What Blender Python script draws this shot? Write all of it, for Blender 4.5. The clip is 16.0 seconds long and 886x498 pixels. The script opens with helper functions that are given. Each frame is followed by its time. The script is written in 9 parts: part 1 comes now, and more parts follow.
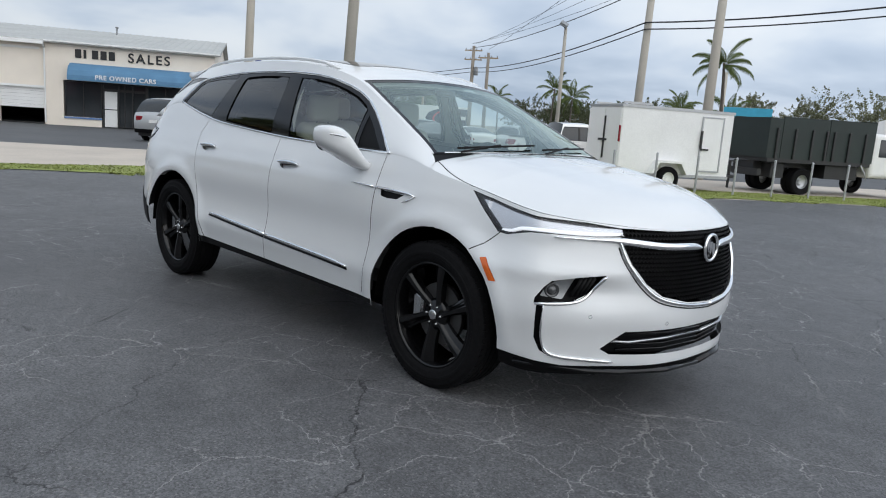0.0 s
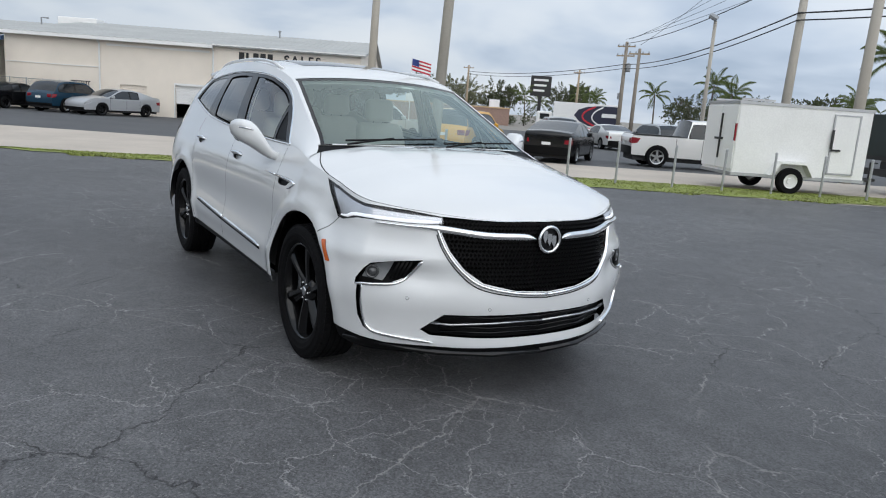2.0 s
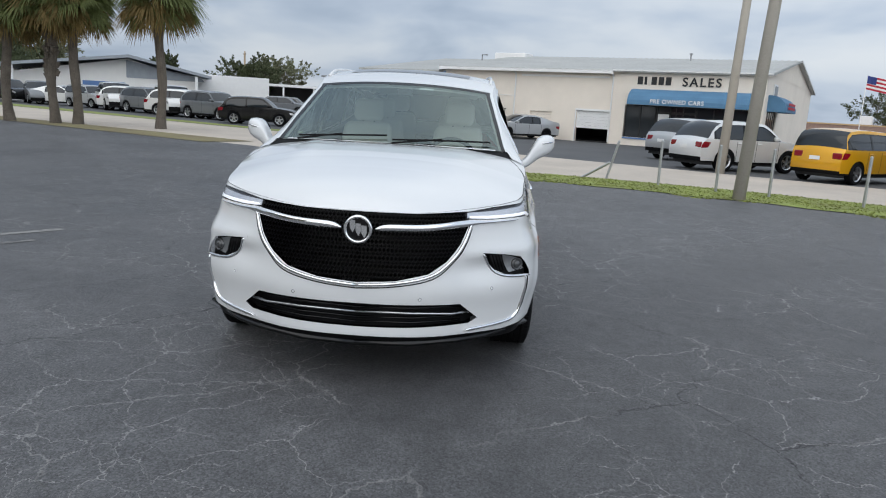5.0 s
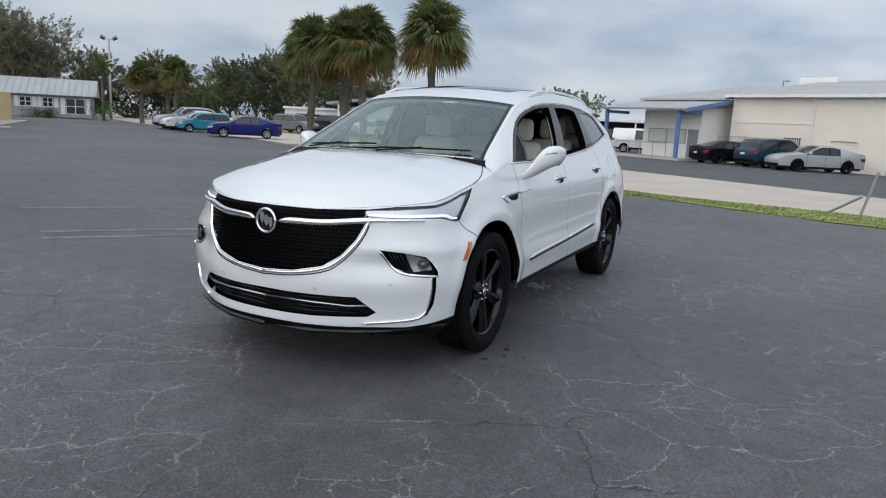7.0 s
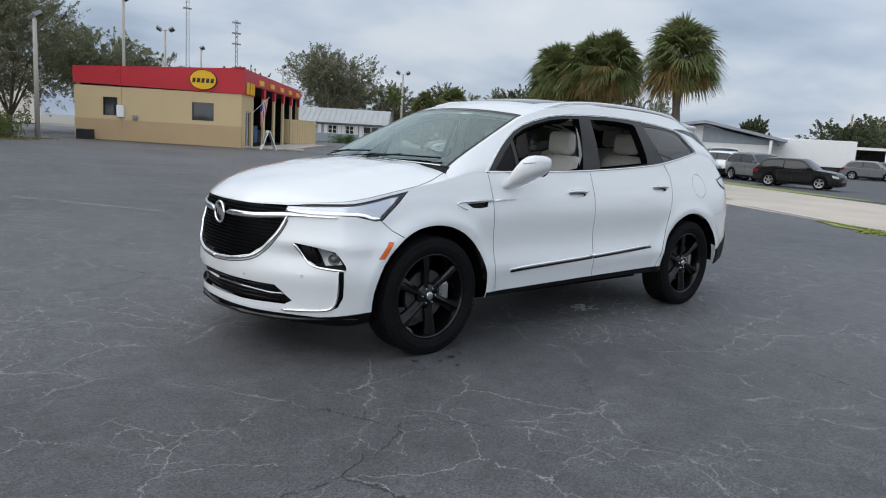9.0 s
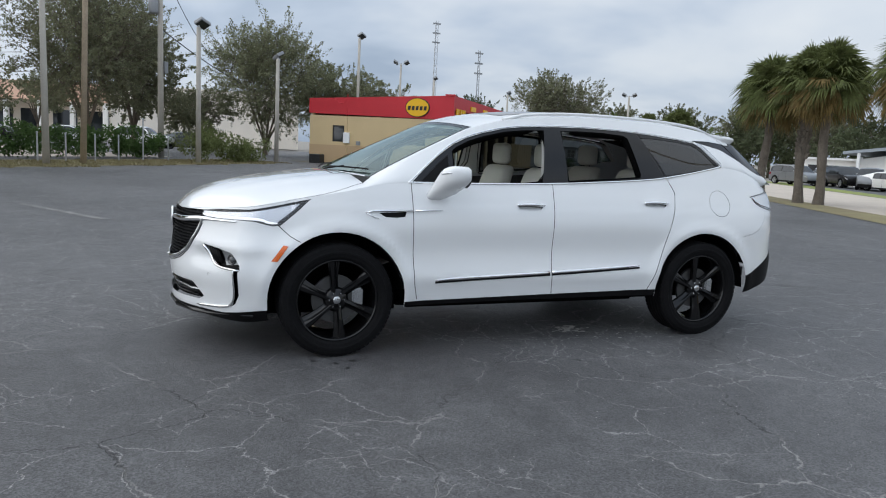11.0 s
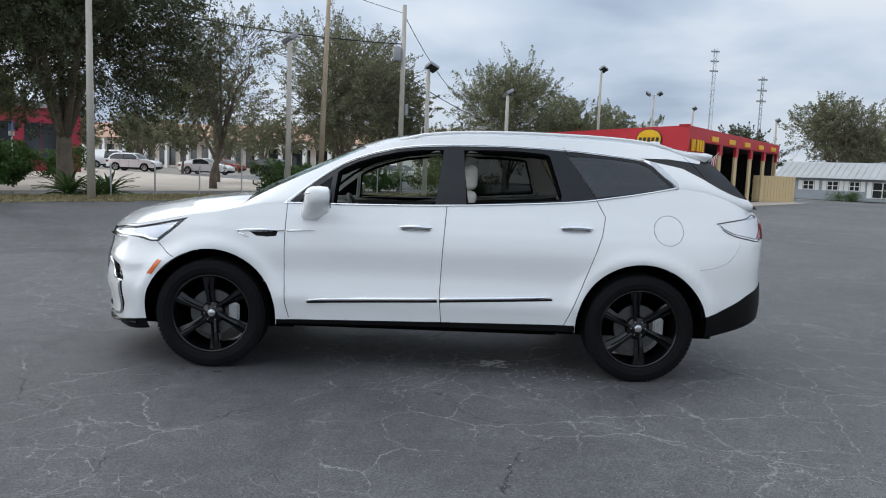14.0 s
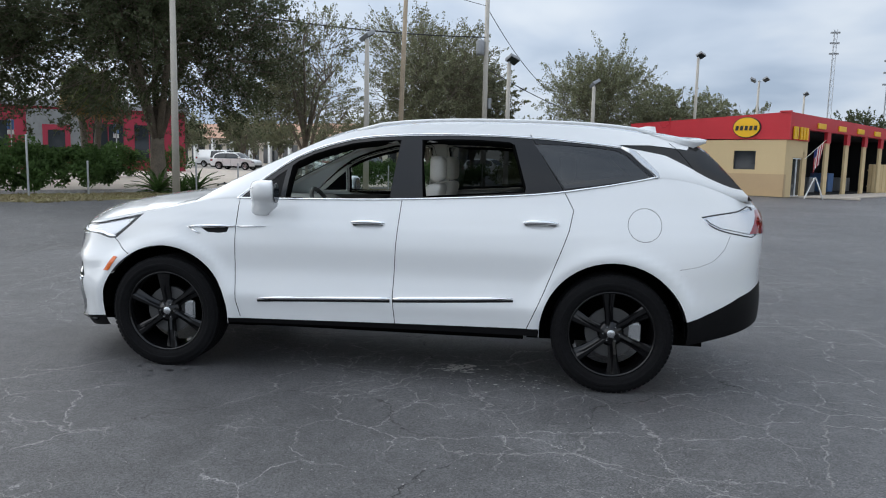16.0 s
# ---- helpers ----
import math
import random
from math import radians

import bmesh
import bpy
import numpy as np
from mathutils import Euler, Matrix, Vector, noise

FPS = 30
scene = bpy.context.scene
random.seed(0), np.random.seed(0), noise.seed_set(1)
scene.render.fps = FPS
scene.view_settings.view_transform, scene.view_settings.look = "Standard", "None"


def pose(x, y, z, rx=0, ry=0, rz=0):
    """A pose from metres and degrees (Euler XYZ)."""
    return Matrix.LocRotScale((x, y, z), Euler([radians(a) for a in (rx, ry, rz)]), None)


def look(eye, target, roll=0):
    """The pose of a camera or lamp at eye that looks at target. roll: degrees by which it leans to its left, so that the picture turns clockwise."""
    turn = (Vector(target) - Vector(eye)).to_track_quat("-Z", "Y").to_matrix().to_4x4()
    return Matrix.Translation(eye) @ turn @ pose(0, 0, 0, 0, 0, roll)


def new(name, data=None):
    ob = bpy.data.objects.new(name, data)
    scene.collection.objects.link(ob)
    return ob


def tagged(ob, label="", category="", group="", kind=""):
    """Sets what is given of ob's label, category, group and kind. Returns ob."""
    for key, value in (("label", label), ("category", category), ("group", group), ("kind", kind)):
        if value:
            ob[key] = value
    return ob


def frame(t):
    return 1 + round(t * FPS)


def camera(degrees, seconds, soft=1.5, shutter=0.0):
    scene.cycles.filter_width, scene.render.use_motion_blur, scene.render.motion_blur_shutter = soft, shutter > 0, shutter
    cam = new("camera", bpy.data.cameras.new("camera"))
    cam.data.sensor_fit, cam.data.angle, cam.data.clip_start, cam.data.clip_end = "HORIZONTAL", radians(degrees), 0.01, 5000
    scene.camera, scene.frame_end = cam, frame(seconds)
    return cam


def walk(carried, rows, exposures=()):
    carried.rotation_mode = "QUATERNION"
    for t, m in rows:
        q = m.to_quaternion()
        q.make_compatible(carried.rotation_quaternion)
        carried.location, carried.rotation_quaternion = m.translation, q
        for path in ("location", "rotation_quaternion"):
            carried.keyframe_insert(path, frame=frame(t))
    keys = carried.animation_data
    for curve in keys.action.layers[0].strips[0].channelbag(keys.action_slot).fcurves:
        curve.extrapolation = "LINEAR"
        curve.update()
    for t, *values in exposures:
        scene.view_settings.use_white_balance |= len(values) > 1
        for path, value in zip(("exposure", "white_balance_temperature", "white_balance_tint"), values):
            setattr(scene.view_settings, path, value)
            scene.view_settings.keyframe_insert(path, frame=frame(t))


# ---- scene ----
cam = camera(63.5, 16.0, soft=1.08)
PATH = [
    (0, (2.613, -3.487, 1.39), (1.216, -2.099, 1.041), 4.0),
    (0.5, (2.942, -3.381, 1.416), (1.514, -2.025, 1.065), 4.2),
    (1, (3.281, -3.185, 1.453), (1.797, -1.893, 1.094), 4.4),
    (1.5, (3.544, -2.809, 1.48), (1.978, -1.621, 1.11), 4.4),
    (2, (3.826, -2.404, 1.484), (2.163, -1.361, 1.099), 4.1),
    (2.5, (4.057, -1.959, 1.483), (2.299, -1.088, 1.094), 3.7),
    (3, (4.234, -1.475, 1.495), (2.391, -0.794, 1.116), 3.6),
    (3.2, (4.312, -1.259, 1.499), (2.444, -0.663, 1.103), 3.4),
    (5.3, (4.588, 0.898, 1.497), (2.634, 0.696, 1.121), 3.2),
    (5.5, (4.568, 1.12, 1.499), (2.623, 0.83, 1.133), 3.0),
    (6, (4.489, 1.687, 1.484), (2.583, 1.195, 1.127), 2.8),
    (6.5, (4.339, 2.202, 1.467), (2.496, 1.512, 1.111), 2.9),
    (7, (4.171, 2.679, 1.45), (2.405, 1.807, 1.103), 2.9),
    (7.5, (3.973, 3.185, 1.466), (2.305, 2.135, 1.125), 3.0),
    (8, (3.667, 3.606, 1.474), (2.107, 2.399, 1.139), 3.2),
    (8.5, (3.349, 4.042, 1.445), (1.91, 2.691, 1.123), 3.4),
    (9, (2.957, 4.412, 1.419), (1.655, 2.927, 1.109), 3.4),
    (9.5, (2.543, 4.744, 1.419), (1.379, 3.144, 1.128), 3.4),
    (10, (2.113, 5.068, 1.448), (1.082, 3.378, 1.161), 3.4),
    (10.2, (1.914, 5.175, 1.437), (0.943, 3.451, 1.147), 3.3),
    (12.5, (-0.245, 6.113, 1.473), (-0.618, 4.163, 1.229), 2.6),
    (13, (-0.728, 6.123, 1.464), (-0.976, 4.153, 1.221), 2.5),
    (13.5, (-1.176, 6.094, 1.456), (-1.306, 4.112, 1.223), 2.5),
    (14, (-1.607, 5.996, 1.463), (-1.621, 4.007, 1.247), 2.2),
    (14.5, (-1.972, 5.825, 1.475), (-1.877, 3.838, 1.272), 2.0),
    (15, (-2.297, 5.707, 1.471), (-2.116, 3.726, 1.266), 1.6),
    (15.5, (-2.493, 5.648, 1.477), (-2.27, 3.673, 1.26), 1.6),
    (16, (-2.584, 5.596, 1.466), (-2.319, 3.628, 1.228), 1.3),
]
walk(cam, [(t, look(eye, target, roll)) for t, eye, target, roll in PATH],
     [(0, 0.36), (3, 0.32), (6, 0.30), (9, 0.42), (12.5, 0.54), (16, 0.60)])

# ---- world, sun, exposure ----
world = bpy.data.worlds.new("overcast_sky")
scene.world = world
world.use_nodes = True
wt = world.node_tree
wt.nodes.clear()


def wnode(kind, **values):
    n = wt.nodes.new(kind)
    for key, value in values.items():
        n.inputs[key].default_value = value
    return n


sky = wt.nodes.new("ShaderNodeTexSky")
sky.sky_type = "NISHITA"
sky.sun_disc = False
sky.sun_elevation, sky.sun_rotation = radians(33), radians(99)
sky.air_density, sky.dust_density, sky.ozone_density = 1.0, 2.0, 1.5
coord = wt.nodes.new("ShaderNodeTexCoord")
# cloud sheet: flatten the view direction so that the clouds stretch out near the horizon
sep = wt.nodes.new("ShaderNodeSeparateXYZ")
wt.links.new(coord.outputs["Generated"], sep.inputs[0])


def wmath(op, a, b=None):
    n = wt.nodes.new("ShaderNodeMath")
    n.operation = op
    for i, v in enumerate((a, b)):
        if v is None:
            continue
        if isinstance(v, (int, float)):
            n.inputs[i].default_value = v
        else:
            wt.links.new(v, n.inputs[i])
    return n.outputs[0]


up = wmath("ADD", wmath("MAXIMUM", sep.outputs[2], 0.0), 0.24)
comb = wt.nodes.new("ShaderNodeCombineXYZ")
wt.links.new(wmath("DIVIDE", sep.outputs[0], up), comb.inputs[0])
wt.links.new(wmath("DIVIDE", sep.outputs[1], up), comb.inputs[1])
cloud = wnode("ShaderNodeTexNoise", Scale=1.5, Detail=4.5, Roughness=0.48, Distortion=0.25)
wt.links.new(comb.outputs[0], cloud.inputs["Vector"])
cloud2 = wnode("ShaderNodeTexNoise", Scale=0.55, Detail=2.0, Roughness=0.5)
wt.links.new(comb.outputs[0], cloud2.inputs["Vector"])
tone = wmath("ADD", wmath("MULTIPLY", cloud.outputs["Fac"], 0.6), wmath("MULTIPLY", cloud2.outputs["Fac"], 0.5))
ramp = wt.nodes.new("ShaderNodeValToRGB")
wt.links.new(tone, ramp.inputs[0])
stops = ((0.40, (0.305, 0.378, 0.488)), (0.50, (0.43, 0.502, 0.607)), (0.58, (0.55, 0.607, 0.68)), (0.68, (0.62, 0.664, 0.715)))
while len(ramp.color_ramp.elements) < len(stops):
    ramp.color_ramp.elements.new(0.5)
for el, (pos, col) in zip(ramp.color_ramp.elements, stops):
    el.position, el.color = pos, (*col, 1)
# the brighter break in the clouds lies towards the sun's side, the heavier cloud opposite
bright = wmath("ADD", 1.0, wmath("ADD", wmath("MULTIPLY", sep.outputs[0], 0.11), wmath("MULTIPLY", sep.outputs[1], 0.13)))
zen = wmath("ADD", 1.0, wmath("MULTIPLY", wmath("MAXIMUM", sep.outputs[2], 0.0), 0.42))
cloud_col = wt.nodes.new("ShaderNodeMixRGB")
cloud_col.blend_type = "MULTIPLY"
cloud_col.inputs[0].default_value = 1.0
wt.links.new(ramp.outputs[0], cloud_col.inputs[1])
wt.links.new(wmath("MULTIPLY", bright, zen), cloud_col.inputs[2])
bg_cloud = wnode("ShaderNodeBackground", Strength=1.0)
wt.links.new(cloud_col.outputs[0], bg_cloud.inputs[0])
bg_sky = wnode("ShaderNodeBackground", Strength=0.06)
wt.links.new(sky.outputs[0], bg_sky.inputs[0])
mixw = wt.nodes.new("ShaderNodeMixShader")
mixw.inputs[0].default_value = 0.9
wt.links.new(bg_sky.outputs[0], mixw.inputs[1])
wt.links.new(bg_cloud.outputs[0], mixw.inputs[2])
outw = wt.nodes.new("ShaderNodeOutputWorld")
wt.links.new(mixw.outputs[0], outw.inputs[0])

sun = new("sun", bpy.data.lights.new("sun", "SUN"))
sun.data.energy, sun.data.angle, sun.data.color = 1.3, radians(110), (1.0, 0.97, 0.92)
sun.matrix_world = look((18, -3, 12), (0, 0, 0))
scene.view_settings.exposure = 0.0

# ---- materials ----
def node(nt, kind, links=(), **values):
    n = nt.nodes.new(kind)
    for key, value in values.items():
        n.inputs[key.replace("_", " ")].default_value = value
    for key, out in links:
        nt.links.new(out, n.inputs[key])
    return n


def mat(name, color, rough=0.5, metal=0.0, vary=0.12, scale=3.0, fine=60.0, bump=0.0, coat=0.0, spec=0.5, second=None, per_object=0.0):
    """A surface with broad and fine variation of colour, and fine relief."""
    m = bpy.data.materials.new(name)
    m.use_nodes = True
    nt = m.node_tree
    b = nt.nodes["Principled BSDF"]
    b.inputs["Roughness"].default_value = rough
    b.inputs["Metallic"].default_value = metal
    b.inputs["Coat Weight"].default_value = coat
    b.inputs["Coat Roughness"].default_value = 0.04
    b.inputs["Specular IOR Level"].default_value = spec
    tc = nt.nodes.new("ShaderNodeTexCoord")
    src = tc.outputs["Object"]
    big = node(nt, "ShaderNodeTexNoise", [("Vector", src)], Scale=scale, Detail=5.0, Roughness=0.6)
    small = node(nt, "ShaderNodeTexNoise", [("Vector", src)], Scale=fine, Detail=3.0, Roughness=0.6)
    mix = node(nt, "ShaderNodeMath", [(0, big.outputs["Fac"]), (1, small.outputs["Fac"])])
    mix.operation = "ADD"
    ramp = nt.nodes.new("ShaderNodeValToRGB")
    lo = second or tuple(c * (1 - vary) for c in color)
    hi = tuple(min(1.0, c * (1 + vary)) for c in color)
    ramp.color_ramp.elements[0].position, ramp.color_ramp.elements[0].color = 0.36, (*lo, 1)
    ramp.color_ramp.elements[1].position, ramp.color_ramp.elements[1].color = 0.64, (*hi, 1)
    half = node(nt, "ShaderNodeMath", [(0, mix.outputs[0])])
    half.operation = "MULTIPLY"
    half.inputs[1].default_value = 0.5
    nt.links.new(half.outputs[0], ramp.inputs[0])
    out = ramp.outputs[0]
    if per_object:
        info = nt.nodes.new("ShaderNodeObjectInfo")
        hsv = node(nt, "ShaderNodeHueSaturation", [("Color", out)])
        mr = node(nt, "ShaderNodeMapRange", [("Value", info.outputs["Random"])], To_Min=1 - per_object, To_Max=1 + per_object)
        nt.links.new(mr.outputs[0], hsv.inputs["Value"])
        out = hsv.outputs[0]
    nt.links.new(out, b.inputs["Base Color"])
    if bump:
        bp = node(nt, "ShaderNodeBump", [("Height", small.outputs["Fac"])], Strength=bump, Distance=0.01)
        nt.links.new(bp.outputs[0], b.inputs["Normal"])
    return m


def glass(name, tint, transparency, rough=0.0, ior=1.45, gloss=(1, 1, 1), graze=0.95):
    """Thin window glass: a gloss over a see-through tint."""
    m = bpy.data.materials.new(name)
    m.use_nodes = True
    nt = m.node_tree
    nt.nodes.clear()
    out = nt.nodes.new("ShaderNodeOutputMaterial")
    tr = node(nt, "ShaderNodeBsdfTransparent", Color=(*[c * transparency for c in tint], 1))
    gl = node(nt, "ShaderNodeBsdfGlossy", Color=(*gloss, 1), Roughness=rough)
    f0 = ((ior - 1) / (ior + 1)) ** 2
    face = node(nt, "ShaderNodeLayerWeight", Blend=0.5)
    pw = node(nt, "ShaderNodeMath", [(0, face.outputs["Facing"])])
    pw.operation = "POWER"
    pw.inputs[1].default_value = 4.0
    fr = node(nt, "ShaderNodeMapRange", [("Value", pw.outputs[0])], To_Min=f0, To_Max=graze)
    mx = node(nt, "ShaderNodeMixShader", [(0, fr.outputs[0]), (1, tr.outputs[0]), (2, gl.outputs[0])])
    nt.links.new(mx.outputs[0], out.inputs[0])
    return m


def leaf_mat(name, color, vary=0.4, scale=0.8, fine=6, second=None):
    """Leaves: matt, with light passing through them."""
    m = mat(name, color, 0.7, vary=vary, scale=scale, fine=fine, second=second, spec=0.25)
    nt = m.node_tree
    b = nt.nodes["Principled BSDF"]
    out = nt.nodes["Material Output"]
    tr = nt.nodes.new("ShaderNodeBsdfTranslucent")
    nt.links.new(b.inputs["Base Color"].links[0].from_socket, tr.inputs["Color"])
    mx = node(nt, "ShaderNodeMixShader", [(1, b.outputs[0]), (2, tr.outputs[0])])
    mx.inputs[0].default_value = 0.4
    nt.links.new(mx.outputs[0], out.inputs[0])
    return m


def asphalt_material():
    m = bpy.data.materials.new("sealed_asphalt")
    m.use_nodes = True
    nt = m.node_tree
    b = nt.nodes["Principled BSDF"]
    tc = nt.nodes.new("ShaderNodeTexCoord")
    src = tc.outputs["Object"]
    broad = node(nt, "ShaderNodeTexNoise", [("Vector", src)], Scale=0.16, Detail=6.0, Roughness=0.62)
    patch = node(nt, "ShaderNodeTexNoise", [("Vector", src)], Scale=0.9, Detail=5.0, Roughness=0.6, Distortion=0.6)
    grit = node(nt, "ShaderNodeTexNoise", [("Vector", src)], Scale=70.0, Detail=5.0, Roughness=0.78)
    blotch = node(nt, "ShaderNodeTexNoise", [("Vector", src)], Scale=5.5, Detail=5.0, Roughness=0.7)
    speck = node(nt, "ShaderNodeTexVoronoi", [("Vector", src)], Scale=85.0)
    speck.voronoi_dimensions = "2D"
    chips = node(nt, "ShaderNodeTexVoronoi", [("Vector", src)], Scale=130.0)
    chips.voronoi_dimensions = "2D"
    chip = node(nt, "ShaderNodeSeparateColor", [("Color", chips.outputs["Color"])])
    chip_tone = node(nt, "ShaderNodeMapRange", [("Value", chip.outputs[0])], To_Min=0.62, To_Max=1.42)
    chip_pale = node(nt, "ShaderNodeMapRange", [("Value", chip.outputs[1])], From_Min=0.94, From_Max=0.975)
    # crack network: thin lines between warped cells, broken up by a mask
    warp = node(nt, "ShaderNodeTexNoise", [("Vector", src)], Scale=1.7, Detail=6.0, Roughness=0.65)
    wv = node(nt, "ShaderNodeVectorMath", [(0, warp.outputs["Color"])])
    wv.operation = "SCALE"
    wv.inputs["Scale"].default_value = 0.5
    add = node(nt, "ShaderNodeVectorMath", [(0, src), (1, wv.outputs[0])])
    add.operation = "ADD"

    def cracks(scale, width, mask_scale, lo, hi):
        vo = node(nt, "ShaderNodeTexVoronoi", [("Vector", add.outputs[0])], Scale=scale)
        vo.voronoi_dimensions, vo.feature = "2D", "DISTANCE_TO_EDGE"
        line = node(nt, "ShaderNodeMapRange", [("Value", vo.outputs["Distance"])], From_Min=0.0, From_Max=width, To_Min=1.0, To_Max=0.0)
        mk = node(nt, "ShaderNodeTexNoise", [("Vector", src)], Scale=mask_scale, Detail=4.0, Roughness=0.6)
        mr = node(nt, "ShaderNodeMapRange", [("Value", mk.outputs["Fac"])], From_Min=lo, From_Max=hi)
        mu = node(nt, "ShaderNodeMath", [(0, line.outputs[0]), (1, mr.outputs[0])])
        mu.operation = "MULTIPLY"
        br = node(nt, "ShaderNodeTexNoise", [("Vector", src)], Scale=7.0, Detail=4.0, Roughness=0.7)
        bm_ = node(nt, "ShaderNodeMapRange", [("Value", br.outputs["Fac"])], From_Min=0.33, From_Max=0.48)
        m2 = node(nt, "ShaderNodeMath", [(0, mu.outputs[0]), (1, bm_.outputs[0])])
        m2.operation = "MULTIPLY"
        return m2.outputs[0]

    fine = cracks(1.9, 0.0108, 0.45, 0.465, 0.53)
    coarse = cracks(0.75, 0.0075, 0.35, 0.40, 0.48)
    hair = cracks(4.2, 0.0145, 0.6, 0.51, 0.57)
    fine_all = node(nt, "ShaderNodeMath", [(0, fine), (1, hair)])
    fine_all.operation = "MAXIMUM"
    fine = fine_all.outputs[0]
    base = nt.nodes.new("ShaderNodeValToRGB")
    base.color_ramp.elements[0].position, base.color_ramp.elements[0].color = 0.32, (0.050, 0.050, 0.052, 1)
    base.color_ramp.elements[1].position, base.color_ramp.elements[1].color = 0.68, (0.128, 0.128, 0.132, 1)
    s = node(nt, "ShaderNodeMath", [(0, broad.outputs["Fac"]), (1, patch.outputs["Fac"])])
    s.operation = "ADD"
    s2 = node(nt, "ShaderNodeMath", [(0, s.outputs[0])])
    s2.operation = "MULTIPLY"
    s2.inputs[1].default_value = 0.5
    nt.links.new(s2.outputs[0], base.inputs[0])
    gr = node(nt, "ShaderNodeMapRange", [("Value", grit.outputs["Fac"])], From_Min=0.3, From_Max=0.7, To_Min=0.58, To_Max=1.45)
    bl = node(nt, "ShaderNodeMapRange", [("Value", blotch.outputs["Fac"])], From_Min=0.3, From_Max=0.7, To_Min=0.78, To_Max=1.22)
    gb = node(nt, "ShaderNodeMath", [(0, gr.outputs[0]), (1, bl.outputs[0])])
    gb.operation = "MULTIPLY"
    gc = node(nt, "ShaderNodeMath", [(0, gb.outputs[0]), (1, chip_tone.outputs[0])])
    gc.operation = "MULTIPLY"
    mul = node(nt, "ShaderNodeMixRGB", [(1, base.outputs[0]), (2, gc.outputs[0])])
    mul.blend_type = "MULTIPLY"
    mul.inputs[0].default_value = 1.0
    # pale dust in the fine cracks, dark open joints in the coarse ones
    dust = node(nt, "ShaderNodeMapRange", [("Value", broad.outputs["Fac"])], From_Min=0.42, From_Max=0.62, To_Min=0.08, To_Max=0.75)
    dm = node(nt, "ShaderNodeMath", [(0, chip_pale.outputs[0]), (1, dust.outputs[0])])
    dm.operation = "MULTIPLY"
    dusty = node(nt, "ShaderNodeMixRGB", [(0, dm.outputs[0]), (1, mul.outputs[0])])
    dusty.inputs[2].default_value = (0.24, 0.236, 0.23, 1)
    pale = node(nt, "ShaderNodeMixRGB", [(0, fine), (1, dusty.outputs[0])])
    pale.inputs[2].default_value = (0.35, 0.345, 0.335, 1)
    cm = node(nt, "ShaderNodeTexNoise", [("Vector", src)], Scale=0.8, Detail=2.0)
    ccol = nt.nodes.new("ShaderNodeValToRGB")
    ccol.color_ramp.elements[0].position, ccol.color_ramp.elements[0].color = 0.47, (0.012, 0.012, 0.013, 1)
    ccol.color_ramp.elements[1].position, ccol.color_ramp.elements[1].color = 0.53, (0.28, 0.275, 0.265, 1)
    nt.links.new(cm.outputs["Fac"], ccol.inputs[0])
    dark = node(nt, "ShaderNodeMixRGB", [(0, coarse), (1, pale.outputs[0]), (2, ccol.outputs[0])])
    # worn spots where the pale stones show
    wear = node(nt, "ShaderNodeTexNoise", [("Vector", src)], Scale=0.55, Detail=5.0, Roughness=0.7)
    wr = node(nt, "ShaderNodeMapRange", [("Value", wear.outputs["Fac"])], From_Min=0.56, From_Max=0.72)
    sp = node(nt, "ShaderNodeMapRange", [("Value", speck.outputs["Distance"])], From_Min=0.12, From_Max=0.25, To_Min=1.0, To_Max=0.0)
    sm = node(nt, "ShaderNodeMath", [(0, wr.outputs[0]), (1, sp.outputs[0])])
    sm.operation = "MULTIPLY"
    stone = node(nt, "ShaderNodeMixRGB", [(0, sm.outputs[0]), (1, dark.outputs[0])])
    stone.inputs[2].default_value = (0.24, 0.235, 0.225, 1)
    nt.links.new(stone.outputs[0], b.inputs["Base Color"])
    rr = node(nt, "ShaderNodeMapRange", [("Value", patch.outputs["Fac"])], From_Min=0.3, From_Max=0.7, To_Min=0.44, To_Max=0.64)
    nt.links.new(rr.outputs[0], b.inputs["Roughness"])
    b.inputs["Specular IOR Level"].default_value = 0.42
    hsum = node(nt, "ShaderNodeMath", [(0, fine), (1, coarse)])
    hsum.operation = "ADD"
    hc = node(nt, "ShaderNodeMath", [(0, grit.outputs["Fac"]), (1, chip.outputs[0])])
    hc.operation = "ADD"
    hh = node(nt, "ShaderNodeMath", [(0, hc.outputs[0]), (1, hsum.outputs[0])])
    hh.operation = "SUBTRACT"
    bp = node(nt, "ShaderNodeBump", [("Height", hh.outputs[0])], Strength=0.8, Distance=0.006)
    nt.links.new(bp.outputs[0], b.inputs["Normal"])
    return m


M = {}
M["asphalt"] = asphalt_material()
M["asphalt_far"] = mat("worn_asphalt", (0.075, 0.077, 0.08), 0.75, vary=0.2, scale=0.4, fine=40, bump=0.2)
M["concrete"] = mat("pale_concrete", (0.49, 0.43, 0.365), 0.85, vary=0.14, scale=0.5, fine=30, bump=0.2)
M["grass"] = mat("grass", (0.20, 0.245, 0.055), 0.9, vary=0.35, scale=1.2, fine=25, second=(0.155, 0.16, 0.05))
M["dry_grass"] = mat("dry_grass", (0.17, 0.155, 0.07), 0.9, vary=0.4, scale=0.8, fine=25, second=(0.16, 0.12, 0.07))
M["stucco"] = mat("cream_stucco", (0.82, 0.745, 0.65), 0.85, vary=0.07, scale=0.5, fine=50, bump=0.15)
M["white_wall"] = mat("white_wall_paint", (0.80, 0.79, 0.76), 0.7, vary=0.06, scale=0.6, fine=40, bump=0.1)
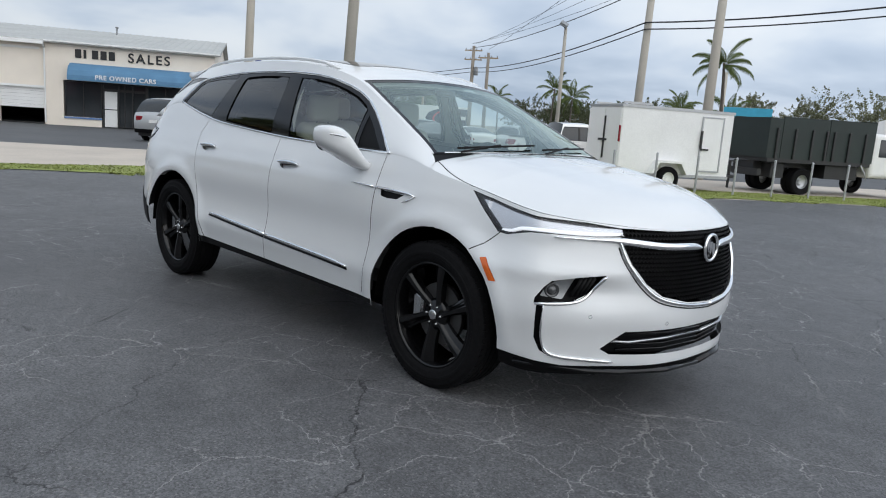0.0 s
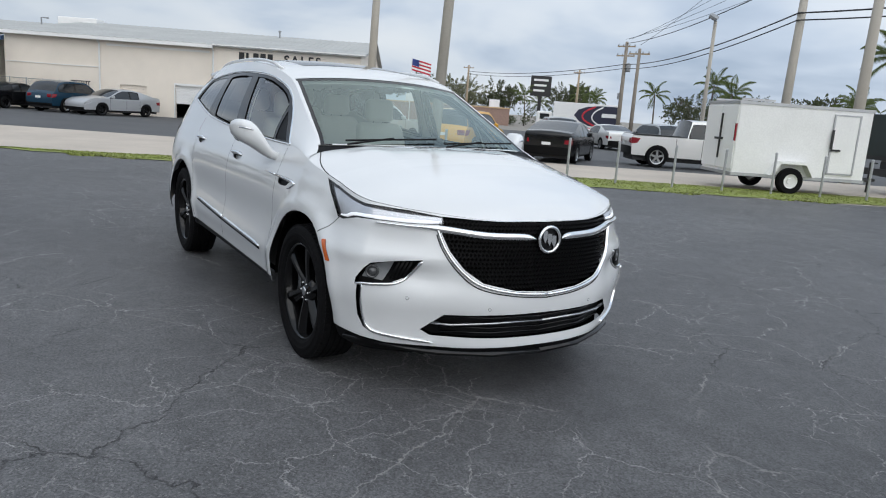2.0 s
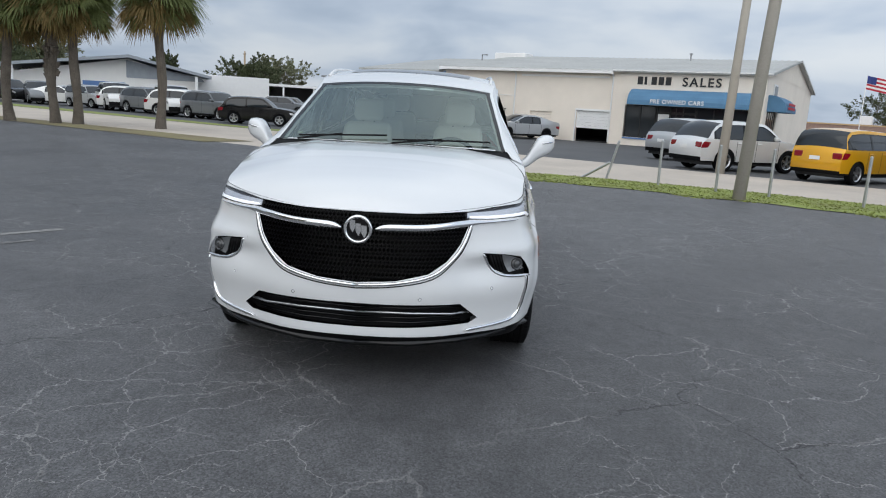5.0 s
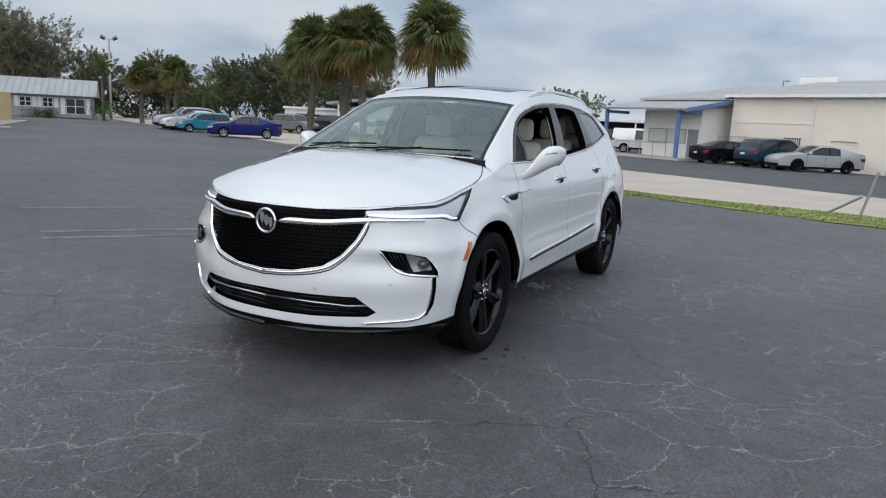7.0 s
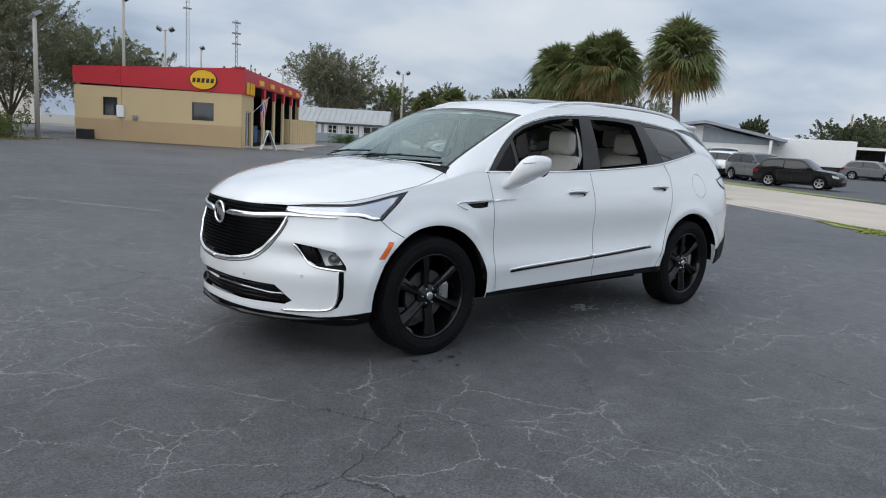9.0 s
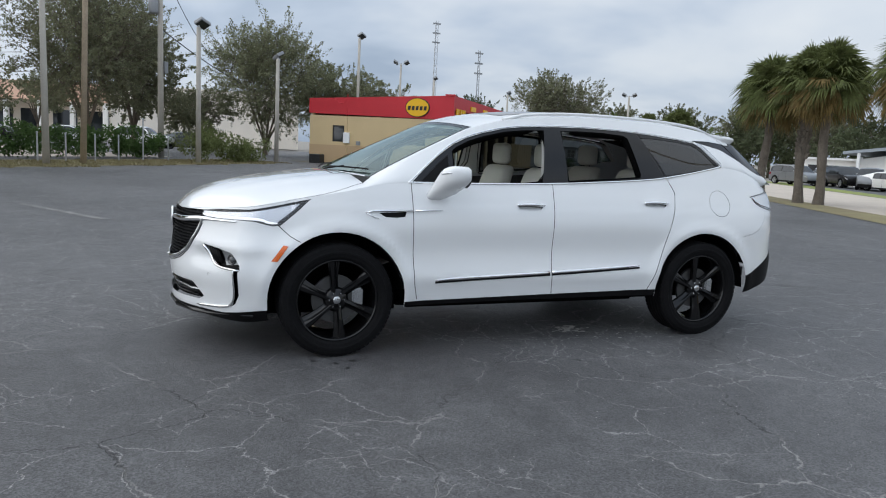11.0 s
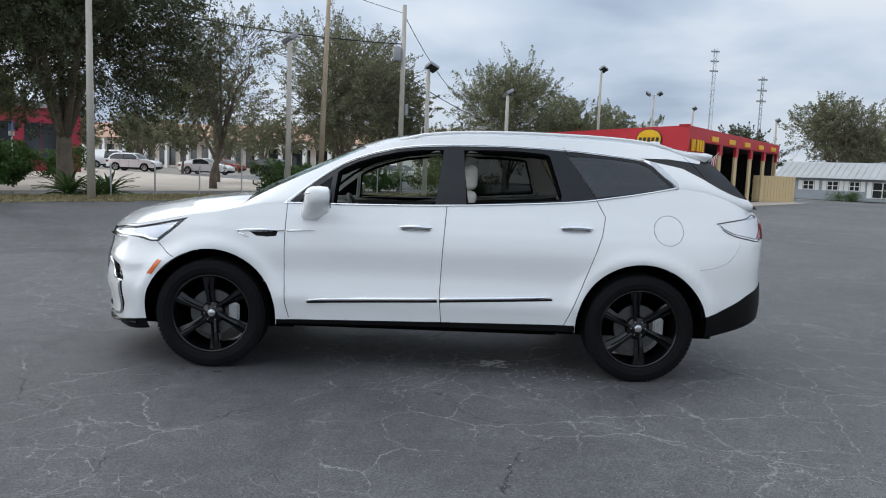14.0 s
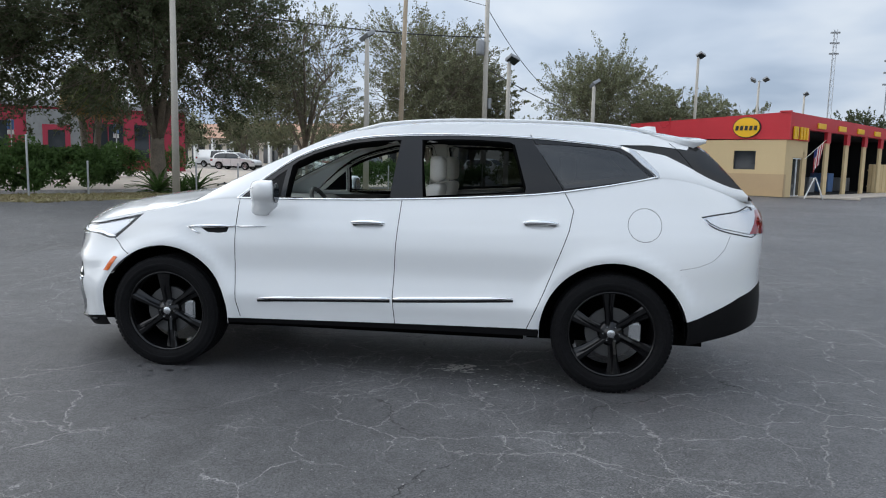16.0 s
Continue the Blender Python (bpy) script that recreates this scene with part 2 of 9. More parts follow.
M["metal_roof"] = mat("grey_metal_roof", (0.42, 0.42, 0.40), 0.5, 0.3, vary=0.15, scale=0.5, fine=9)
M["white_metal"] = mat("white_painted_metal", (0.80, 0.80, 0.79), 0.4, vary=0.07, scale=0.7, fine=30)
M["blue_canvas"] = mat("blue_awning_canvas", (0.085, 0.20, 0.33), 0.75, vary=0.18, scale=1.2, fine=60, bump=0.1)
M["blue_paint"] = mat("blue_post_paint", (0.10, 0.20, 0.42), 0.5, vary=0.15)
M["black"] = mat("black_plastic", (0.018, 0.018, 0.019), 0.55, vary=0.2, bump=0.1)
# near-black colour stands in for the shade of rooms and openings
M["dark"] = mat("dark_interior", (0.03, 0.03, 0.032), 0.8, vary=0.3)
# near-black that puts the shade inside the open bays into the colour
M["bay_dark"] = mat("unlit_bay_black", (0.010, 0.010, 0.011), 0.9, vary=0.3)
M["red"] = mat("red_wall_paint", (0.52, 0.018, 0.03), 0.5, vary=0.1, scale=0.7)
M["crimson"] = mat("crimson_wall_paint", (0.30, 0.020, 0.045), 0.6, vary=0.12, scale=0.7)
M["tan"] = mat("tan_wall_paint", (0.62, 0.47, 0.26), 0.8, vary=0.05, scale=0.6, fine=60, bump=0.15)
M["tan_low"] = mat("brown_wall_paint", (0.50, 0.35, 0.20), 0.8, vary=0.06, scale=0.6, fine=60, bump=0.15)
M["yellow"] = mat("yellow_sign_paint", (0.85, 0.48, 0.01), 0.4, vary=0.04)
M["wood"] = mat("grey_brown_pole_wood", (0.36, 0.285, 0.20), 0.85, vary=0.25, scale=1.0, fine=30, bump=0.3)
M["grey_wood"] = mat("weathered_grey_pole_wood", (0.26, 0.225, 0.185), 0.85, vary=0.25, scale=1.0, fine=30, bump=0.3)
M["conc_pole"] = mat("concrete_pole", (0.42, 0.39, 0.34), 0.85, vary=0.12, scale=1.0, fine=40, bump=0.2)
M["steel"] = mat("galvanised_steel", (0.42, 0.43, 0.44), 0.45, 0.8, vary=0.15)
M["cable"] = mat("black_cable", (0.02, 0.02, 0.022), 0.6)
M["bark"] = mat("grey_bark", (0.16, 0.13, 0.10), 0.95, vary=0.35, scale=3, fine=25, bump=0.6)
M["palm_bark"] = mat("palm_bark", (0.115, 0.098, 0.080), 0.95, vary=0.35, scale=3, fine=25, bump=0.6)
M["leaf"] = leaf_mat("oak_leaves", (0.180, 0.190, 0.112), 0.45, 0.7, 6, (0.120, 0.118, 0.076))
M["leaf_dark"] = leaf_mat("dark_oak_leaves", (0.085, 0.100, 0.052), 0.5)
M["leaf_pale"] = leaf_mat("pale_leaves", (0.215, 0.225, 0.135), 0.4)
M["hedge_leaf"] = leaf_mat("hedge_leaves", (0.065, 0.115, 0.032), 0.5, 1.5, 8)
M["palm_leaf"] = leaf_mat("sabal_palm_fronds", (0.135, 0.16, 0.058), 0.5, 1.2, 8, (0.075, 0.085, 0.034))
M["palm_dead"] = leaf_mat("dry_palm_fronds", (0.20, 0.145, 0.058), 0.35, 1.5, 8)
M["coco_leaf"] = leaf_mat("coconut_palm_fronds", (0.085, 0.112, 0.032), 0.4, 1.2, 8)
M["window"] = mat("dark_window_glass", (0.025, 0.03, 0.035), 0.06, vary=0.1, spec=0.6)
M["grey"] = mat("grey_paint", (0.25, 0.26, 0.27), 0.5, vary=0.1)
M["brick_far"] = mat("brown_brick_wall", (0.29, 0.195, 0.16), 0.85, vary=0.2)
M["slate"] = mat("slate_blue_wall", (0.30, 0.33, 0.36), 0.8, vary=0.12, scale=2)
M["pale_roof"] = mat("pale_metal_roofing", (0.40, 0.41, 0.41), 0.5, 0.2, vary=0.1, scale=0.6, fine=8)
M["blind"] = mat("pale_blind", (0.55, 0.58, 0.54), 0.4, vary=0.06)
M["white"] = mat("white_paint", (0.78, 0.78, 0.77), 0.45, vary=0.04)
M["redflag"] = mat("red_cloth", (0.45, 0.03, 0.05), 0.8)
M["blueflag"] = mat("blue_cloth", (0.03, 0.05, 0.2), 0.8)
M["gravel"] = mat("old_lot_paving", (0.26, 0.24, 0.21), 0.9, vary=0.15, scale=0.3, fine=20, bump=0.2)

# ---- building helpers ----
def obj(name, verts, faces, material, parent=None, label="", smooth=False, normals=None):
    me = bpy.data.meshes.new(name)
    me.from_pydata(verts, [], faces)
    me.materials.append(material)
    if smooth:
        me.shade_smooth()
    if normals is not None:
        me.normals_split_custom_set_from_vertices(normals)
    ob = new(name, me)
    if parent is not None:
        ob.parent = parent
    if label:
        ob["label"] = label
    return ob


def part(name, bm, material, parent=None, label="", smooth=False):
    me = bpy.data.meshes.new(name)
    bm.normal_update()
    bm.to_mesh(me)
    bm.free()
    me.materials.append(material)
    if smooth:
        me.shade_smooth()
    ob = new(name, me)
    if parent is not None:
        ob.parent = parent
    if label:
        ob["label"] = label
    return ob


def thing(name, m, label, category, group="", kind=""):
    ob = new(name)
    ob.matrix_basis = m
    ob.empty_display_size = 0.1
    return tagged(ob, label, category, group, kind)


def box(bm, lo, hi, m=None):
    """An axis-aligned box from lo to hi, moved by m."""
    vs = [Vector((x, y, z)) for x in (lo[0], hi[0]) for y in (lo[1], hi[1]) for z in (lo[2], hi[2])]
    if m is not None:
        vs = [m @ v for v in vs]
    v = [bm.verts.new(p) for p in vs]
    for f in ((0, 1, 3, 2), (4, 6, 7, 5), (0, 4, 5, 1), (2, 3, 7, 6), (0, 2, 6, 4), (1, 5, 7, 3)):
        bm.faces.new([v[i] for i in f])
    return v


def boxes(*pairs):
    bm = bmesh.new()
    for lo, hi in pairs:
        box(bm, lo, hi)
    return bm


def soft_box(lo, hi, r=0.01, seg=2):
    bm = boxes((lo, hi))
    bmesh.ops.bevel(bm, geom=bm.edges[:], offset=r, segments=seg, affect="EDGES", profile=0.5)
    return bm


def tube(bm, path, radius, sides=8, cap=True):
    """A round tube along a path; radius: one number, or one for each point."""
    pts = [Vector(p) for p in path]
    rad = radius if isinstance(radius, (list, tuple)) else [radius] * len(pts)
    rings, side = [], None
    for i, p in enumerate(pts):
        d = (pts[min(i + 1, len(pts) - 1)] - pts[max(i - 1, 0)]).normalized()
        if side is None:
            side = d.orthogonal().normalized()
        side = (side - d * side.dot(d)).normalized()
        other = d.cross(side)
        rings.append([bm.verts.new(p + rad[i] * (math.cos(a) * side + math.sin(a) * other)) for a in [2 * math.pi * k / sides for k in range(sides)]])
    for a, b in zip(rings, rings[1:]):
        for k in range(sides):
            bm.faces.new((a[k], a[(k + 1) % sides], b[(k + 1) % sides], b[k]))
    if cap:
        bm.faces.new(rings[0][::-1])
        bm.faces.new(rings[-1])
    return rings


def lathe(bm, profile, sides=32, axis="y", centre=(0, 0, 0), closed=False):
    """Turns (radius, along) points round an axis through the centre."""
    c = Vector(centre)
    rings = []
    for r, h in profile:
        ring = []
        for k in range(sides):
            a = 2 * math.pi * k / sides
            u, v = r * math.cos(a), r * math.sin(a)
            p = {"y": (u, h, v), "z": (u, v, h), "x": (h, u, v)}[axis]
            ring.append(bm.verts.new(c + Vector(p)))
        rings.append(ring)
    pairs = list(zip(rings, rings[1:])) + ([(rings[-1], rings[0])] if closed else [])
    for a, b in pairs:
        for k in range(sides):
            bm.faces.new((a[k], a[(k + 1) % sides], b[(k + 1) % sides], b[k]))
    return rings


def prism(bm, outline, depth, m=None):
    """An outline of (x, y), thickened along z from 0 to depth, moved by m."""
    m = m or Matrix()
    a = [bm.verts.new(m @ Vector((x, y, 0))) for x, y in outline]
    b = [bm.verts.new(m @ Vector((x, y, depth))) for x, y in outline]
    n = len(a)
    bm.faces.new(a[::-1])
    bm.faces.new(b)
    for i in range(n):
        bm.faces.new((a[i], a[(i + 1) % n], b[(i + 1) % n], b[i]))


def lerp_table(table, x):
    """Smooth value at x of a short table of (x, value)."""
    if x <= table[0][0]:
        return table[0][1]
    for i, ((x0, v0), (x1, v1)) in enumerate(zip(table, table[1:])):
        if x <= x1:
            def slope(j):
                a, b = table[max(j - 1, 0)], table[min(j + 1, len(table) - 1)]
                return (b[1] - a[1]) / (b[0] - a[0])
            h = x1 - x0
            t = (x - x0) / h
            return ((1 + 2 * t) * (1 - t) ** 2 * v0 + t * (1 - t) ** 2 * h * slope(i) + t * t * (3 - 2 * t) * v1 + t * t * (t - 1) * h * slope(i + 1))
    return table[-1][1]


# the street runs along E, and N points across it, away from the lot
EX, EY = 0.485, 0.8745


def street(a, n):
    """A place from metres along the street and across it."""
    return (EX * a - EY * n, EY * a + EX * n)


def ground_z(x, y):
    """The lot drains: level round the parked car, falling gently towards the street."""
    r = math.hypot(x + 1.5, y)
    k = min(1.0, max(0.0, (r - 4.0) / 9.0))
    far = max(-100.0, min(100.0, x - y))
    return 0.0045 * far * k * k * (3 - 2 * k)


STREET_TURN = math.degrees(math.atan2(EY, EX))


def at_street(a, n, turn=0.0, dz=0.0):
    """The pose of a thing that stands at (a, n); its x runs along the street when turn is 0."""
    x, y = street(a, n)
    return pose(x, y, ground_z(x, y) + dz, 0, 0, STREET_TURN + turn)


def at(x, y, turn=0.0, dz=0.0):
    return pose(x, y, ground_z(x, y) + dz, 0, 0, turn)

# ---- ground ----
def sheet(name, quad, step, material, lift, label, category, kind="structure"):
    """A ground sheet over four corners, following the fall of the land."""
    a, b, c, d = [Vector((*p, 0)) for p in quad]
    nu = max(1, int(max((b - a).length, (c - d).length) / step))
    nv = max(1, int(max((d - a).length, (c - b).length) / step))
    verts, faces = [], []
    for i in range(nu + 1):
        for j in range(nv + 1):
            u, v = i / nu, j / nv
            p = a * (1 - u) * (1 - v) + b * u * (1 - v) + c * u * v + d * (1 - u) * v
            verts.append((p.x, p.y, ground_z(p.x, p.y) + lift))
    for i in range(nu):
        for j in range(nv):
            k = i * (nv + 1) + j
            faces.append((k, k + nv + 1, k + nv + 2, k + 1))
    return tagged(obj(name, verts, faces, material, smooth=True), label, category, "", kind)


sheet("ground", [(-900, -900), (900, -900), (900, 900), (-900, 900)], 12, M["gravel"], -0.06, "pale worn paving and bare ground out to the horizon", "ground")
sheet("parking_lot", [street(-70, -45), street(60, -45), street(60, 12.1), street(-70, 12.1)], 1.5, M["asphalt"], 0.0, "dark sealed asphalt parking lot with branching cracks", "parking lot")
sheet("road", [street(-120, 12.1), street(120, 12.1), street(120, 20.5), street(-120, 20.5)], 3, M["concrete"], 0.0, "pale concrete service road beside the grass strip", "road")
VERGE = ((-9.6, 11.75, 11.85), (-7.6, 11.45, 12.2), (-5.8, 11.2, 12.7), (-4.0, 11.3, 13.6), (0.0, 11.75, 14.5), (8.0, 12.15, 14.7), (60.0, 12.3, 14.7))   # along the street, near edge, far edge


def verge_edge(a, k):
    return float(np.interp(a, [v[0] for v in VERGE], [v[k] for v in VERGE]))


def verge():
    verts, faces = [], []
    for a in np.linspace(-9.6, 60, 120):
        for k in range(4):
            wob = 0.10 * math.sin(a * 3.1) + 0.06 * math.sin(a * 8.3) if k == 0 else 0.0
            x, y = street(a, verge_edge(a, 1) + wob + (verge_edge(a, 2) - verge_edge(a, 1)) * k / 3)
            verts.append((x, y, ground_z(x, y) + 0.014))
    for i in range(119):
        for k in range(3):
            q = 4 * i + k
            faces.append((q, q + 4, q + 5, q + 1))
    tagged(obj("grass_verge", verts, faces, M["grass"], smooth=True), "narrow green grass verge between lot and road", "grass", "", "structure")


verge()
sheet("dealer_lot", [street(-60, 20.5), street(90, 20.5), street(90, 80), street(-60, 80)], 4, M["asphalt_far"], 0.0, "grey asphalt lot in front of the car showroom", "parking lot")
CXm, CYm = -0.615, -0.79


def along_side(b, m):
    return (CXm * b - CYm * m, CYm * b + CXm * m)


sheet("grass_edge", [along_side(-30, 17.2), along_side(31, 17.2), along_side(31, 21.2), along_side(-30, 21.2)], 2, M["dry_grass"], 0.015, "strip of dry straw-coloured grass beside the lot", "grass")
sheet("side_road", [along_side(-60, 23.5), along_side(30, 23.5), along_side(30, 62), along_side(-60, 62)], 4, M["concrete"], 0.012, "pale concrete lot beyond the dry grass", "road")
sheet("palm_verge", [street(-31, 10.9), street(-15.5, 11.5), street(-15.5, 13.6), street(-31, 12.6)], 2, M["dry_grass"], 0.014, "thin grass strip round the palms", "grass")
sheet("yard_verge", [street(-60, 20.5), street(-21.5, 20.5), street(-17, 21.6), street(-60, 23.5)], 3, M["grass"], 0.014, "green verge along the fenced yard", "grass")
# faded parking lines and wheel stops
def painted_line(a, b, w, label, paint="faded_line", lift=0.004):
    a, b = Vector((*a, 0)), Vector((*b, 0))
    s = Vector((-(b - a).y, (b - a).x, 0)).normalized() * w / 2
    n = 10
    verts, faces = [], []
    for k in range(n + 1):
        p = a.lerp(b, k / n)
        for q in (p + s, p - s):
            verts.append((q.x, q.y, ground_z(q.x, q.y) + lift))
    for k in range(n):
        faces.append((2 * k, 2 * k + 1, 2 * k + 3, 2 * k + 2))
    return tagged(obj("road_marking", verts, faces, M[paint]), label, "road marking", "painted lines", "structure")


M["faded_line"] = mat("faded_line_paint", (0.20, 0.195, 0.185), 0.85, vary=0.5, scale=3.0, fine=14, second=(0.085, 0.086, 0.088))
for a, b, w in (((-1.0, -5.0), (-2.6, -3.7), 0.11), ((-0.75, -4.6), (-2.0, -3.62), 0.08), ((-2.0, -6.9), (-3.7, -5.55), 0.11), ((0.6, -9.1), (-1.1, -6.8), 0.11), ((3.4, -9.4), (1.9, -7.2), 0.11)):
    painted_line(a, b, w, "old faded parking line worn into the asphalt")

M["white_line"] = mat("white_line_paint", (0.58, 0.57, 0.55), 0.8, vary=0.25, scale=4.0, fine=30)
painted_line(street(-13.2, 12.5), street(-9.7, 12.3), 0.16, "white painted line along the edge of the lot", "white_line", 0.025)


def spatter(name, cx, cy, sx, sy, count, size, seed, material, label, category):
    """Small flat spots lying on the paving."""
    rng = random.Random(seed)
    verts, faces = [], []
    for k in range(count):
        x, y = rng.gauss(cx, sx), rng.gauss(cy, sy)
        r = size * rng.uniform(0.3, 1.0) ** 2
        i, n = len(verts), 7
        for j in range(n):
            a = 2 * math.pi * j / n
            q = r * rng.uniform(0.5, 1.3)
            verts.append((x + q * math.cos(a), y + 0.7 * q * math.sin(a), ground_z(x, y) + 0.003 + 0.00002 * k))
        faces.append(tuple(range(i, i + n)))
    return tagged(obj(name, verts, faces, material), label, category, "", "stuff")


M["pale_spot"] = mat("dried_white_spots", (0.52, 0.51, 0.48), 0.9, vary=0.25, fine=40)
M["oil_spot"] = mat("dark_oil_spots", (0.012, 0.012, 0.013), 0.4, vary=0.3)
spatter("white_spots", -2.07, 0.60, 0.075, 0.05, 90, 0.030, 1, M["pale_spot"], "dried white spill beside the rear wheel", "stain")
spatter("white_spots", -2.45, 0.86, 0.24, 0.12, 80, 0.016, 2, M["pale_spot"], "dried white drops on the asphalt", "stain")
spatter("pale_grit", -2.6, 2.3, 0.9, 0.55, 700, 0.0055, 3, M["pale_spot"], "pale loose grit worn out of the asphalt", "grit")
spatter("pale_grit", 0.5, 1.8, 2.6, 1.6, 500, 0.0042, 4, M["pale_spot"], "pale loose grit worn out of the asphalt", "grit")
spatter("pale_grit", 1.2, -2.4, 1.8, 1.2, 500, 0.0042, 5, M["pale_spot"], "pale loose grit worn out of the asphalt", "grit")
spatter("oil_spots", 0.05, 1.12, 0.25, 0.06, 9, 0.035, 6, M["oil_spot"], "dark oil drips beside the front wheel", "stain")
spatter("oil_spots", -3.1, -0.75, 0.25, 0.12, 10, 0.06, 7, M["oil_spot"], "dark oil drips beside the rear wheel", "stain")

# ---- buildings ----
def outline_text(text, size, depth, material, parent, m, label, spacing=1.0):
    cu = bpy.data.curves.new("lettering", "FONT")
    cu.body, cu.size, cu.extrude, cu.align_x, cu.space_character, cu.offset = text, size, depth, "LEFT", spacing, size * 0.018
    tmp = bpy.data.objects.new("lettering", cu)
    scene.collection.objects.link(tmp)
    me = bpy.data.meshes.new_from_object(tmp.evaluated_get(bpy.context.evaluated_depsgraph_get()))
    bpy.data.objects.remove(tmp)
    me.materials.clear()
    me.materials.append(material)
    bm = bmesh.new()
    bm.from_mesh(me)
    left, letters = set(bm.verts), []
    while left:
        first = min(left, key=lambda v: v.index)
        group, todo = {first}, [first]
        while todo:
            for e in todo.pop().link_edges:
                for v in e.verts:
                    if v not in group:
                        group.add(v)
                        todo.append(v)
        left -= group
        letters.append(sorted(group, key=lambda v: v.index))
    for group in letters:
        place_of = {v: k for k, v in enumerate(group)}
        faces = sorted({f for v in group for f in v.link_faces}, key=lambda f: f.index)
        ob = obj("letter", [tuple(v.co) for v in group], [[place_of[v] for v in f.verts] for f in faces], material, parent, label)
        ob.matrix_basis = m
    bm.free()


FRONT = pose(0, 0, 0, 90, 0, 0)   # stands flat lettering up, facing the lot


def glazed(parent, name, x0, x1, z0, z1, y, cols, material_frame, label, axis="x"):
    """A framed window in a wall, with one pane for each bay."""
    w = new(name)
    w.parent = parent
    w["label"] = label

    def bx(a0, b0, c0, a1, b1, c1):
        return ((a0, b0, c0), (a1, b1, c1)) if axis == "x" else ((b0, a0, c0), (b1, a1, c1))
    f = 0.05
    part("window_frame", boxes(bx(x0, y - 0.03, z0, x1, y + 0.06, z0 + f), bx(x0, y - 0.03, z1 - f, x1, y + 0.06, z1),
                               *[bx(x0 + (x1 - x0 - f) * k / cols, y - 0.028, z0 + f, x0 + (x1 - x0 - f) * k / cols + f, y + 0.058, z1 - f) for k in range(cols + 1)]), material_frame, w)
    for k in range(cols):
        a = x0 + (x1 - x0 - f) * k / cols + f
        b = x0 + (x1 - x0 - f) * (k + 1) / cols
        part("pane", boxes(bx(a, y + 0.02, z0 + f, b, y + 0.03, z1 - f)), M["window"], w)
    return w


def showroom():
    b = thing("showroom_building", at_street(-12.27, 40.0), "cream stucco car showroom with blue awnings and grey metal roof", "building")
    for lo, hi in (
        ((0, 0, 0), (0.85, 0.25, 4.5)), ((0.85, 0, 2.45), (8.0, 0.25, 4.5)), ((0.85, 0, 0), (2.75, 0.25, 0.5)), ((5.1, 0, 0), (8.0, 0.25, 0.5)), ((8.0, 0, 0), (8.7, 0.25, 4.5)),
        ((-2.3, 0.1, 1.95), (-0.12, 0.35, 4.35)), ((-0.12, 0.1, 0), (0, 0.35, 4.35)), ((-4.0, 0.1, 0), (-2.3, 0.35, 4.35)), ((-5.55, 0.1, 0), (-4.0, 0.35, 0.75)),
        ((-5.55, 0.1, 1.75), (-4.0, 0.35, 4.35)), ((-12.2, 0.1, 0), (-5.55, 0.35, 4.35)), ((-12.2, 0.35, 0), (-11.95, 23.75, 4.35)), ((-19.4, 6.0, 0), (-12.2, 6.25, 4.4)), ((-19.4, 6.25, 0), (-19.15, 23.75, 4.1)),
        ((8.45, 0.25, 0), (8.7, 1.2, 4.5)), ((8.45, 1.2, 2.6), (8.7, 5.2, 4.5)), ((8.45, 5.2, 0), (8.7, 24, 4.5)), ((-19.4, 23.75, 0), (8.7, 24, 4.1))):
        part("wall", boxes((lo, hi)), M["stucco"], b)
    bm = bmesh.new()
    for x in (8.45, -12.2):
        prism(bm, [(0.0, 4.45), (24.0, 4.45), (12.0, 6.05)], 0.25, Matrix(((0, 0, 1, x), (1, 0, 0, 0), (0, 1, 0, 0), (0, 0, 0, 1))))
    part("gable", bm, M["stucco"], b)
    # the long roof, and its lower end over the yard
    for x0, x1, n, low, label in ((-12.5, 9.0, 150, 0.0, "grey ribbed metal roof"), (-19.6, -12.52, 48, 0.3, "lower end of the grey ribbed metal roof")):
        verts, faces = [], []
        for i in range(n + 1):
            x = x0 + (x1 - x0) * i / n
            lift = 0.035 if i % 3 == 0 else 0.0
            for y, z in ((-0.35, 4.44), (12.0, 6.12), (24.3, 4.44), (24.3, 4.34), (12.0, 6.02), (-0.35, 4.34)):
                verts.append((x, y, z - low + (lift if z > 4.4 and z != 6.02 else 0.0)))
        for i in range(n):
            for j in range(6):
                k = 6 * i
                faces.append((k + j, k + 6 + j, k + 6 + (j + 1) % 6, k + (j + 1) % 6))
        for k in (0, 6 * n):
            faces += [(k, k + 1, k + 4, k + 5), (k + 1, k + 2, k + 3, k + 4)]
        obj("roof", verts, faces, M["metal_roof"], b, label)
    for x in (-19.2, -15.6):
        part("eave_post", boxes(((x, 0.0, 0), (x + 0.14, 0.14, 4.05))), M["white_metal"], b)
    part("gutter", boxes(((-12.5, -0.42, 4.22), (0.0, -0.22, 4.42)), ((0.0, -0.40, 4.40), (9.0, -0.30, 4.48))), M["white_metal"], b, "white metal gutter")
    for x in (-0.06, -6.7):
        bm = bmesh.new()
        tube(bm, [(x, -0.3, 4.25), (x, 0.02, 4.05), (x, 0.02, 0.1)], 0.05, 8)
        part("downpipe", bm, M["white_metal"], b)
    leaf = new("entrance_door")
    leaf.parent = b
    part("door_leaf", soft_box((2.9, 0.02, 0.04), (3.55, 0.06, 1.98), 0.01, 1), M["white"], leaf, "white entrance door leaf")
    part("door_rail", boxes(((2.9, 0.005, 0.98), (3.55, 0.018, 1.03))), M["black"], leaf)
    for x in (2.8, 3.58, 4.3, 5.02):
        part("door_post", boxes(((x, 0.0, 0.0), (x + 0.07, 0.09, 2.45))), M["black"], leaf)
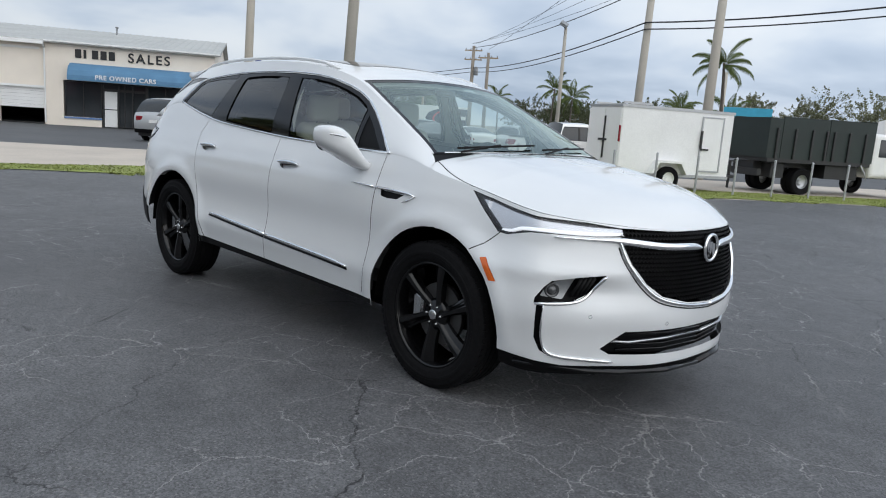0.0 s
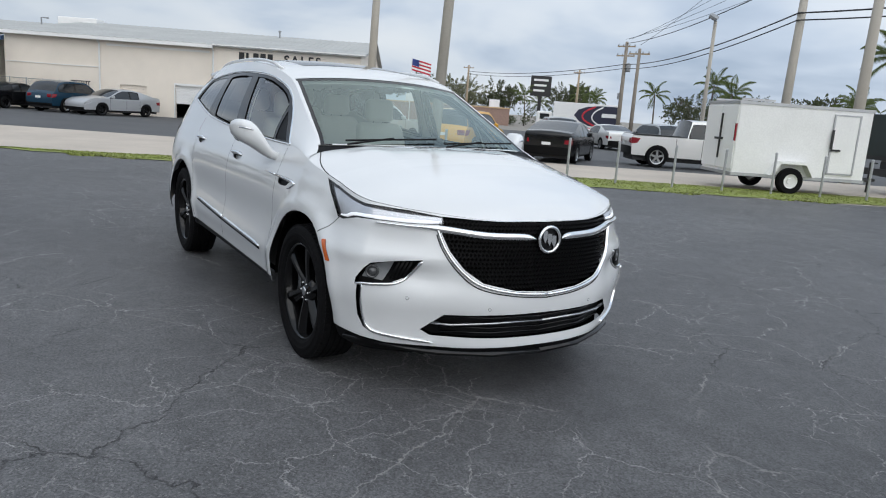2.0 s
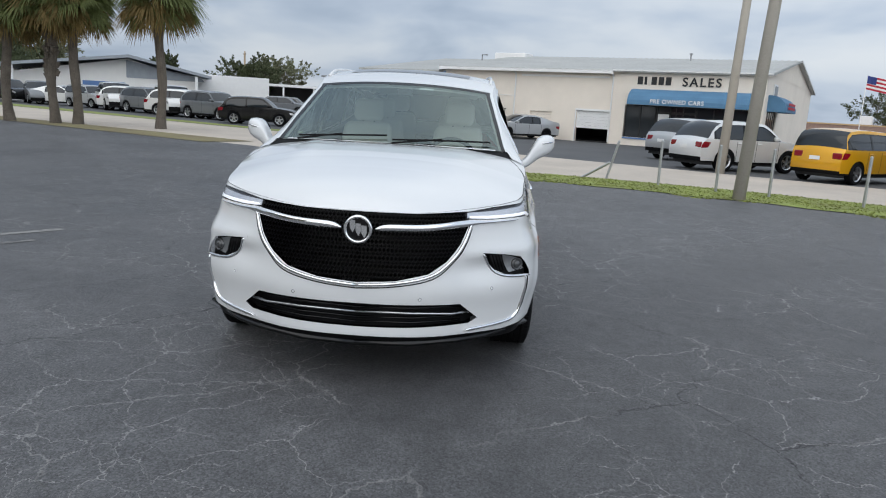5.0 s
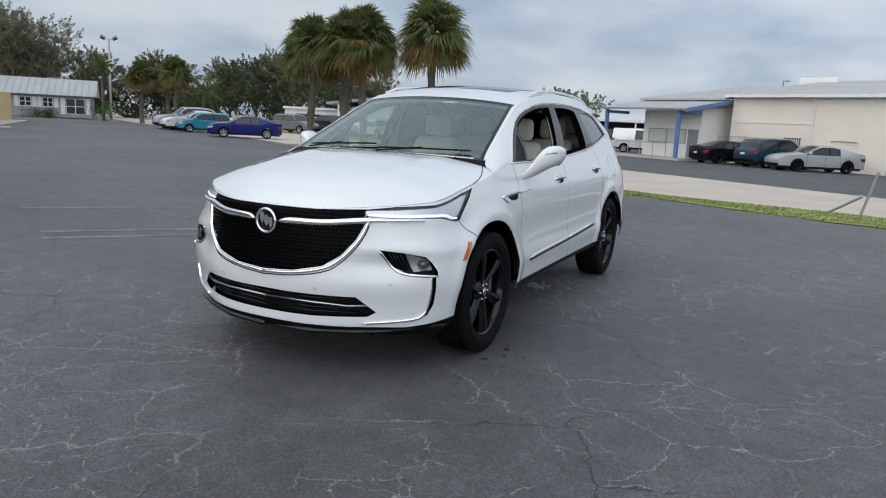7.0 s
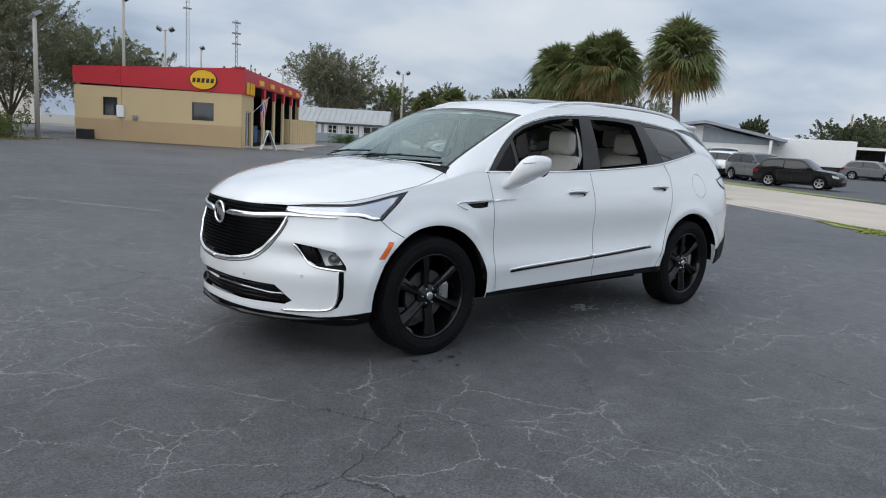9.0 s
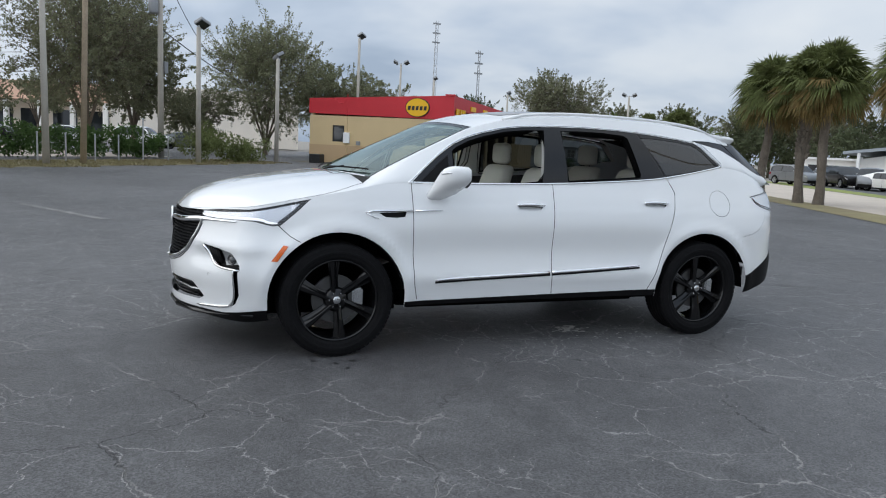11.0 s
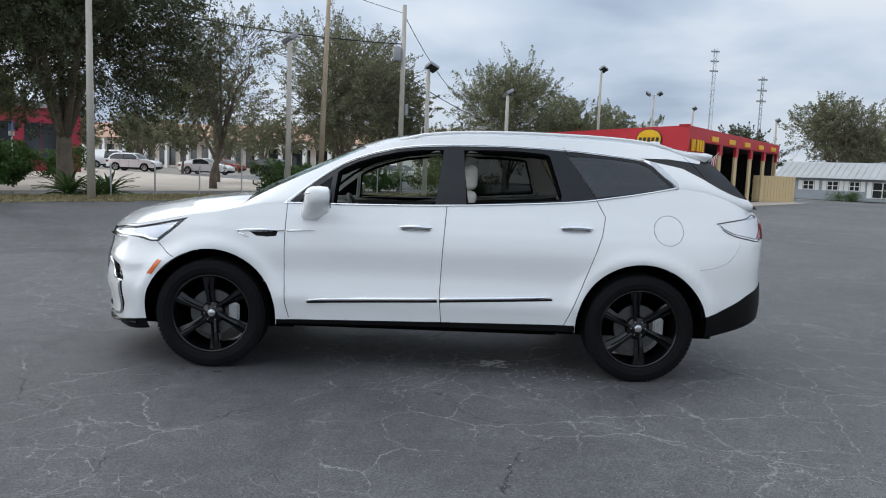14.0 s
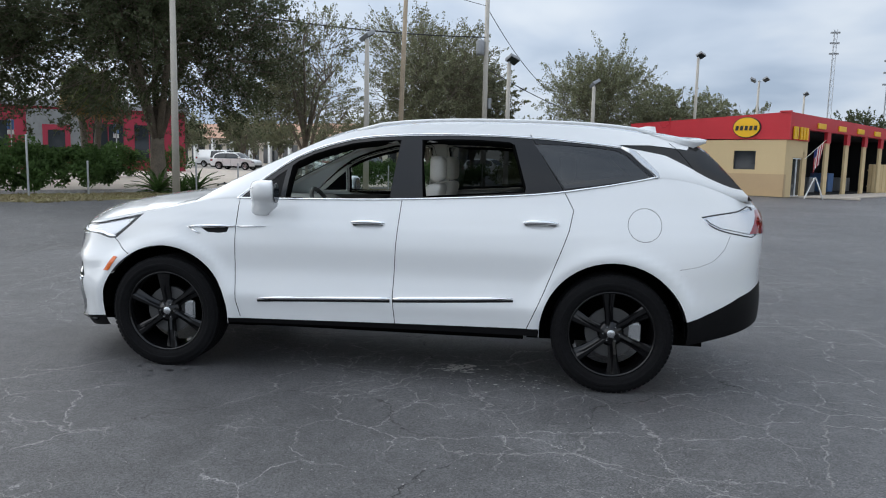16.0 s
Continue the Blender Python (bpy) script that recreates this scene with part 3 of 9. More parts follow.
    part("door_head", boxes(((2.87, 0.0, 2.0), (5.02, 0.09, 2.07))), M["black"], leaf)
    part("roof_vent", soft_box((-14.2, 10.9, 5.75), (-11.4, 12.4, 6.32), 0.05), M["white_metal"], b)
    bm = bmesh.new()
    tube(bm, [(2.0, 10, 5.8), (2.0, 10, 6.3)], 0.06, 6)
    lathe(bm, [(0.0, 0.12), (0.12, 0.06), (0.12, 0.0), (0.0, 0.0)], 10, "z", (2.0, 10, 6.28))
    part("roof_pipe", bm, M["grey"], b)
    bm = bmesh.new()
    tube(bm, [(-14.9, 10, 5.4), (-14.9, 10, 6.05), (-14.4, 10, 6.05)], 0.06, 6)
    part("roof_pipe", bm, M["grey"], b)
    part("wall_trim", boxes(((-6.3, 0.04, 3.95), (-0.3, 0.10, 4.07)), ((-12.2, 0.06, 2.65), (-6.75, 0.10, 2.70))), M["white_wall"], b)
    # roller doors: the big one stands half open
    d = new("roller_door")
    d.parent = b
    for k in range(6):
        part("door_slat", soft_box((-2.3, 0.20, 0.85 + 0.18 * k), (-0.12, 0.25, 1.025 + 0.18 * k), 0.01, 1), M["white_metal"], d)
    part("door_frame", boxes(((-2.36, 0.06, 1.93), (-0.06, 0.12, 2.05)), ((-2.36, 0.06, 0), (-2.3, 0.12, 1.93))), M["white_metal"], d)
    d = new("roller_door")
    d.parent = b
    for k in range(5):
        part("door_slat", soft_box((-5.55, 0.20, 0.75 + 0.2 * k), (-4.0, 0.25, 0.945 + 0.2 * k), 0.01, 1), M["stucco"], d)
    # back wall, floor and partition, their indoor shade put into the dark colour
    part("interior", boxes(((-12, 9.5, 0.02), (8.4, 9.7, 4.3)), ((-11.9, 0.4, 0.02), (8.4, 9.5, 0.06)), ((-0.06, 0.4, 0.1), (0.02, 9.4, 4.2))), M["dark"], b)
    part("desk", soft_box((1.0, 2.5, 0.05), (2.6, 3.3, 0.95), 0.02), M["wood"], b)
    # glazing under the awning
    for x0, x1 in ((0.86, 2.78), (5.08, 7.98)):
        part("window_sill", boxes(((x0, -0.06, 0.40), (x1, 0.0, 0.49))), M["blue_paint"], b, "blue painted window sill")
    glazed(b, "window", 0.9, 2.75, 0.5, 2.42, 0.10, 2, M["black"], "dark framed showroom window")
    glazed(b, "window", 5.1, 7.95, 0.5, 2.42, 0.10, 3, M["black"], "dark framed showroom window")
    glazed(b, "window", 2.8, 5.05, 2.08, 2.42, 0.10, 2, M["black"], "window over the entrance")
    glazed(b, "entrance_door", 2.8, 5.05, 0.05, 2.04, 0.12, 2, M["black"], "black framed glass double door")
    for m, w, name in ((Matrix.Translation((1.25, 0, 0)), 6.85, "awning"), (Matrix.Translation((8.7, 1.0, 0)) @ Matrix.Rotation(radians(90), 4, "Z"), 4.6, "awning")):
        bm = bmesh.new()
        prof = [(0.0, 3.38), (-0.35, 3.34), (-0.65, 3.2), (-0.88, 2.98), (-1.0, 2.72), (-1.02, 2.45)]
        rows = [[bm.verts.new(m @ Vector((x, y, z))) for y, z in prof] for x in np.linspace(0, w, 9)]
        for a, c in zip(rows, rows[1:]):
            for j in range(5):
                bm.faces.new((a[j], a[j + 1], c[j + 1], c[j]))
        for x in (0, w):
            bm.faces.new([bm.verts.new(m @ Vector((x, y, z))) for y, z in prof] + [bm.verts.new(m @ Vector((x, 0.0, 2.45)))])
        part(name, bm, M["blue_canvas"], b, "rounded blue canvas awning")
    glazed(b, "window", 1.3, 5.1, 0.3, 2.5, 8.6, 5, M["black"], "dark side windows of the showroom", axis="y")
    part("notice_board", boxes(((8.71, 2.6, 2.75), (8.76, 3.9, 4.05))), M["white"], b, "white notice board with grey panels")
    part("notice_panel", boxes(((8.77, 2.7, 3.4), (8.79, 3.8, 3.95)), ((8.77, 2.7, 2.85), (8.79, 3.8, 3.3))), M["grey"], b)
    for k in range(2):
        part("notice_bar", boxes(((9.74, 1.6, 2.62 + 0.22 * k), (9.76, 4.6, 2.76 + 0.22 * k))), M["redflag"], b, "red bar of unreadable lettering")
    # the name's first word is kept as plain black blocks
    for k in range(5):
        part("name_block", soft_box((1.47 + 0.42 * k, -0.06, 3.66), (1.47 + 0.42 * k + (0.14 if k == 1 else 0.31), 0.0, 4.12), 0.015, 1), M["black"], b, "black raised letter block")
    outline_text("SALES", 0.70, 0.03, M["black"], b, Matrix.Translation((4.12, -0.03, 3.64)) @ FRONT, "black raised sign letters", 1.28)
    outline_text("PRE OWNED CARS", 0.33, 0.008, M["white"], b, Matrix.Translation((2.62, -1.04, 2.56)) @ FRONT, "white awning lettering", 1.12)
    # the canopy of the office with blue posts
    o = thing("canopy_office", at_street(-25.35, 36.0), "white office under a canopy on blue posts", "building")
    part("wall", boxes(((-4.7, 2.2, 0), (0.0, 2.45, 3.45)), ((-4.7, 2.45, 0), (-4.5, 4.3, 3.5)), ((-0.2, 2.45, 0), (0.0, 6.6, 3.5)), ((-4.5, 4.1, 0), (-0.2, 4.3, 3.9))), M["white_wall"], o)
    bm = bmesh.new()
    prism(bm, [(-0.3, 3.16), (4.3, 3.92), (4.3, 4.02), (-0.3, 3.26)], 7.2, Matrix(((0, 0, 1, -6.6), (1, 0, 0, 0), (0, 1, 0, 0), (0, 0, 0, 1))))
    part("roof", bm, M["metal_roof"], o, "grey sloping canopy roof")
    bm = bmesh.new()
    prism(bm, [(-0.36, 3.04), (4.5, 3.84), (4.5, 4.08), (-0.36, 3.28)], 0.12, Matrix(((0, 0, 1, 0.62), (1, 0, 0, 0), (0, 1, 0, 0), (0, 0, 0, 1))))
    part("edge_beam", bm, M["blue_paint"], o, "blue sloping edge beam")
    part("fascia", boxes(((-6.65, -0.36, 3.16), (0.62, -0.302, 3.28))), M["grey"], o)
    for x in (-6.2, -0.1):
        part("post", soft_box((x - 0.11, -0.11, 0), (x + 0.11, 0.11, 3.16), 0.015, 1), M["blue_paint"], o, "blue steel post")
        part("brace", boxes(((x - 0.06, -0.1, 2.9), (x + 0.06, 2.2, 3.1))), M["blue_paint"], o, "blue roof brace")
    glazed(o, "window", -4.2, -1.1, 1.05, 2.0, 2.17, 2, M["grey"], "office window with pale blinds")
    part("blind", boxes(((-4.15, 2.155, 1.1), (-2.7, 2.165, 1.96)), ((-2.6, 2.155, 1.1), (-1.15, 2.165, 1.96))), M["blind"], o, "pale drawn window blind")
    part("office_door", boxes(((-0.95, 2.16, 0), (-0.15, 2.2, 2.0))), M["grey"], o)
    part("platform", boxes(((-7, -0.6, 0.0), (0.6, 2.2, 0.12))), M["concrete"], o)
    for k in range(6):
        bm = bmesh.new()
        tube(bm, [(-5.8 + 1.05 * k, -0.45, 0.1), (-5.8 + 1.05 * k, -0.45, 1.05)], 0.025, 6)
        part("rail_post", bm, M["steel"], o)
    bm = bmesh.new()
    tube(bm, [(-5.8, -0.45, 1.05), (-0.5, -0.45, 1.05)], 0.025, 6)
    part("hand_rail", bm, M["steel"], o)


showroom()


def yard_fence():
    f = thing("chain_link_fence", at_street(-24.9, 39.55), "galvanised chain-link fence and gate beside the office", "fence")
    for k in range(6):
        bm = bmesh.new()
        tube(bm, [(0.95 * k, 0, 0), (0.95 * k, 0, 1.75)], 0.03, 6)
        part("fence_post", bm, M["steel"], f)
    for z in (0.12, 0.95, 1.7):
        bm = bmesh.new()
        tube(bm, [(0, 0, z), (4.75, 0, z)], 0.02, 6)
        part("fence_rail", bm, M["steel"], f)
    bm = bmesh.new()
    for k in range(48):
        for s in (-1, 1):
            x0 = 0.1 * k if s > 0 else 0.1 * k + 1.55
            x1 = x0 + 1.55 * s
            za, zb = 0.14, 1.69
            if x1 > 4.75:
                zb, x1 = za + (4.75 - x0), 4.75
            if x1 < 0:
                zb, x1 = za + x0, 0.0
            if x0 > 4.75:
                za, x0 = za + (x0 - 4.75), 4.75
            tube(bm, [(x0, 0, za), (x1, 0, zb)], 0.004, 3)
    part("wire_mesh", bm, M["steel"], f, "fine crossed wire mesh")
    g = thing("window_grille", at_street(-20.55, 39.9), "dark barred steel grille on the cream wall", "window grille")
    for k in range(8):
        part("bar", boxes(((0.14 * k, -0.05, 0.55), (0.14 * k + 0.04, -0.02, 1.75))), M["black"], g)
    part("grille_frame", boxes(((-0.04, -0.06, 0.5), (1.08, -0.01, 0.55)), ((-0.04, -0.06, 1.75), (1.08, -0.01, 1.8))), M["black"], g)


yard_fence()


def repair_shop():
    b = thing("repair_shop", pose(-15.1, -34.0, ground_z(-14.5, -33), 0, 0, -38.8), "tan repair shop with a red band and open bays", "building")
    W, D = 9.2, 19.4
    w1, w2 = (6.85, 7.65, 1.35, 2.4), (1.55, 2.75, 1.45, 2.5)

    def front(z0, z1, y1, y0, holes):
        """Front wall pieces between two heights, round the window holes."""
        out, x = [], 0.0
        for a, c in holes:
            out.append(((x, y0, z0), (a, y1, z1)))
            x = c
        return out + [((x, y0, z0), (W, y1, z1))]
    part("wall", boxes(*front(1.42, 2.42, 0, -0.25, [(1.55, 2.75), (6.85, 7.65)]), ((0, -0.25, 1.2), (W, 0, 1.42)), ((0, -0.25, 2.42), (W, 0, 3.0)),
                       ((W - 0.25, -D, 0), (W, -0.25, 4.0)), ((0, -D, 0), (W - 0.25, -D + 0.25, 4.0)),
                       ((0, -1.0, 0), (0.25, -0.25, 3.0)), ((0, -2.6, 2.1), (0.25, -1.0, 3.0)), *[((0, -2.94 - 3.3 * k, 0), (0.12, -2.36 - 3.3 * k, 3.0)) for k in range(5)], ((0, -D + 0.25, 0), (0.25, -19.1, 3.0))), M["tan"], b)
    part("base_band", boxes(((0, -0.25, 0), (W, 0.02, 1.2))), M["tan_low"], b, "brown painted base band")
    bm = bmesh.new()
    prism(bm, [(-0.15, 3.0), (W + 0.05, 3.12), (W + 0.05, 4.02), (-0.15, 4.42)], 0.30, Matrix(((1, 0, 0, 0), (0, 0, -1, 0.05), (0, 1, 0, 0), (0, 0, 0, 1))))
    prism(bm, [(0.05, 3.62), (D, 3.62), (D, 4.3), (0.05, 4.42)], 0.28, Matrix(((0, 0, 1, -0.12), (-1, 0, 0, 0), (0, 1, 0, 0), (0, 0, 0, 1))))
    for y1, y0 in [(-2.94, -0.05)] + [(-2.94 - 3.3 * k, -2.36 - 3.3 * k) for k in range(1, 5)] + [(-D, -19.1)]:
        box(bm, (-0.05, y1, 3.0), (0.13, y0, 3.62))
    part("red_band", bm, M["red"], b, "red painted parapet band")
    part("coping", boxes(((-0.2, 0.0, 4.40), (0.4, 0.12, 4.48)),), M["red"], b)
    part("roof", boxes(((0.2, -D + 0.2, 3.7), (W - 0.2, -0.3, 3.8)),), M["grey"], b)
    # added liner, floor and ceiling, coloured near-black as the bays' inner shade
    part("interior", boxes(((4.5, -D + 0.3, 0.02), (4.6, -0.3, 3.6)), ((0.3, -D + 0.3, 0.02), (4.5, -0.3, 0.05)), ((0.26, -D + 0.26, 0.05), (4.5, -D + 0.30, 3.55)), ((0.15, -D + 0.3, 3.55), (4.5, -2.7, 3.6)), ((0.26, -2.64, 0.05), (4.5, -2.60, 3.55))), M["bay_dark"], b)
    for x0, x1, z0, z1 in (w1, w2):
        glazed(b, "window", x0, x1, z0 - 0.03, z1 + 0.02, -0.12, 1, M["black"], "black framed window")
    # plain round sign
    s = new("oval_sign")
    s.parent = b
    for r, y, m, nm in ((1.0, 0.06, "black", "sign_back"), (0.93, 0.10, "yellow", "sign_face")):
        bm = bmesh.new()
        lathe(bm, [(0.0, 0.05), (r, 0.05), (r, -0.04)], 40, "y")
        bmesh.ops.transform(bm, matrix=Matrix.Translation((2.1, y, 3.66)) @ Matrix.Diagonal((0.76, 1, 0.56, 1)), verts=bm.verts[:])
        bmesh.ops.recalc_face_normals(bm, faces=bm.faces[:])
        part(nm, bm, M[m], s)
    for k in range(5):
        bm = bmesh.new()
        x = 2.1 + 0.50 - 0.25 * k
        prism(bm, [(-0.09, -0.12), (0.07, -0.12), (0.10, 0.12), (-0.06, 0.12)], 0.02, Matrix(((-1, 0, 0, x), (0, 0, 1, 0.155), (0, 1, 0, 3.62), (0, 0, 0, 1))))
        part("sign_block", bm, M["black"], s, "plain black block")
    for k in range(5):
        part("sign_block", boxes(((-0.20, -0.45 - 0.42 * k - (0.34, 0.12, 0.27, 0.27, 0.24)[k], 3.05), (-0.14, -0.45 - 0.42 * k, 3.70))), M["yellow"], b, "plain yellow block")
    for k in range(5):
        part("bay_sign", soft_box((-0.20, -4.95 - 3.3 * k, 3.74), (-0.12, -3.75 - 3.3 * k, 4.04), 0.02, 1), M["yellow"], b, "small yellow sign over a bay")
        part("bay_clutter", soft_box((2.2, -4.2 - 3.3 * k, 0.05), (3.4, -3.2 - 3.3 * k, 1.0 + 0.3 * (k % 2)), 0.05), M["blue_paint" if k % 2 else "grey"], b)
    glazed(b, "office_door", -2.5, -1.1, 0.02, 2.08, 0.10, 2, M["white_metal"], "white framed glass door", axis="y")
    part("meter_box", soft_box((6.45, 0.0, 1.35), (6.85, 0.16, 2.0), 0.02), M["white_metal"], b, "white meter box")
    part("meter_box", soft_box((5.75, 0.0, 1.25), (6.0, 0.12, 1.5), 0.02), M["grey"], b, "small grey junction box")
    bm = bmesh.new()
    tube(bm, [(6.65, 0.05, 3.0), (6.65, 0.05, 4.3)], 0.03, 6)
    tube(bm, [(7.5, 0.05, 4.05), (7.2, 0.06, 3.75), (6.9, 0.06, 3.8), (6.65, 0.06, 4.1)], 0.02, 6)
    part("conduit", bm, M["red"], b)
    bm = bmesh.new()
    tube(bm, [(6.65, 0.03, 2.0), (6.65, 0.03, 2.98)], 0.028, 6)
    tube(bm, [(6.65, 0.04, 1.35), (6.65, 0.04, 0.5)], 0.025, 6)
    part("conduit", bm, M["tan"], b)
    a = thing("air_conditioner", b.matrix_basis @ pose(8.3, 0.75, 0), "grey air conditioner unit standing against the shop wall", "air conditioner")
    part("casing", soft_box((-0.36, -0.34, 0.0), (0.36, 0.34, 0.6), 0.03), M["black"], a)
    for k in range(9):
        part("slat", boxes(((-0.32, 0.345, 0.06 + 0.056 * k), (0.32, 0.36, 0.085 + 0.056 * k))), M["black"], a)
    sb = thing("sandwich_board", b.matrix_basis @ pose(-1.5, -0.1, 0, 0, 0, 112), "white folding sandwich board standing on the asphalt", "sign")
    for s in (1, -1):
        bm = bmesh.new()
        box(bm, (-0.35, -0.02, 0), (0.35, 0.02, 1.15), Matrix.Translation((0, s * 0.42, 0)) @ Matrix.Rotation(radians(s * 20), 4, "X"))
        part("board", bm, M["white"], sb)
        bm = bmesh.new()
        box(bm, (-0.24, -0.025, 0.3), (0.24, 0.025, 1.0), Matrix.Translation((0, s * 0.425, 0)) @ Matrix.Rotation(radians(s * 20), 4, "X"))
        part("panel", bm, M["grey"], sb)
    hanging_flag(b.matrix_basis @ pose(0.0, -2.65, 2.05, 0, 0, 180))
    c = [b.matrix_basis @ Vector(p) for p in ((-0.5, 0.03, 0), (W + 1.0, 0.03, 0), (W + 1.0, 0.75, 0), (-0.5, 0.45, 0))]
    sheet("foot_grass", [(p.x, p.y) for p in c], 1.0, M["dry_grass"], 0.02, "thin dry grass strip along the foot of the shop wall", "grass")
    part("apron", boxes(((-2.4, -D, 0.0), (-0.02, -1.2, 0.05))), M["concrete"], b, "pale concrete apron before the bays")
    k = thing("kerb", b.matrix_basis @ pose(-2.8, -1.0, 0, 0, 0, 0), "low pale concrete wheel stop", "kerb")
    part("block", soft_box((-0.6, -0.08, 0), (0.6, 0.08, 0.12), 0.03), M["concrete"], k)
    f = thing("board_fence", pose(-26.5, -47.6, ground_z(-26.5, -47.6), 0, 0, 22), "tan wooden board fence beside the repair shop", "fence")
    for i in range(14):
        part("board", soft_box((-2.1 + 0.3 * i, -0.02, 0.03), (-1.82 + 0.3 * i, 0.02, 1.95), 0.008, 1), M["tan"], f)
    part("rail", boxes(((-2.1, -0.07, 0.4), (2.1, -0.021, 0.5)), ((-2.1, -0.07, 1.5), (2.1, -0.021, 1.6))), M["tan"], f)


def hanging_flag(m):
    """A striped flag hanging limp from a short slanted pole; x points away from the wall."""
    f = thing("flag", m, "small striped flag hanging from a slanted pole at the shop", "flag")
    bm = bmesh.new()
    tube(bm, [(0, 0, 0), (1.0, 0, 1.0)], 0.018, 8)
    part("pole", bm, M["white_metal"], f)

    def cloth(u, w):
        """u across the folds, w from the pole down."""
        return (0.45 + 0.5 * u * (1 - 0.25 * w), 0.10 * math.sin(u * 9 + 2 * w) * w, 0.45 + 0.5 * u - w * (1.30 - 0.35 * u))
    for k in range(9):
        bm = bmesh.new()
        rows = [[bm.verts.new(cloth((k + d) / 9, (0.34 if k < 3 else 0.0) + (0.66 if k < 3 else 1.0) * i / 6)) for d in (0, 0.5, 1)] for i in range(7)]
        for a, c in zip(rows, rows[1:]):
            for d in (0, 1):
                bm.faces.new((a[d], a[d + 1], c[d + 1], c[d]))
        part("stripe", bm, M["redflag"] if k % 2 == 0 else M["white"], f)
    bm = bmesh.new()
    rows = [[bm.verts.new(cloth(3 / 9 * d / 4, 0.34 * i / 4)) for d in range(5)] for i in range(5)]
    for a, c in zip(rows, rows[1:]):
        for d in range(4):
            bm.faces.new((a[d], a[d + 1], c[d + 1], c[d]))
    part("canton", bm, M["blueflag"], f)
    return f


def flag_thing(m, pole, width, label):
    """A striped flag flying; the pole runs along z."""
    f = thing("flag", m, label, "flag")
    bm = bmesh.new()
    tube(bm, [(0, 0, 0), (0, 0, pole)], 0.05, 8)
    part("pole", bm, M["white_metal"], f)
    h = width * 0.6

    def cloth(i, down):
        x = width * i / 8
        return (x + 0.03, 0.05 * width * math.sin(i * 1.1), pole - 0.05 - 0.22 * x - down)
    for name, material, last, z0, z1 in [("stripe", "redflag" if k % 2 == 0 else "white", 8, h * k / 7, h * (k + 1) / 7) for k in range(7)] + [("canton", "blueflag", 3, 0.0, h * 0.55)]:
        bm = bmesh.new()
        rows = [[bm.verts.new(Vector(cloth(i, d)) - Vector((0, 0.01 if name == "canton" else 0, 0))) for d in (z0, z1)] for i in range(last + 1)]
        for a, c in zip(rows, rows[1:]):
            bm.faces.new((a[0], a[1], c[1], c[0]))
        part(name, bm, M[material], f)
    return f


repair_shop()


def low_house(x, y, turn):
    b = thing("low_house", at(x, y, turn), "slate grey house with white shutters under a pale metal roof", "house")
    part("wall", boxes(((-5.2, -3.5, 0), (5.2, 3.5, 2.2))), M["slate"], b)
    bm = bmesh.new()
    prism(bm, [(-4.2, 2.1), (4.2, 2.1), (0, 3.75)], 11.4, Matrix(((0, 0, 1, -5.7), (1, 0, 0, 0), (0, 1, 0, 0), (0, 0, 0, 1))))
    part("roof", bm, M["pale_roof"], b, "pale grey ribbed metal roof")
    for k in range(20):
        bm = bmesh.new()
        box(bm, (-5.7 + 0.59 * k, 0, 0), (-5.65 + 0.59 * k, 4.48, 0.04), Matrix.Translation((0, -4.2, 2.12)) @ Matrix.Rotation(math.atan2(1.65, 4.2), 4, "X"))
        part("roof_rib", bm, M["pale_roof"], b)
    for cx, wd, z0, z1 in ((-2.6, 0.5, 0.95, 1.85), (-0.43, 0.5, 0.95, 1.85), (1.46, 0.45, 0.95, 1.85), (3.81, 0.85, 0.35, 1.85)):
        w = new("window")
        w.parent = b
        part("window_frame", boxes(((cx - wd, -3.56, z0), (cx + wd, -3.49, z1))), M["white"], w)
        h = (z1 - z0 - 0.18) / 2
        for i in range(2):
            for j in range(2):
                part("pane", boxes(((cx - wd + 0.06 + i * (wd - 0.02), -3.575, z0 + 0.06 + (h + 0.06) * j), (cx - 0.05 + i * (wd - 0.02), -3.555, z0 + 0.06 + h + (h + 0.06) * j))), M["window"], w)
        for s in (-1, 1):
            part("shutter", soft_box((cx + s * (wd + 0.25) - 0.19, -3.55, z0 - 0.03), (cx + s * (wd + 0.25) + 0.19, -3.5, z1 + 0.03), 0.01, 1), M["white"], b)


low_house(-42.5, -66.5, 140)


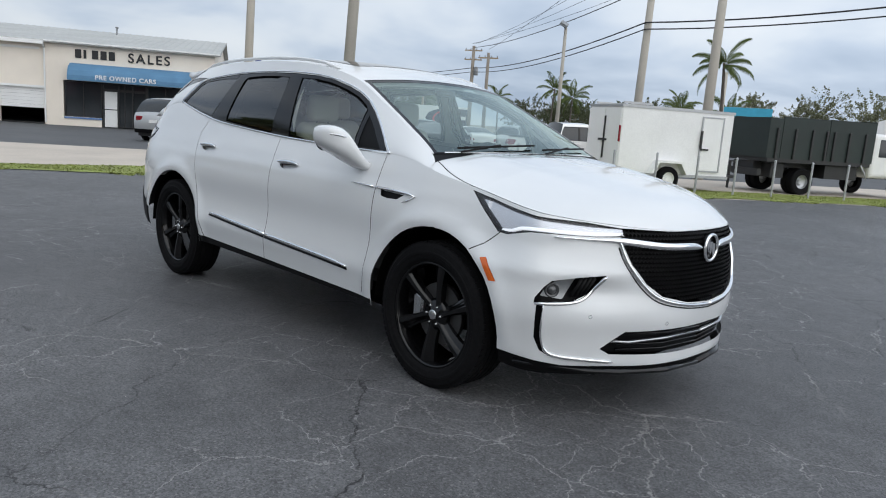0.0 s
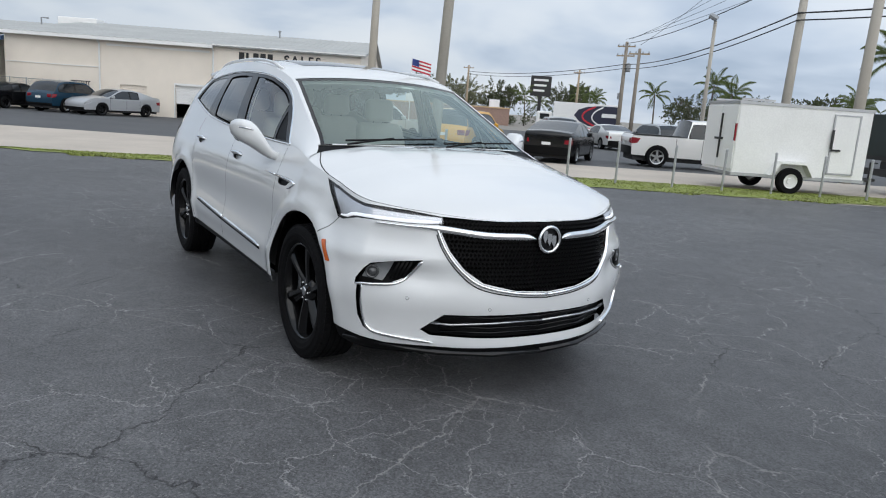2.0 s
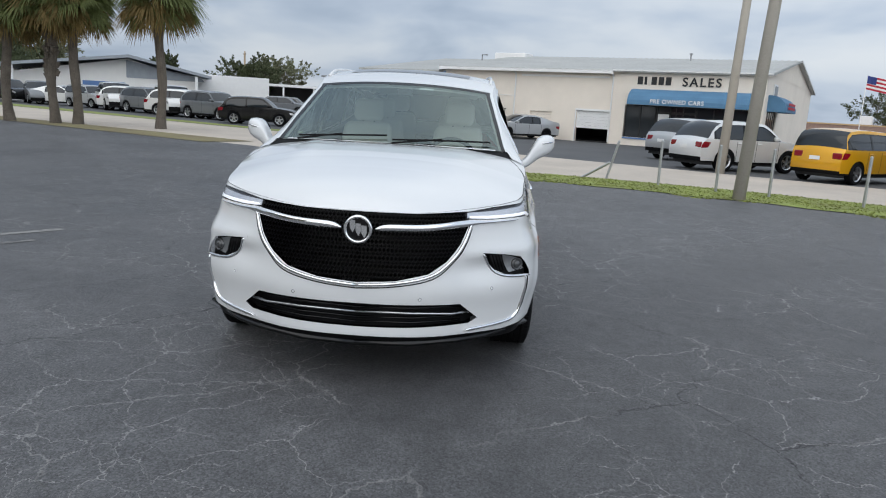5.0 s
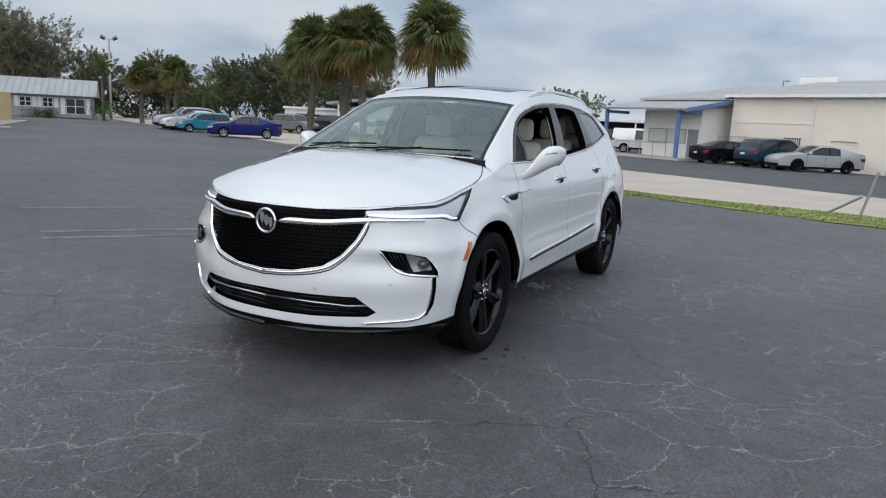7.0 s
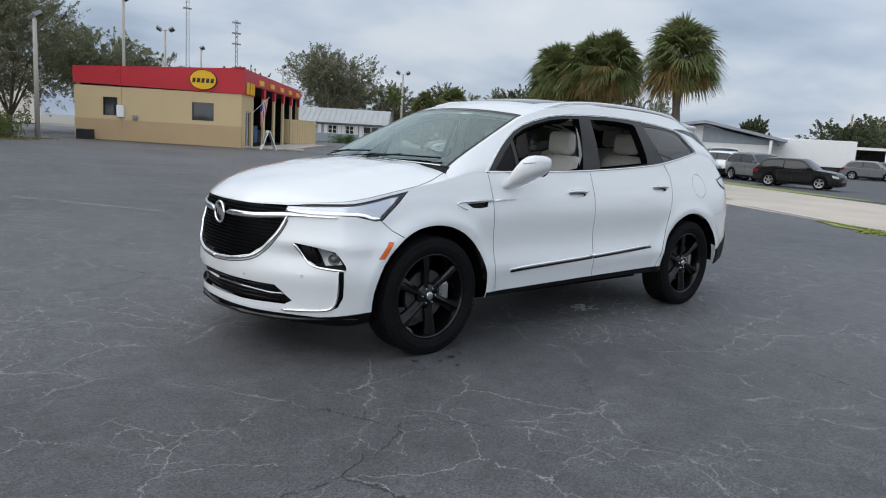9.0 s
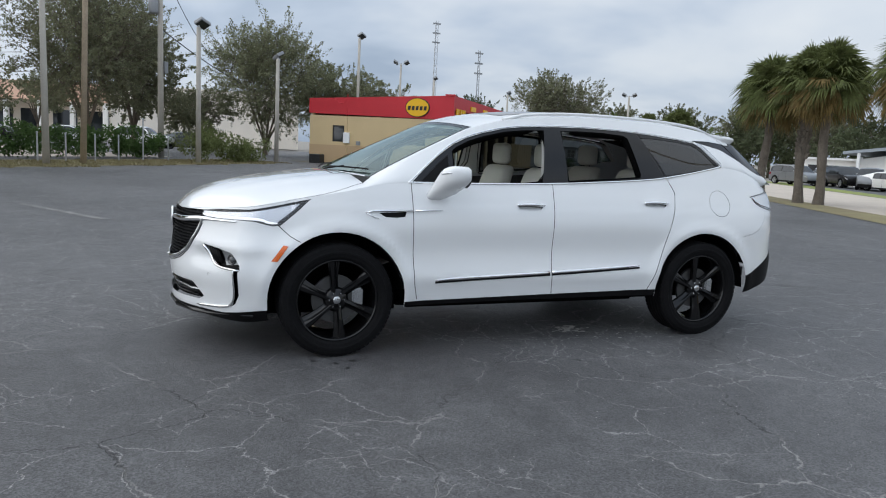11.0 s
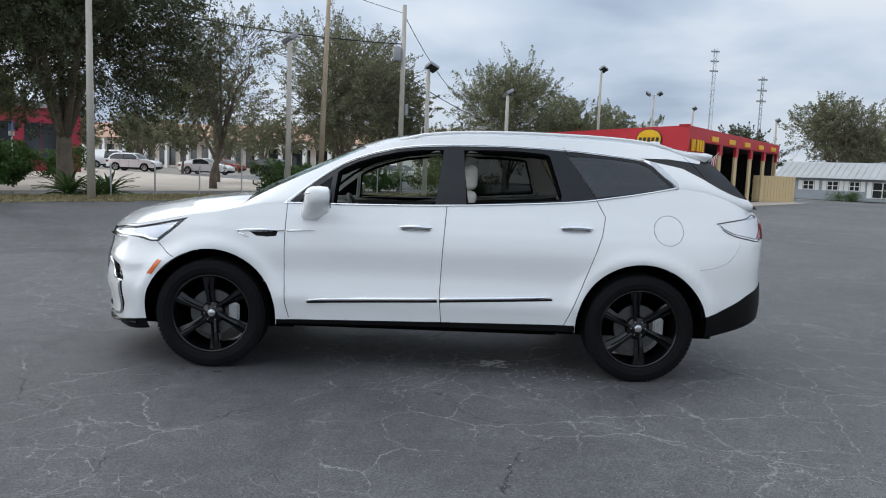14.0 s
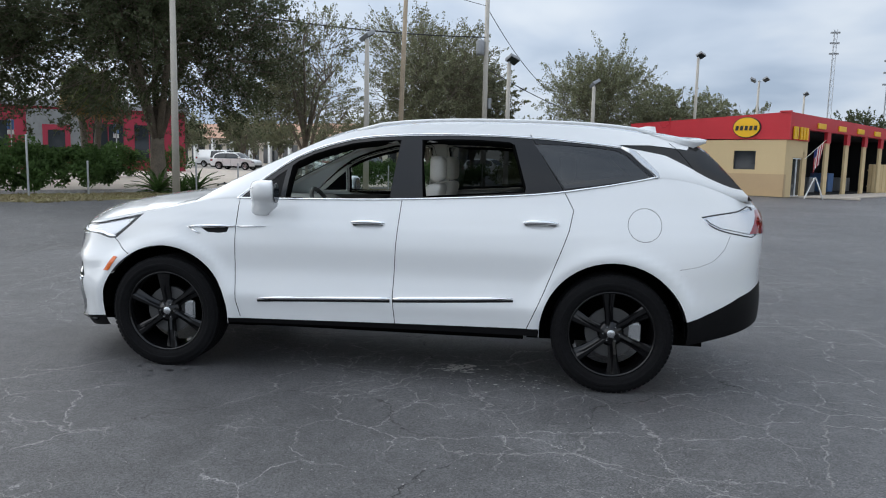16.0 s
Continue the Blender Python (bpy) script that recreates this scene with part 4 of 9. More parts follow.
def shed_hall():
    """The open-sided hall behind the palms, and its low white neighbours."""
    b = thing("service_hall", pose(-58.5, -32.0, ground_z(-58, -32), 0, 0, 117), "white hall with an open gable and blue-grey roof", "building")
    part("wall", boxes(((-7.5, 0.0, 0), (7.2, 0.2, 2.4)), ((-7.5, 0.2, 0), (-7.3, 14, 2.6)), ((7.0, 0.2, 0), (7.2, 14, 2.6)), ((-7.3, 13.8, 0), (7.0, 14, 2.6))), M["white_wall"], b)
    bm = bmesh.new()
    prism(bm, [(-8.6, 2.75), (1.5, 4.15), (8.4, 2.75), (8.4, 3.0), (1.5, 4.4), (-8.6, 3.0)], 16, Matrix(((1, 0, 0, 0), (0, 0, 1, -1.2), (0, 1, 0, 0), (0, 0, 0, 1))))
    part("roof", bm, M["slate"], b, "blue-grey sloping roof")
    bm = bmesh.new()
    prism(bm, [(-7.5, 2.4), (7.2, 2.4), (1.5, 4.1)], 0.1, Matrix(((1, 0, 0, 0), (0, 0, 1, 0.05), (0, 1, 0, 0), (0, 0, 0, 1))))
    part("gable", bm, M["white_wall"], b)
    # shade under the right roof slope, put in as a blue-grey panel
    bm = bmesh.new()
    prism(bm, [(1.3, 2.45), (7.9, 2.45), (7.7, 2.72), (1.3, 3.95)], 0.06, Matrix(((1, 0, 0, 0), (0, 0, 1, -0.02), (0, 1, 0, 0), (0, 0, 0, 1))))
    part("gable_shade", bm, M["slate"], b, "blue-grey panel for the shaded half of the gable")
    part("bay_door", soft_box((-2.2, -0.05, 0.1), (1.2, 0.0, 2.0), 0.02, 1), M["blue_paint"], b, "blue roller door")
    part("bay_door", soft_box((3.0, -0.05, 0.1), (4.6, 0.0, 2.0), 0.02, 1), M["white_metal"], b)
    for x in (-7.4, 7.1):
        part("post", soft_box((x - 0.12, -1.1, 0), (x + 0.12, -0.86, 2.9), 0.02, 1), M["white_metal"], b)
    w = thing("site_building", pose(-57.5, -44.0, ground_z(-57, -44), 0, 0, 127), "long low white building with dark doorways", "building")
    part("wall", boxes(((-2.6, 0, 0), (5.2, 3, 2.2))), M["white_wall"], w)
    part("roof", boxes(((-2.8, -0.3, 2.2), (5.4, 3.2, 2.4))), M["white_metal"], w)
    # flat near-black panels on the wall stand in for unlit openings
    for x in (-1.5, 2.0):
        part("doorway", boxes(((x, -0.03, 0.5), (x + 2.6, 0.02, 1.7))), M["dark"], w)
    for x, y, tn, l in ((-66.5, -25.0, 112, 9.0), (-64.3, -30.5, 112, 4.0)):
        t = thing("box_trailer", at(x, y, tn), "large plain white box trailer standing in the yard", "trailer")
        part("box", soft_box((-l / 2, -1.3, 0.9), (l / 2, 1.3, 3.3), 0.04), M["white"], t)
        part("chassis", boxes(((-l / 2, -0.9, 0.6), (l / 2, 0.9, 0.88))), M["black"], t)
        for k in (-1, 1):
            bm = bmesh.new()
            lathe(bm, [(0.0, -1.2), (0.48, -1.2), (0.48, 1.2), (0.0, 1.2)], 20, "y", (-k * l * 0.3, 0, 0.48))
            part("wheel", bm, M["rubber"] if "rubber" in M else M["black"], t)
    o = thing("far_shelter", at(-92.0, -24.0, 112), "long dark open shelter under a pale flat roof", "building")
    part("roof", boxes(((-14, -3, 3.0), (14, 3, 3.3))), M["white_metal"], o)
    part("wall", boxes(((-14, 2.8, 0), (14, 3, 3.0))), M["dark"], o)
    for k in range(8):
        part("post", boxes(((-13.8 + 3.9 * k, -2.9, 0), (-13.6 + 3.9 * k, -2.7, 3.0))), M["white_metal"], o)


shed_hall()


M["entrance_grey"] = mat("grey_entrance_render", (0.20, 0.21, 0.21), 0.8, vary=0.15)


def red_building():
    b = thing("red_restaurant", at(33.0, -43.5, -145), "red building with dark windows and a grey entrance", "building")
    part("wall", boxes(((-12, 0, 0), (9, 8, 4.6))), M["crimson"], b)
    part("roof", boxes(((-12.3, -0.3, 4.6), (9.3, 8.3, 5.1))), M["grey"], b)
    part("entrance", boxes(((-1.9, -0.25, 0), (1.7, 0.0, 4.4))), M["entrance_grey"], b, "grey entrance bay")
    part("door_surround", boxes(((-0.9, -0.32, 0), (0.9, -0.25, 3.3))), M["crimson"], b)
    part("door", boxes(((-0.55, -0.36, 0), (0.55, -0.32, 2.9))), M["window"], b)
    for x in (-11.2, -8.2, -5.2, 2.4, 5.3):
        w = new("window")
        w.parent = b
        for i in range(2):
            part("pane", boxes(((x + 1.1 * i, -0.04, 0.8), (x + 1.02 + 1.1 * i, 0.02, 3.5))), M["window"], w)
    for x, y in ((19.2, -29.1), (23.0, -26.4)):
        p = thing("parking_sign", at(x, y, 62), "small blue and white parking sign on a steel post", "sign", "parking signs")
        bm = bmesh.new()
        tube(bm, [(0, 0, 0), (0, 0, 2.9)], 0.03, 6)
        part("post", bm, M["steel"], p)
        part("panel", soft_box((-0.16, -0.05, 2.40), (0.16, -0.03, 2.88), 0.01, 1), M["blue_paint"], p, "blue sign panel")
        part("panel", boxes(((-0.15, -0.05, 2.16), (0.15, -0.03, 2.38))), M["white"], p, "white sign panel")
    m = thing("strip_mall", at(38, -107, 162) @ pose(0, 0, -0.06), "long beige shopping arcade with a terracotta roof", "building")
    part("wall", boxes(((-34, 0, 0), (34, 10, 5.2))), M["stucco"], m)
    bm = bmesh.new()
    prism(bm, [(-3.2, 4.4), (2.5, 7.0), (2.5, 4.4)], 68, Matrix(((0, 0, 1, -34), (1, 0, 0, 0), (0, 1, 0, 0), (0, 0, 0, 1))))
    part("roof", bm, mat("terracotta_roof", (0.43, 0.26, 0.18), 0.85, vary=0.2), m, "terracotta tiled roof")
    for k in range(18):
        part("column", boxes(((-33.6 + 3.95 * k, -3.0, 0), (-33.1 + 3.95 * k, -2.5, 4.4))), M["white_wall"], m)
    for k in range(17):
        part("shop_window", boxes(((-33 + 3.95 * k, -0.05, 0.4), (-30 + 3.95 * k, 0.0, 3.4))), M["window"], m)
    p = thing("plain_store", at(-3.5, -80, 176), "plain beige store with a blank white sign", "building")
    part("wall", boxes(((-9, 0, 0), (11, 10, 6.2))), M["stucco"], p)
    for k in range(2):
        part("sign_bar", boxes(((-2.2, -0.08, 3.9 - 0.5 * k), (1.2 - 0.8 * k, 0.0, 4.25 - 0.5 * k))), M["white"], p, "white bar of unreadable lettering")
    f = thing("brick_store", at(-92.5, 59.5, 57.5), "long low brown brick store far across the lot", "building")
    part("wall", boxes(((-16, 0, -1), (7.6, 10, 2.5))), M["brick_far"], f)
    part("parapet", boxes(((-16.1, -0.1, 2.5), (7.7, 0.2, 2.7))), M["tan_low"], f)
    for x in (-9, -2, 4.5):
        part("roof_unit", soft_box((x, 3, 2.6), (x + 1.6, 4.6, 3.9), 0.05), M["white_metal"], f)
    g = thing("gabled_building", at(-11.0, 57.5, 15), "pale grey building with a white gable", "building")
    part("wall", boxes(((-5, 0, 0), (9, 10, 2.9))), M["slate"], g)
    bm = bmesh.new()
    prism(bm, [(-5.4, 2.9), (9.4, 2.9), (2, 5.6)], 10.4, Matrix(((1, 0, 0, 0), (0, 0, 1, -0.2), (0, 1, 0, 0), (0, 0, 0, 1))))
    part("roof", bm, M["white_metal"], g)
    t = thing("teal_billboard", at(-21.2, 51.8, 20), "blank teal blue billboard on posts", "sign")
    part("board", soft_box((-1.75, -0.06, 3.45), (1.75, 0.06, 4.35), 0.02), mat("teal_board", (0.05, 0.36, 0.52), 0.5, vary=0.1), t)
    part("post", boxes(((-1.3, 0.07, 0), (-1.15, 0.2, 3.8)), ((1.15, 0.07, 0), (1.3, 0.2, 3.8))), M["steel"], t)
    for x, y, z, w, tn in ((-97.8, 79.2, 5.4, 3.6, 232), (-115.8, 104.3, 5.2, 4.2, 229)):
        s = thing("pylon_sign", at(x, y, tn - 180), "black pylon sign with plain pale bars on a post", "sign")
        part("panel", soft_box((-w / 2, -0.2, z - 0.2), (w / 2, 0.2, z + 3.3), 0.05), M["black"], s)
        part("post", boxes(((-0.3, -0.19, -0.5), (0.3, 0.19, z - 0.2))), M["black"], s)
        for k in range(3):
            part("sign_bar", boxes(((-w * 0.35, -0.26, z + 2.4 - 0.9 * k), (w * (0.35 - 0.08 * k), -0.21, z + 2.75 - 0.9 * k))), M["white"], s, "pale bar in place of lettering")
    flag_thing(at(-84, 45.6, 60), 8.3, 2.6, "striped flag flying on a tall white pole")


red_building()

# ---- the white car: a skin worked out in two flat patterns, cut into panels, then bent to shape ----
def inside(poly, p):
    x, y = p
    hit = False
    for (x0, y0), (x1, y1) in zip(poly, poly[1:] + poly[:1]):
        if (y0 > y) != (y1 > y) and x < (x1 - x0) * (y - y0) / (y1 - y0) + x0:
            hit = not hit
    return hit


class Pattern:
    """Convex cells in a plane, which can be cut along lines and taken out by outline."""

    def __init__(self, cells):
        self.cells = cells

    def cut(self, line, closed=True):
        pts = line + line[:1] if closed else line
        for (x0, y0), (x1, y1) in zip(pts, pts[1:]):
            lo_x, hi_x, lo_y, hi_y = min(x0, x1), max(x0, x1), min(y0, y1), max(y0, y1)
            nx, ny = y1 - y0, x0 - x1
            size = math.hypot(nx, ny)
            if size < 1e-9:
                continue
            nx, ny = nx / size, ny / size
            out = []
            for c in self.cells:
                if max(p[0] for p in c) < lo_x or min(p[0] for p in c) > hi_x or max(p[1] for p in c) < lo_y or min(p[1] for p in c) > hi_y:
                    out.append(c)
                    continue
                d = [(p[0] - x0) * nx + (p[1] - y0) * ny for p in c]
                if min(d) > -1e-6 or max(d) < 1e-6:
                    out.append(c)
                    continue
                a, b = [], []
                for i in range(len(c)):
                    p, q, dp, dq = c[i], c[(i + 1) % len(c)], d[i], d[(i + 1) % len(c)]
                    if dp >= 0:
                        a.append(p)
                    if dp <= 0:
                        b.append(p)
                    if dp * dq < 0:
                        t = dp / (dp - dq)
                        m = (p[0] + (q[0] - p[0]) * t, p[1] + (q[1] - p[1]) * t)
                        a.append(m)
                        b.append(m)
                out += [s for s in (a, b) if len(s) > 2]
            self.cells = out

    def take(self, poly, cut=True):
        if cut:
            self.cut(poly)
        x0, x1 = min(p[0] for p in poly), max(p[0] for p in poly)
        got, rest = [], []
        for c in self.cells:
            m = (sum(p[0] for p in c) / len(c), sum(p[1] for p in c) / len(c))
            (got if x0 <= m[0] <= x1 and inside(poly, m) else rest).append(c)
        self.cells = rest
        return got


def band(line, half):
    """The outline of a narrow band along an open line."""
    left, right = [], []
    for i, p in enumerate(line):
        a, b = line[max(i - 1, 0)], line[min(i + 1, len(line) - 1)]
        dx, dy = b[0] - a[0], b[1] - a[1]
        k = half / math.hypot(dx, dy)
        left.append((p[0] - dy * k, p[1] + dx * k))
        right.append((p[0] + dy * k, p[1] - dx * k))
    return left + right[::-1]


def round_line(pts, n=6, closed=False):
    """A smooth curve through points of a plane."""
    out = []
    m = len(pts)
    for i in range(m if closed else m - 1):
        p = [pts[(i + k) % m] if closed else pts[min(max(i + k, 0), m - 1)] for k in (-1, 0, 1, 2)]
        for j in range(n):
            t = j / n
            out.append(tuple(0.5 * (2 * p[1][d] + (p[2][d] - p[0][d]) * t + (2 * p[0][d] - 5 * p[1][d] + 4 * p[2][d] - p[3][d]) * t * t
                             + (3 * p[1][d] - p[0][d] - 3 * p[2][d] + p[3][d]) * t ** 3) for d in (0, 1)))
    return out if closed else out + [tuple(pts[-1])]


def skin(name, cells, surface, material, parent, off=0.0, sides=(1,), label="", flip=False):
    """Bends cells onto a surface; sides: +1 the car's left, -1 its right, both in one mesh."""
    verts, faces, normals = [], [], []
    for side in sides:
        index = {}
        for c in cells:
            f = []
            for p in c:
                key = (round(p[0], 5), round(p[1], 5))
                if key not in index:
                    e = 0.004
                    q = surface(p[0], p[1])
                    du = surface(p[0] + e, p[1]) - surface(p[0] - e, p[1])
                    dv = surface(p[0], p[1] + e) - surface(p[0], p[1] - e)
                    n = dv.cross(du) if surface is cheek else du.cross(dv)
                    n = n.normalized() if n.length > 1e-12 else Vector((0, 0, 1))
                    q = q + n * off
                    if flip:
                        n = -n
                    index[key] = len(verts)
                    verts.append((q.x, q.y * side, q.z))
                    normals.append((n.x, n.y * side, n.z))
                k = index[key]
                if not f or (f[-1] != k and f[0] != k):
                    f.append(k)
            if len(f) > 2:
                a, b, d = (Vector(verts[f[i]]) for i in (0, 1, 2))
                if (b - a).cross(d - a).dot(Vector(normals[f[1]])) < 0:
                    f = f[::-1]
                faces.append(f)
    return obj(name, verts, faces, material, parent, label, smooth=True, normals=normals)


def ribbon(name, line, surface, material, parent, half, height, sides=(1,), label="", sink=0.002):
    """A raised moulding along a line on the skin; half: half-width, one number or one for each point."""
    halves = half if isinstance(half, (list, tuple)) else [half] * len(line)
    halves = [float(h) for h in np.interp(np.linspace(0, 1, len(line)), np.linspace(0, 1, len(halves)), halves)]
    bm = bmesh.new()
    for side in sides:
        rows = []
        for i, p in enumerate(line):
            a, b = line[max(i - 1, 0)], line[min(i + 1, len(line) - 1)]
            dx, dy = b[0] - a[0], b[1] - a[1]
            k = halves[i] / max(1e-9, math.hypot(dx, dy))
            row = []
            for w, h in ((-1, -sink), (-0.75, 0.75 * height), (-0.35, height), (0.35, height), (0.75, 0.75 * height), (1, -sink)):
                u, v = p[0] - dy * k * w, p[1] + dx * k * w
                e = 0.004
                q = surface(u, v)
                n = (surface(u + e, v) - surface(u - e, v)).cross(surface(u, v + e) - surface(u, v - e)).normalized()
                n = -n if surface is cheek else n
                q = q + n * h
                row.append(bm.verts.new((q.x, q.y * side, q.z)))
            rows.append(row)
        for r0, r1 in zip(rows, rows[1:]):
            for j in range(5):
                q = (r0[j], r0[j + 1], r1[j + 1], r1[j])
                bm.faces.new(q if side > 0 else q[::-1])
        for row, turn in ((rows[0], side < 0), (rows[-1], side > 0)):
            bm.faces.new(row[::-1] if turn else row)
    bmesh.ops.recalc_face_normals(bm, faces=bm.faces[:])
    return part(name, bm, material, parent, label, smooth=True)


M["pearl"] = mat("pearl_white_paint", (0.71, 0.722, 0.728), 0.25, vary=0.012, scale=2, fine=300, coat=1.0)
M["gloss_black"] = mat("gloss_black_paint", (0.0035, 0.0035, 0.004), 0.10, vary=0.2, spec=0.38, coat=0.0)
M["trim_black"] = mat("black_trim", (0.005, 0.005, 0.0055), 0.45, vary=0.2, spec=0.12)
M["shut_line"] = mat("shadowed_seam", (0.02, 0.02, 0.02), 0.9)
M["chrome"] = mat("chrome", (0.82, 0.83, 0.84), 0.08, 1.0, vary=0.02)
M["satin_chrome"] = mat("satin_chrome", (0.55, 0.56, 0.57), 0.25, 1.0, vary=0.03)
M["rubber"] = mat("tyre_rubber", (0.009, 0.009, 0.0097), 0.7, vary=0.25, bump=0.2, spec=0.05)
M["disc"] = mat("brake_steel", (0.09, 0.09, 0.09), 0.4, 0.8, vary=0.1)
M["amber"] = mat("amber_lens", (0.66, 0.12, 0.012), 0.12, vary=0.05, coat=0.5)
M["red_lens"] = mat("red_lens", (0.22, 0.004, 0.012), 0.1, vary=0.05, coat=0.5)
M["lamp_silver"] = mat("lamp_reflector", (0.64, 0.65, 0.67), 0.24, 0.6, vary=0.02)
M["lamp_white"] = mat("white_light_guide", (0.9, 0.91, 0.93), 0.25, vary=0.02)
guide = M["lamp_white"].node_tree.nodes["Principled BSDF"]      # the day lamps are lit
guide.inputs["Emission Color"].default_value = (0.93, 0.96, 1.0, 1)
guide.inputs["Emission Strength"].default_value = 0.35
M["windscreen"] = glass("green_tinted_windscreen", (0.80, 0.92, 0.88), 0.80, ior=2.3, gloss=(0.84, 0.97, 0.92))
M["clear_lens"] = glass("clear_lens", (0.97, 0.98, 1.0), 0.97, ior=1.35, graze=0.4)
M["front_glass"] = glass("lightly_tinted_glass", (0.86, 0.95, 0.91), 0.84, ior=2.0)
M["privacy"] = glass("dark_privacy_glass", (0.75, 0.85, 0.9), 0.10, ior=1.75)
M["leather"] = mat("pale_grey_leather", (0.62, 0.60, 0.55), 0.55, vary=0.06, fine=120, bump=0.1)
M["lining"] = mat("pale_headlining", (0.62, 0.61, 0.58), 0.9, vary=0.05)
M["dash"] = mat("grey_dashboard", (0.16, 0.155, 0.145), 0.7, vary=0.1)
M["cabin"] = mat("dark_cabin_plastic", (0.035, 0.034, 0.034), 0.6, vary=0.15)

M["pillar_black"] = mat("black_pillar_film", (0.008, 0.008, 0.009), 0.14, vary=0.2, spec=0.4)
M["mesh_black"] = mat("black_grille_plastic", (0.004, 0.004, 0.0045), 0.3, vary=0.2, spec=0.14)
M["fog_glass"] = mat("dark_fog_lamp_glass", (0.07, 0.072, 0.075), 0.08, 0.2, vary=0.1, coat=0.6)
M["lamp_smoke"] = mat("dark_grey_lamp_border", (0.025, 0.025, 0.027), 0.35, vary=0.1)
M["fog_inner"] = mat("grey_lamp_inside", (0.30, 0.31, 0.32), 0.3, 0.5, vary=0.1)
# near-zero black paints in the shade of cavities; also black window seals
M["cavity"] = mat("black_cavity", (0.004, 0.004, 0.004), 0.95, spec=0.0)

XC, XR = 0.2, -3.35          # where the nose begins to round, and the tail
TAIL_N, WIDE = 3.3, 0.985
FLANK = ((0.20, 0.90), (0.30, 0.955), (0.40, 0.972), (0.55, 0.984), (0.70, 0.978), (0.85, 0.972), (0.95, 0.955), (1.03, 0.928), (1.1, 0.905), (1.2, 0.862), (1.3, 0.823), (1.42, 0.772))
NOSE = ((0.20, 0.955), (0.27, 1.022), (0.36, 1.03), (0.5, 1.038), (0.6, 1.042), (0.72, 1.03), (0.85, 1.015), (0.93, 1.0), (1.0, 0.945))
TAIL = ((0.20, -3.95), (0.35, -4.07), (0.55, -4.11), (0.8, -4.10), (1.0, -4.115), (1.12, -4.115), (1.2, -4.085), (1.26, -4.03), (1.33, -3.95), (1.4, -3.86))
SHOULDER = ((-4.1, 1.225), (-3.95, 1.25), (-3.8, 1.325), (-3.6, 1.378), (-3.3, 1.392), (-2.9, 1.315), (-2.5, 1.265), (-1.66, 1.215), (-0.87, 1.195),
            (-0.45, 1.19), (-0.3, 1.175), (0.0, 1.115), (0.17, 1.085), (0.45, 1.035), (0.64, 1.003), (0.85, 0.972), (1.03, 0.948))
FOOT = ((-4.1, 0.50), (-3.95, 0.455), (-3.75, 0.40), (-3.5, 0.345), (-3.3, 0.33), (-2.6, 0.350), (-0.5, 0.335), (0.3, 0.28), (0.6, 0.240), (1.03, 0.242))


def quarter(n, steps=400):
    """Arc lengths and unit points of a quarter of a rounded plan, from its tip to its side."""
    out, length = [], 0.0
    for i in range(steps + 1):
        a = 0.5 * math.pi * i / steps
        p = (max(0.0, math.cos(a)) ** (2 / n), math.sin(a) ** (2 / n))
        if out:
            length += math.hypot((p[0] - out[-1][1]) * 0.84, (p[1] - out[-1][2]) * WIDE)
        out.append((length, *p))
    return out


NOSE_PLAN = ((1.0, 0.0), (0.986, 0.2), (0.925, 0.406), (0.80, 0.609), (0.685, 0.761), (0.587, 0.863), (0.525, 0.912), (0.425, 0.950), (0.30, 0.972), (0.15, 0.987), (0.0, 1.0))


def nose_arc():
    """The same for the nose, through the points of its plan."""
    line = [(1.0, 0.0)] + round_line([(1.0, -0.0001)] + list(NOSE_PLAN[1:]), 16)[1:]
    out, length = [], 0.0
    for i, p in enumerate(line):
        if i:
            length += math.hypot((p[0] - line[i - 1][0]) * 0.84, (p[1] - line[i - 1][1]) * WIDE)
        out.append((length, max(0.0, p[0]), max(0.0, p[1])))
    return out


NOSE_ARC, TAIL_ARC = nose_arc(), quarter(TAIL_N)
U_NOSE = NOSE_ARC[-1][0]
U_TAIL = U_NOSE + XC - XR
U_END = U_TAIL + TAIL_ARC[-1][0]
NA, TA = np.array(NOSE_ARC), np.array(TAIL_ARC)


def unit_plan(u):
    """Which stretch of the plan u lies on, with its unit place."""
    if u <= U_NOSE:
        k = max(u, -u)
        return "nose", float(np.interp(k, NA[:, 0], NA[:, 1])), float(np.interp(k, NA[:, 0], NA[:, 2])) * (1 if u >= 0 else -1)
    if u < U_TAIL:
        return "flank", XC - (u - U_NOSE), 1.0
    k = U_END - u
    return "tail", float(np.interp(abs(k), TA[:, 0], TA[:, 1])), float(np.interp(abs(k), TA[:, 0], TA[:, 2])) * (1 if k >= 0 else -1)


def nominal_x(u):
    kind, c, s = unit_plan(u)
    return XC + 0.84 * c if kind == "nose" else c if kind == "flank" else XR - 0.75 * c


def uy(y):
    """Pattern place of a point of the nose by its distance from the middle."""
    return float(np.interp(y / WIDE, NA[:, 2], NA[:, 0]))


def uyr(y):
    return U_END - float(np.interp(y / WIDE, TA[:, 2], TA[:, 0]))


def ux(x):
    """Pattern place of a point of the side by its distance along the car."""
    if x > XC:
        return float(np.interp(-(x - XC) / 0.84, -NA[:, 1], NA[:, 0]))
    if x > XR:
        return U_NOSE + XC - x
    return U_END - float(np.interp(-(XR - x) / 0.75, -TA[:, 1], TA[:, 0]))


def bell(v, middle, width):
    return math.exp(-((v - middle) / width) ** 2)


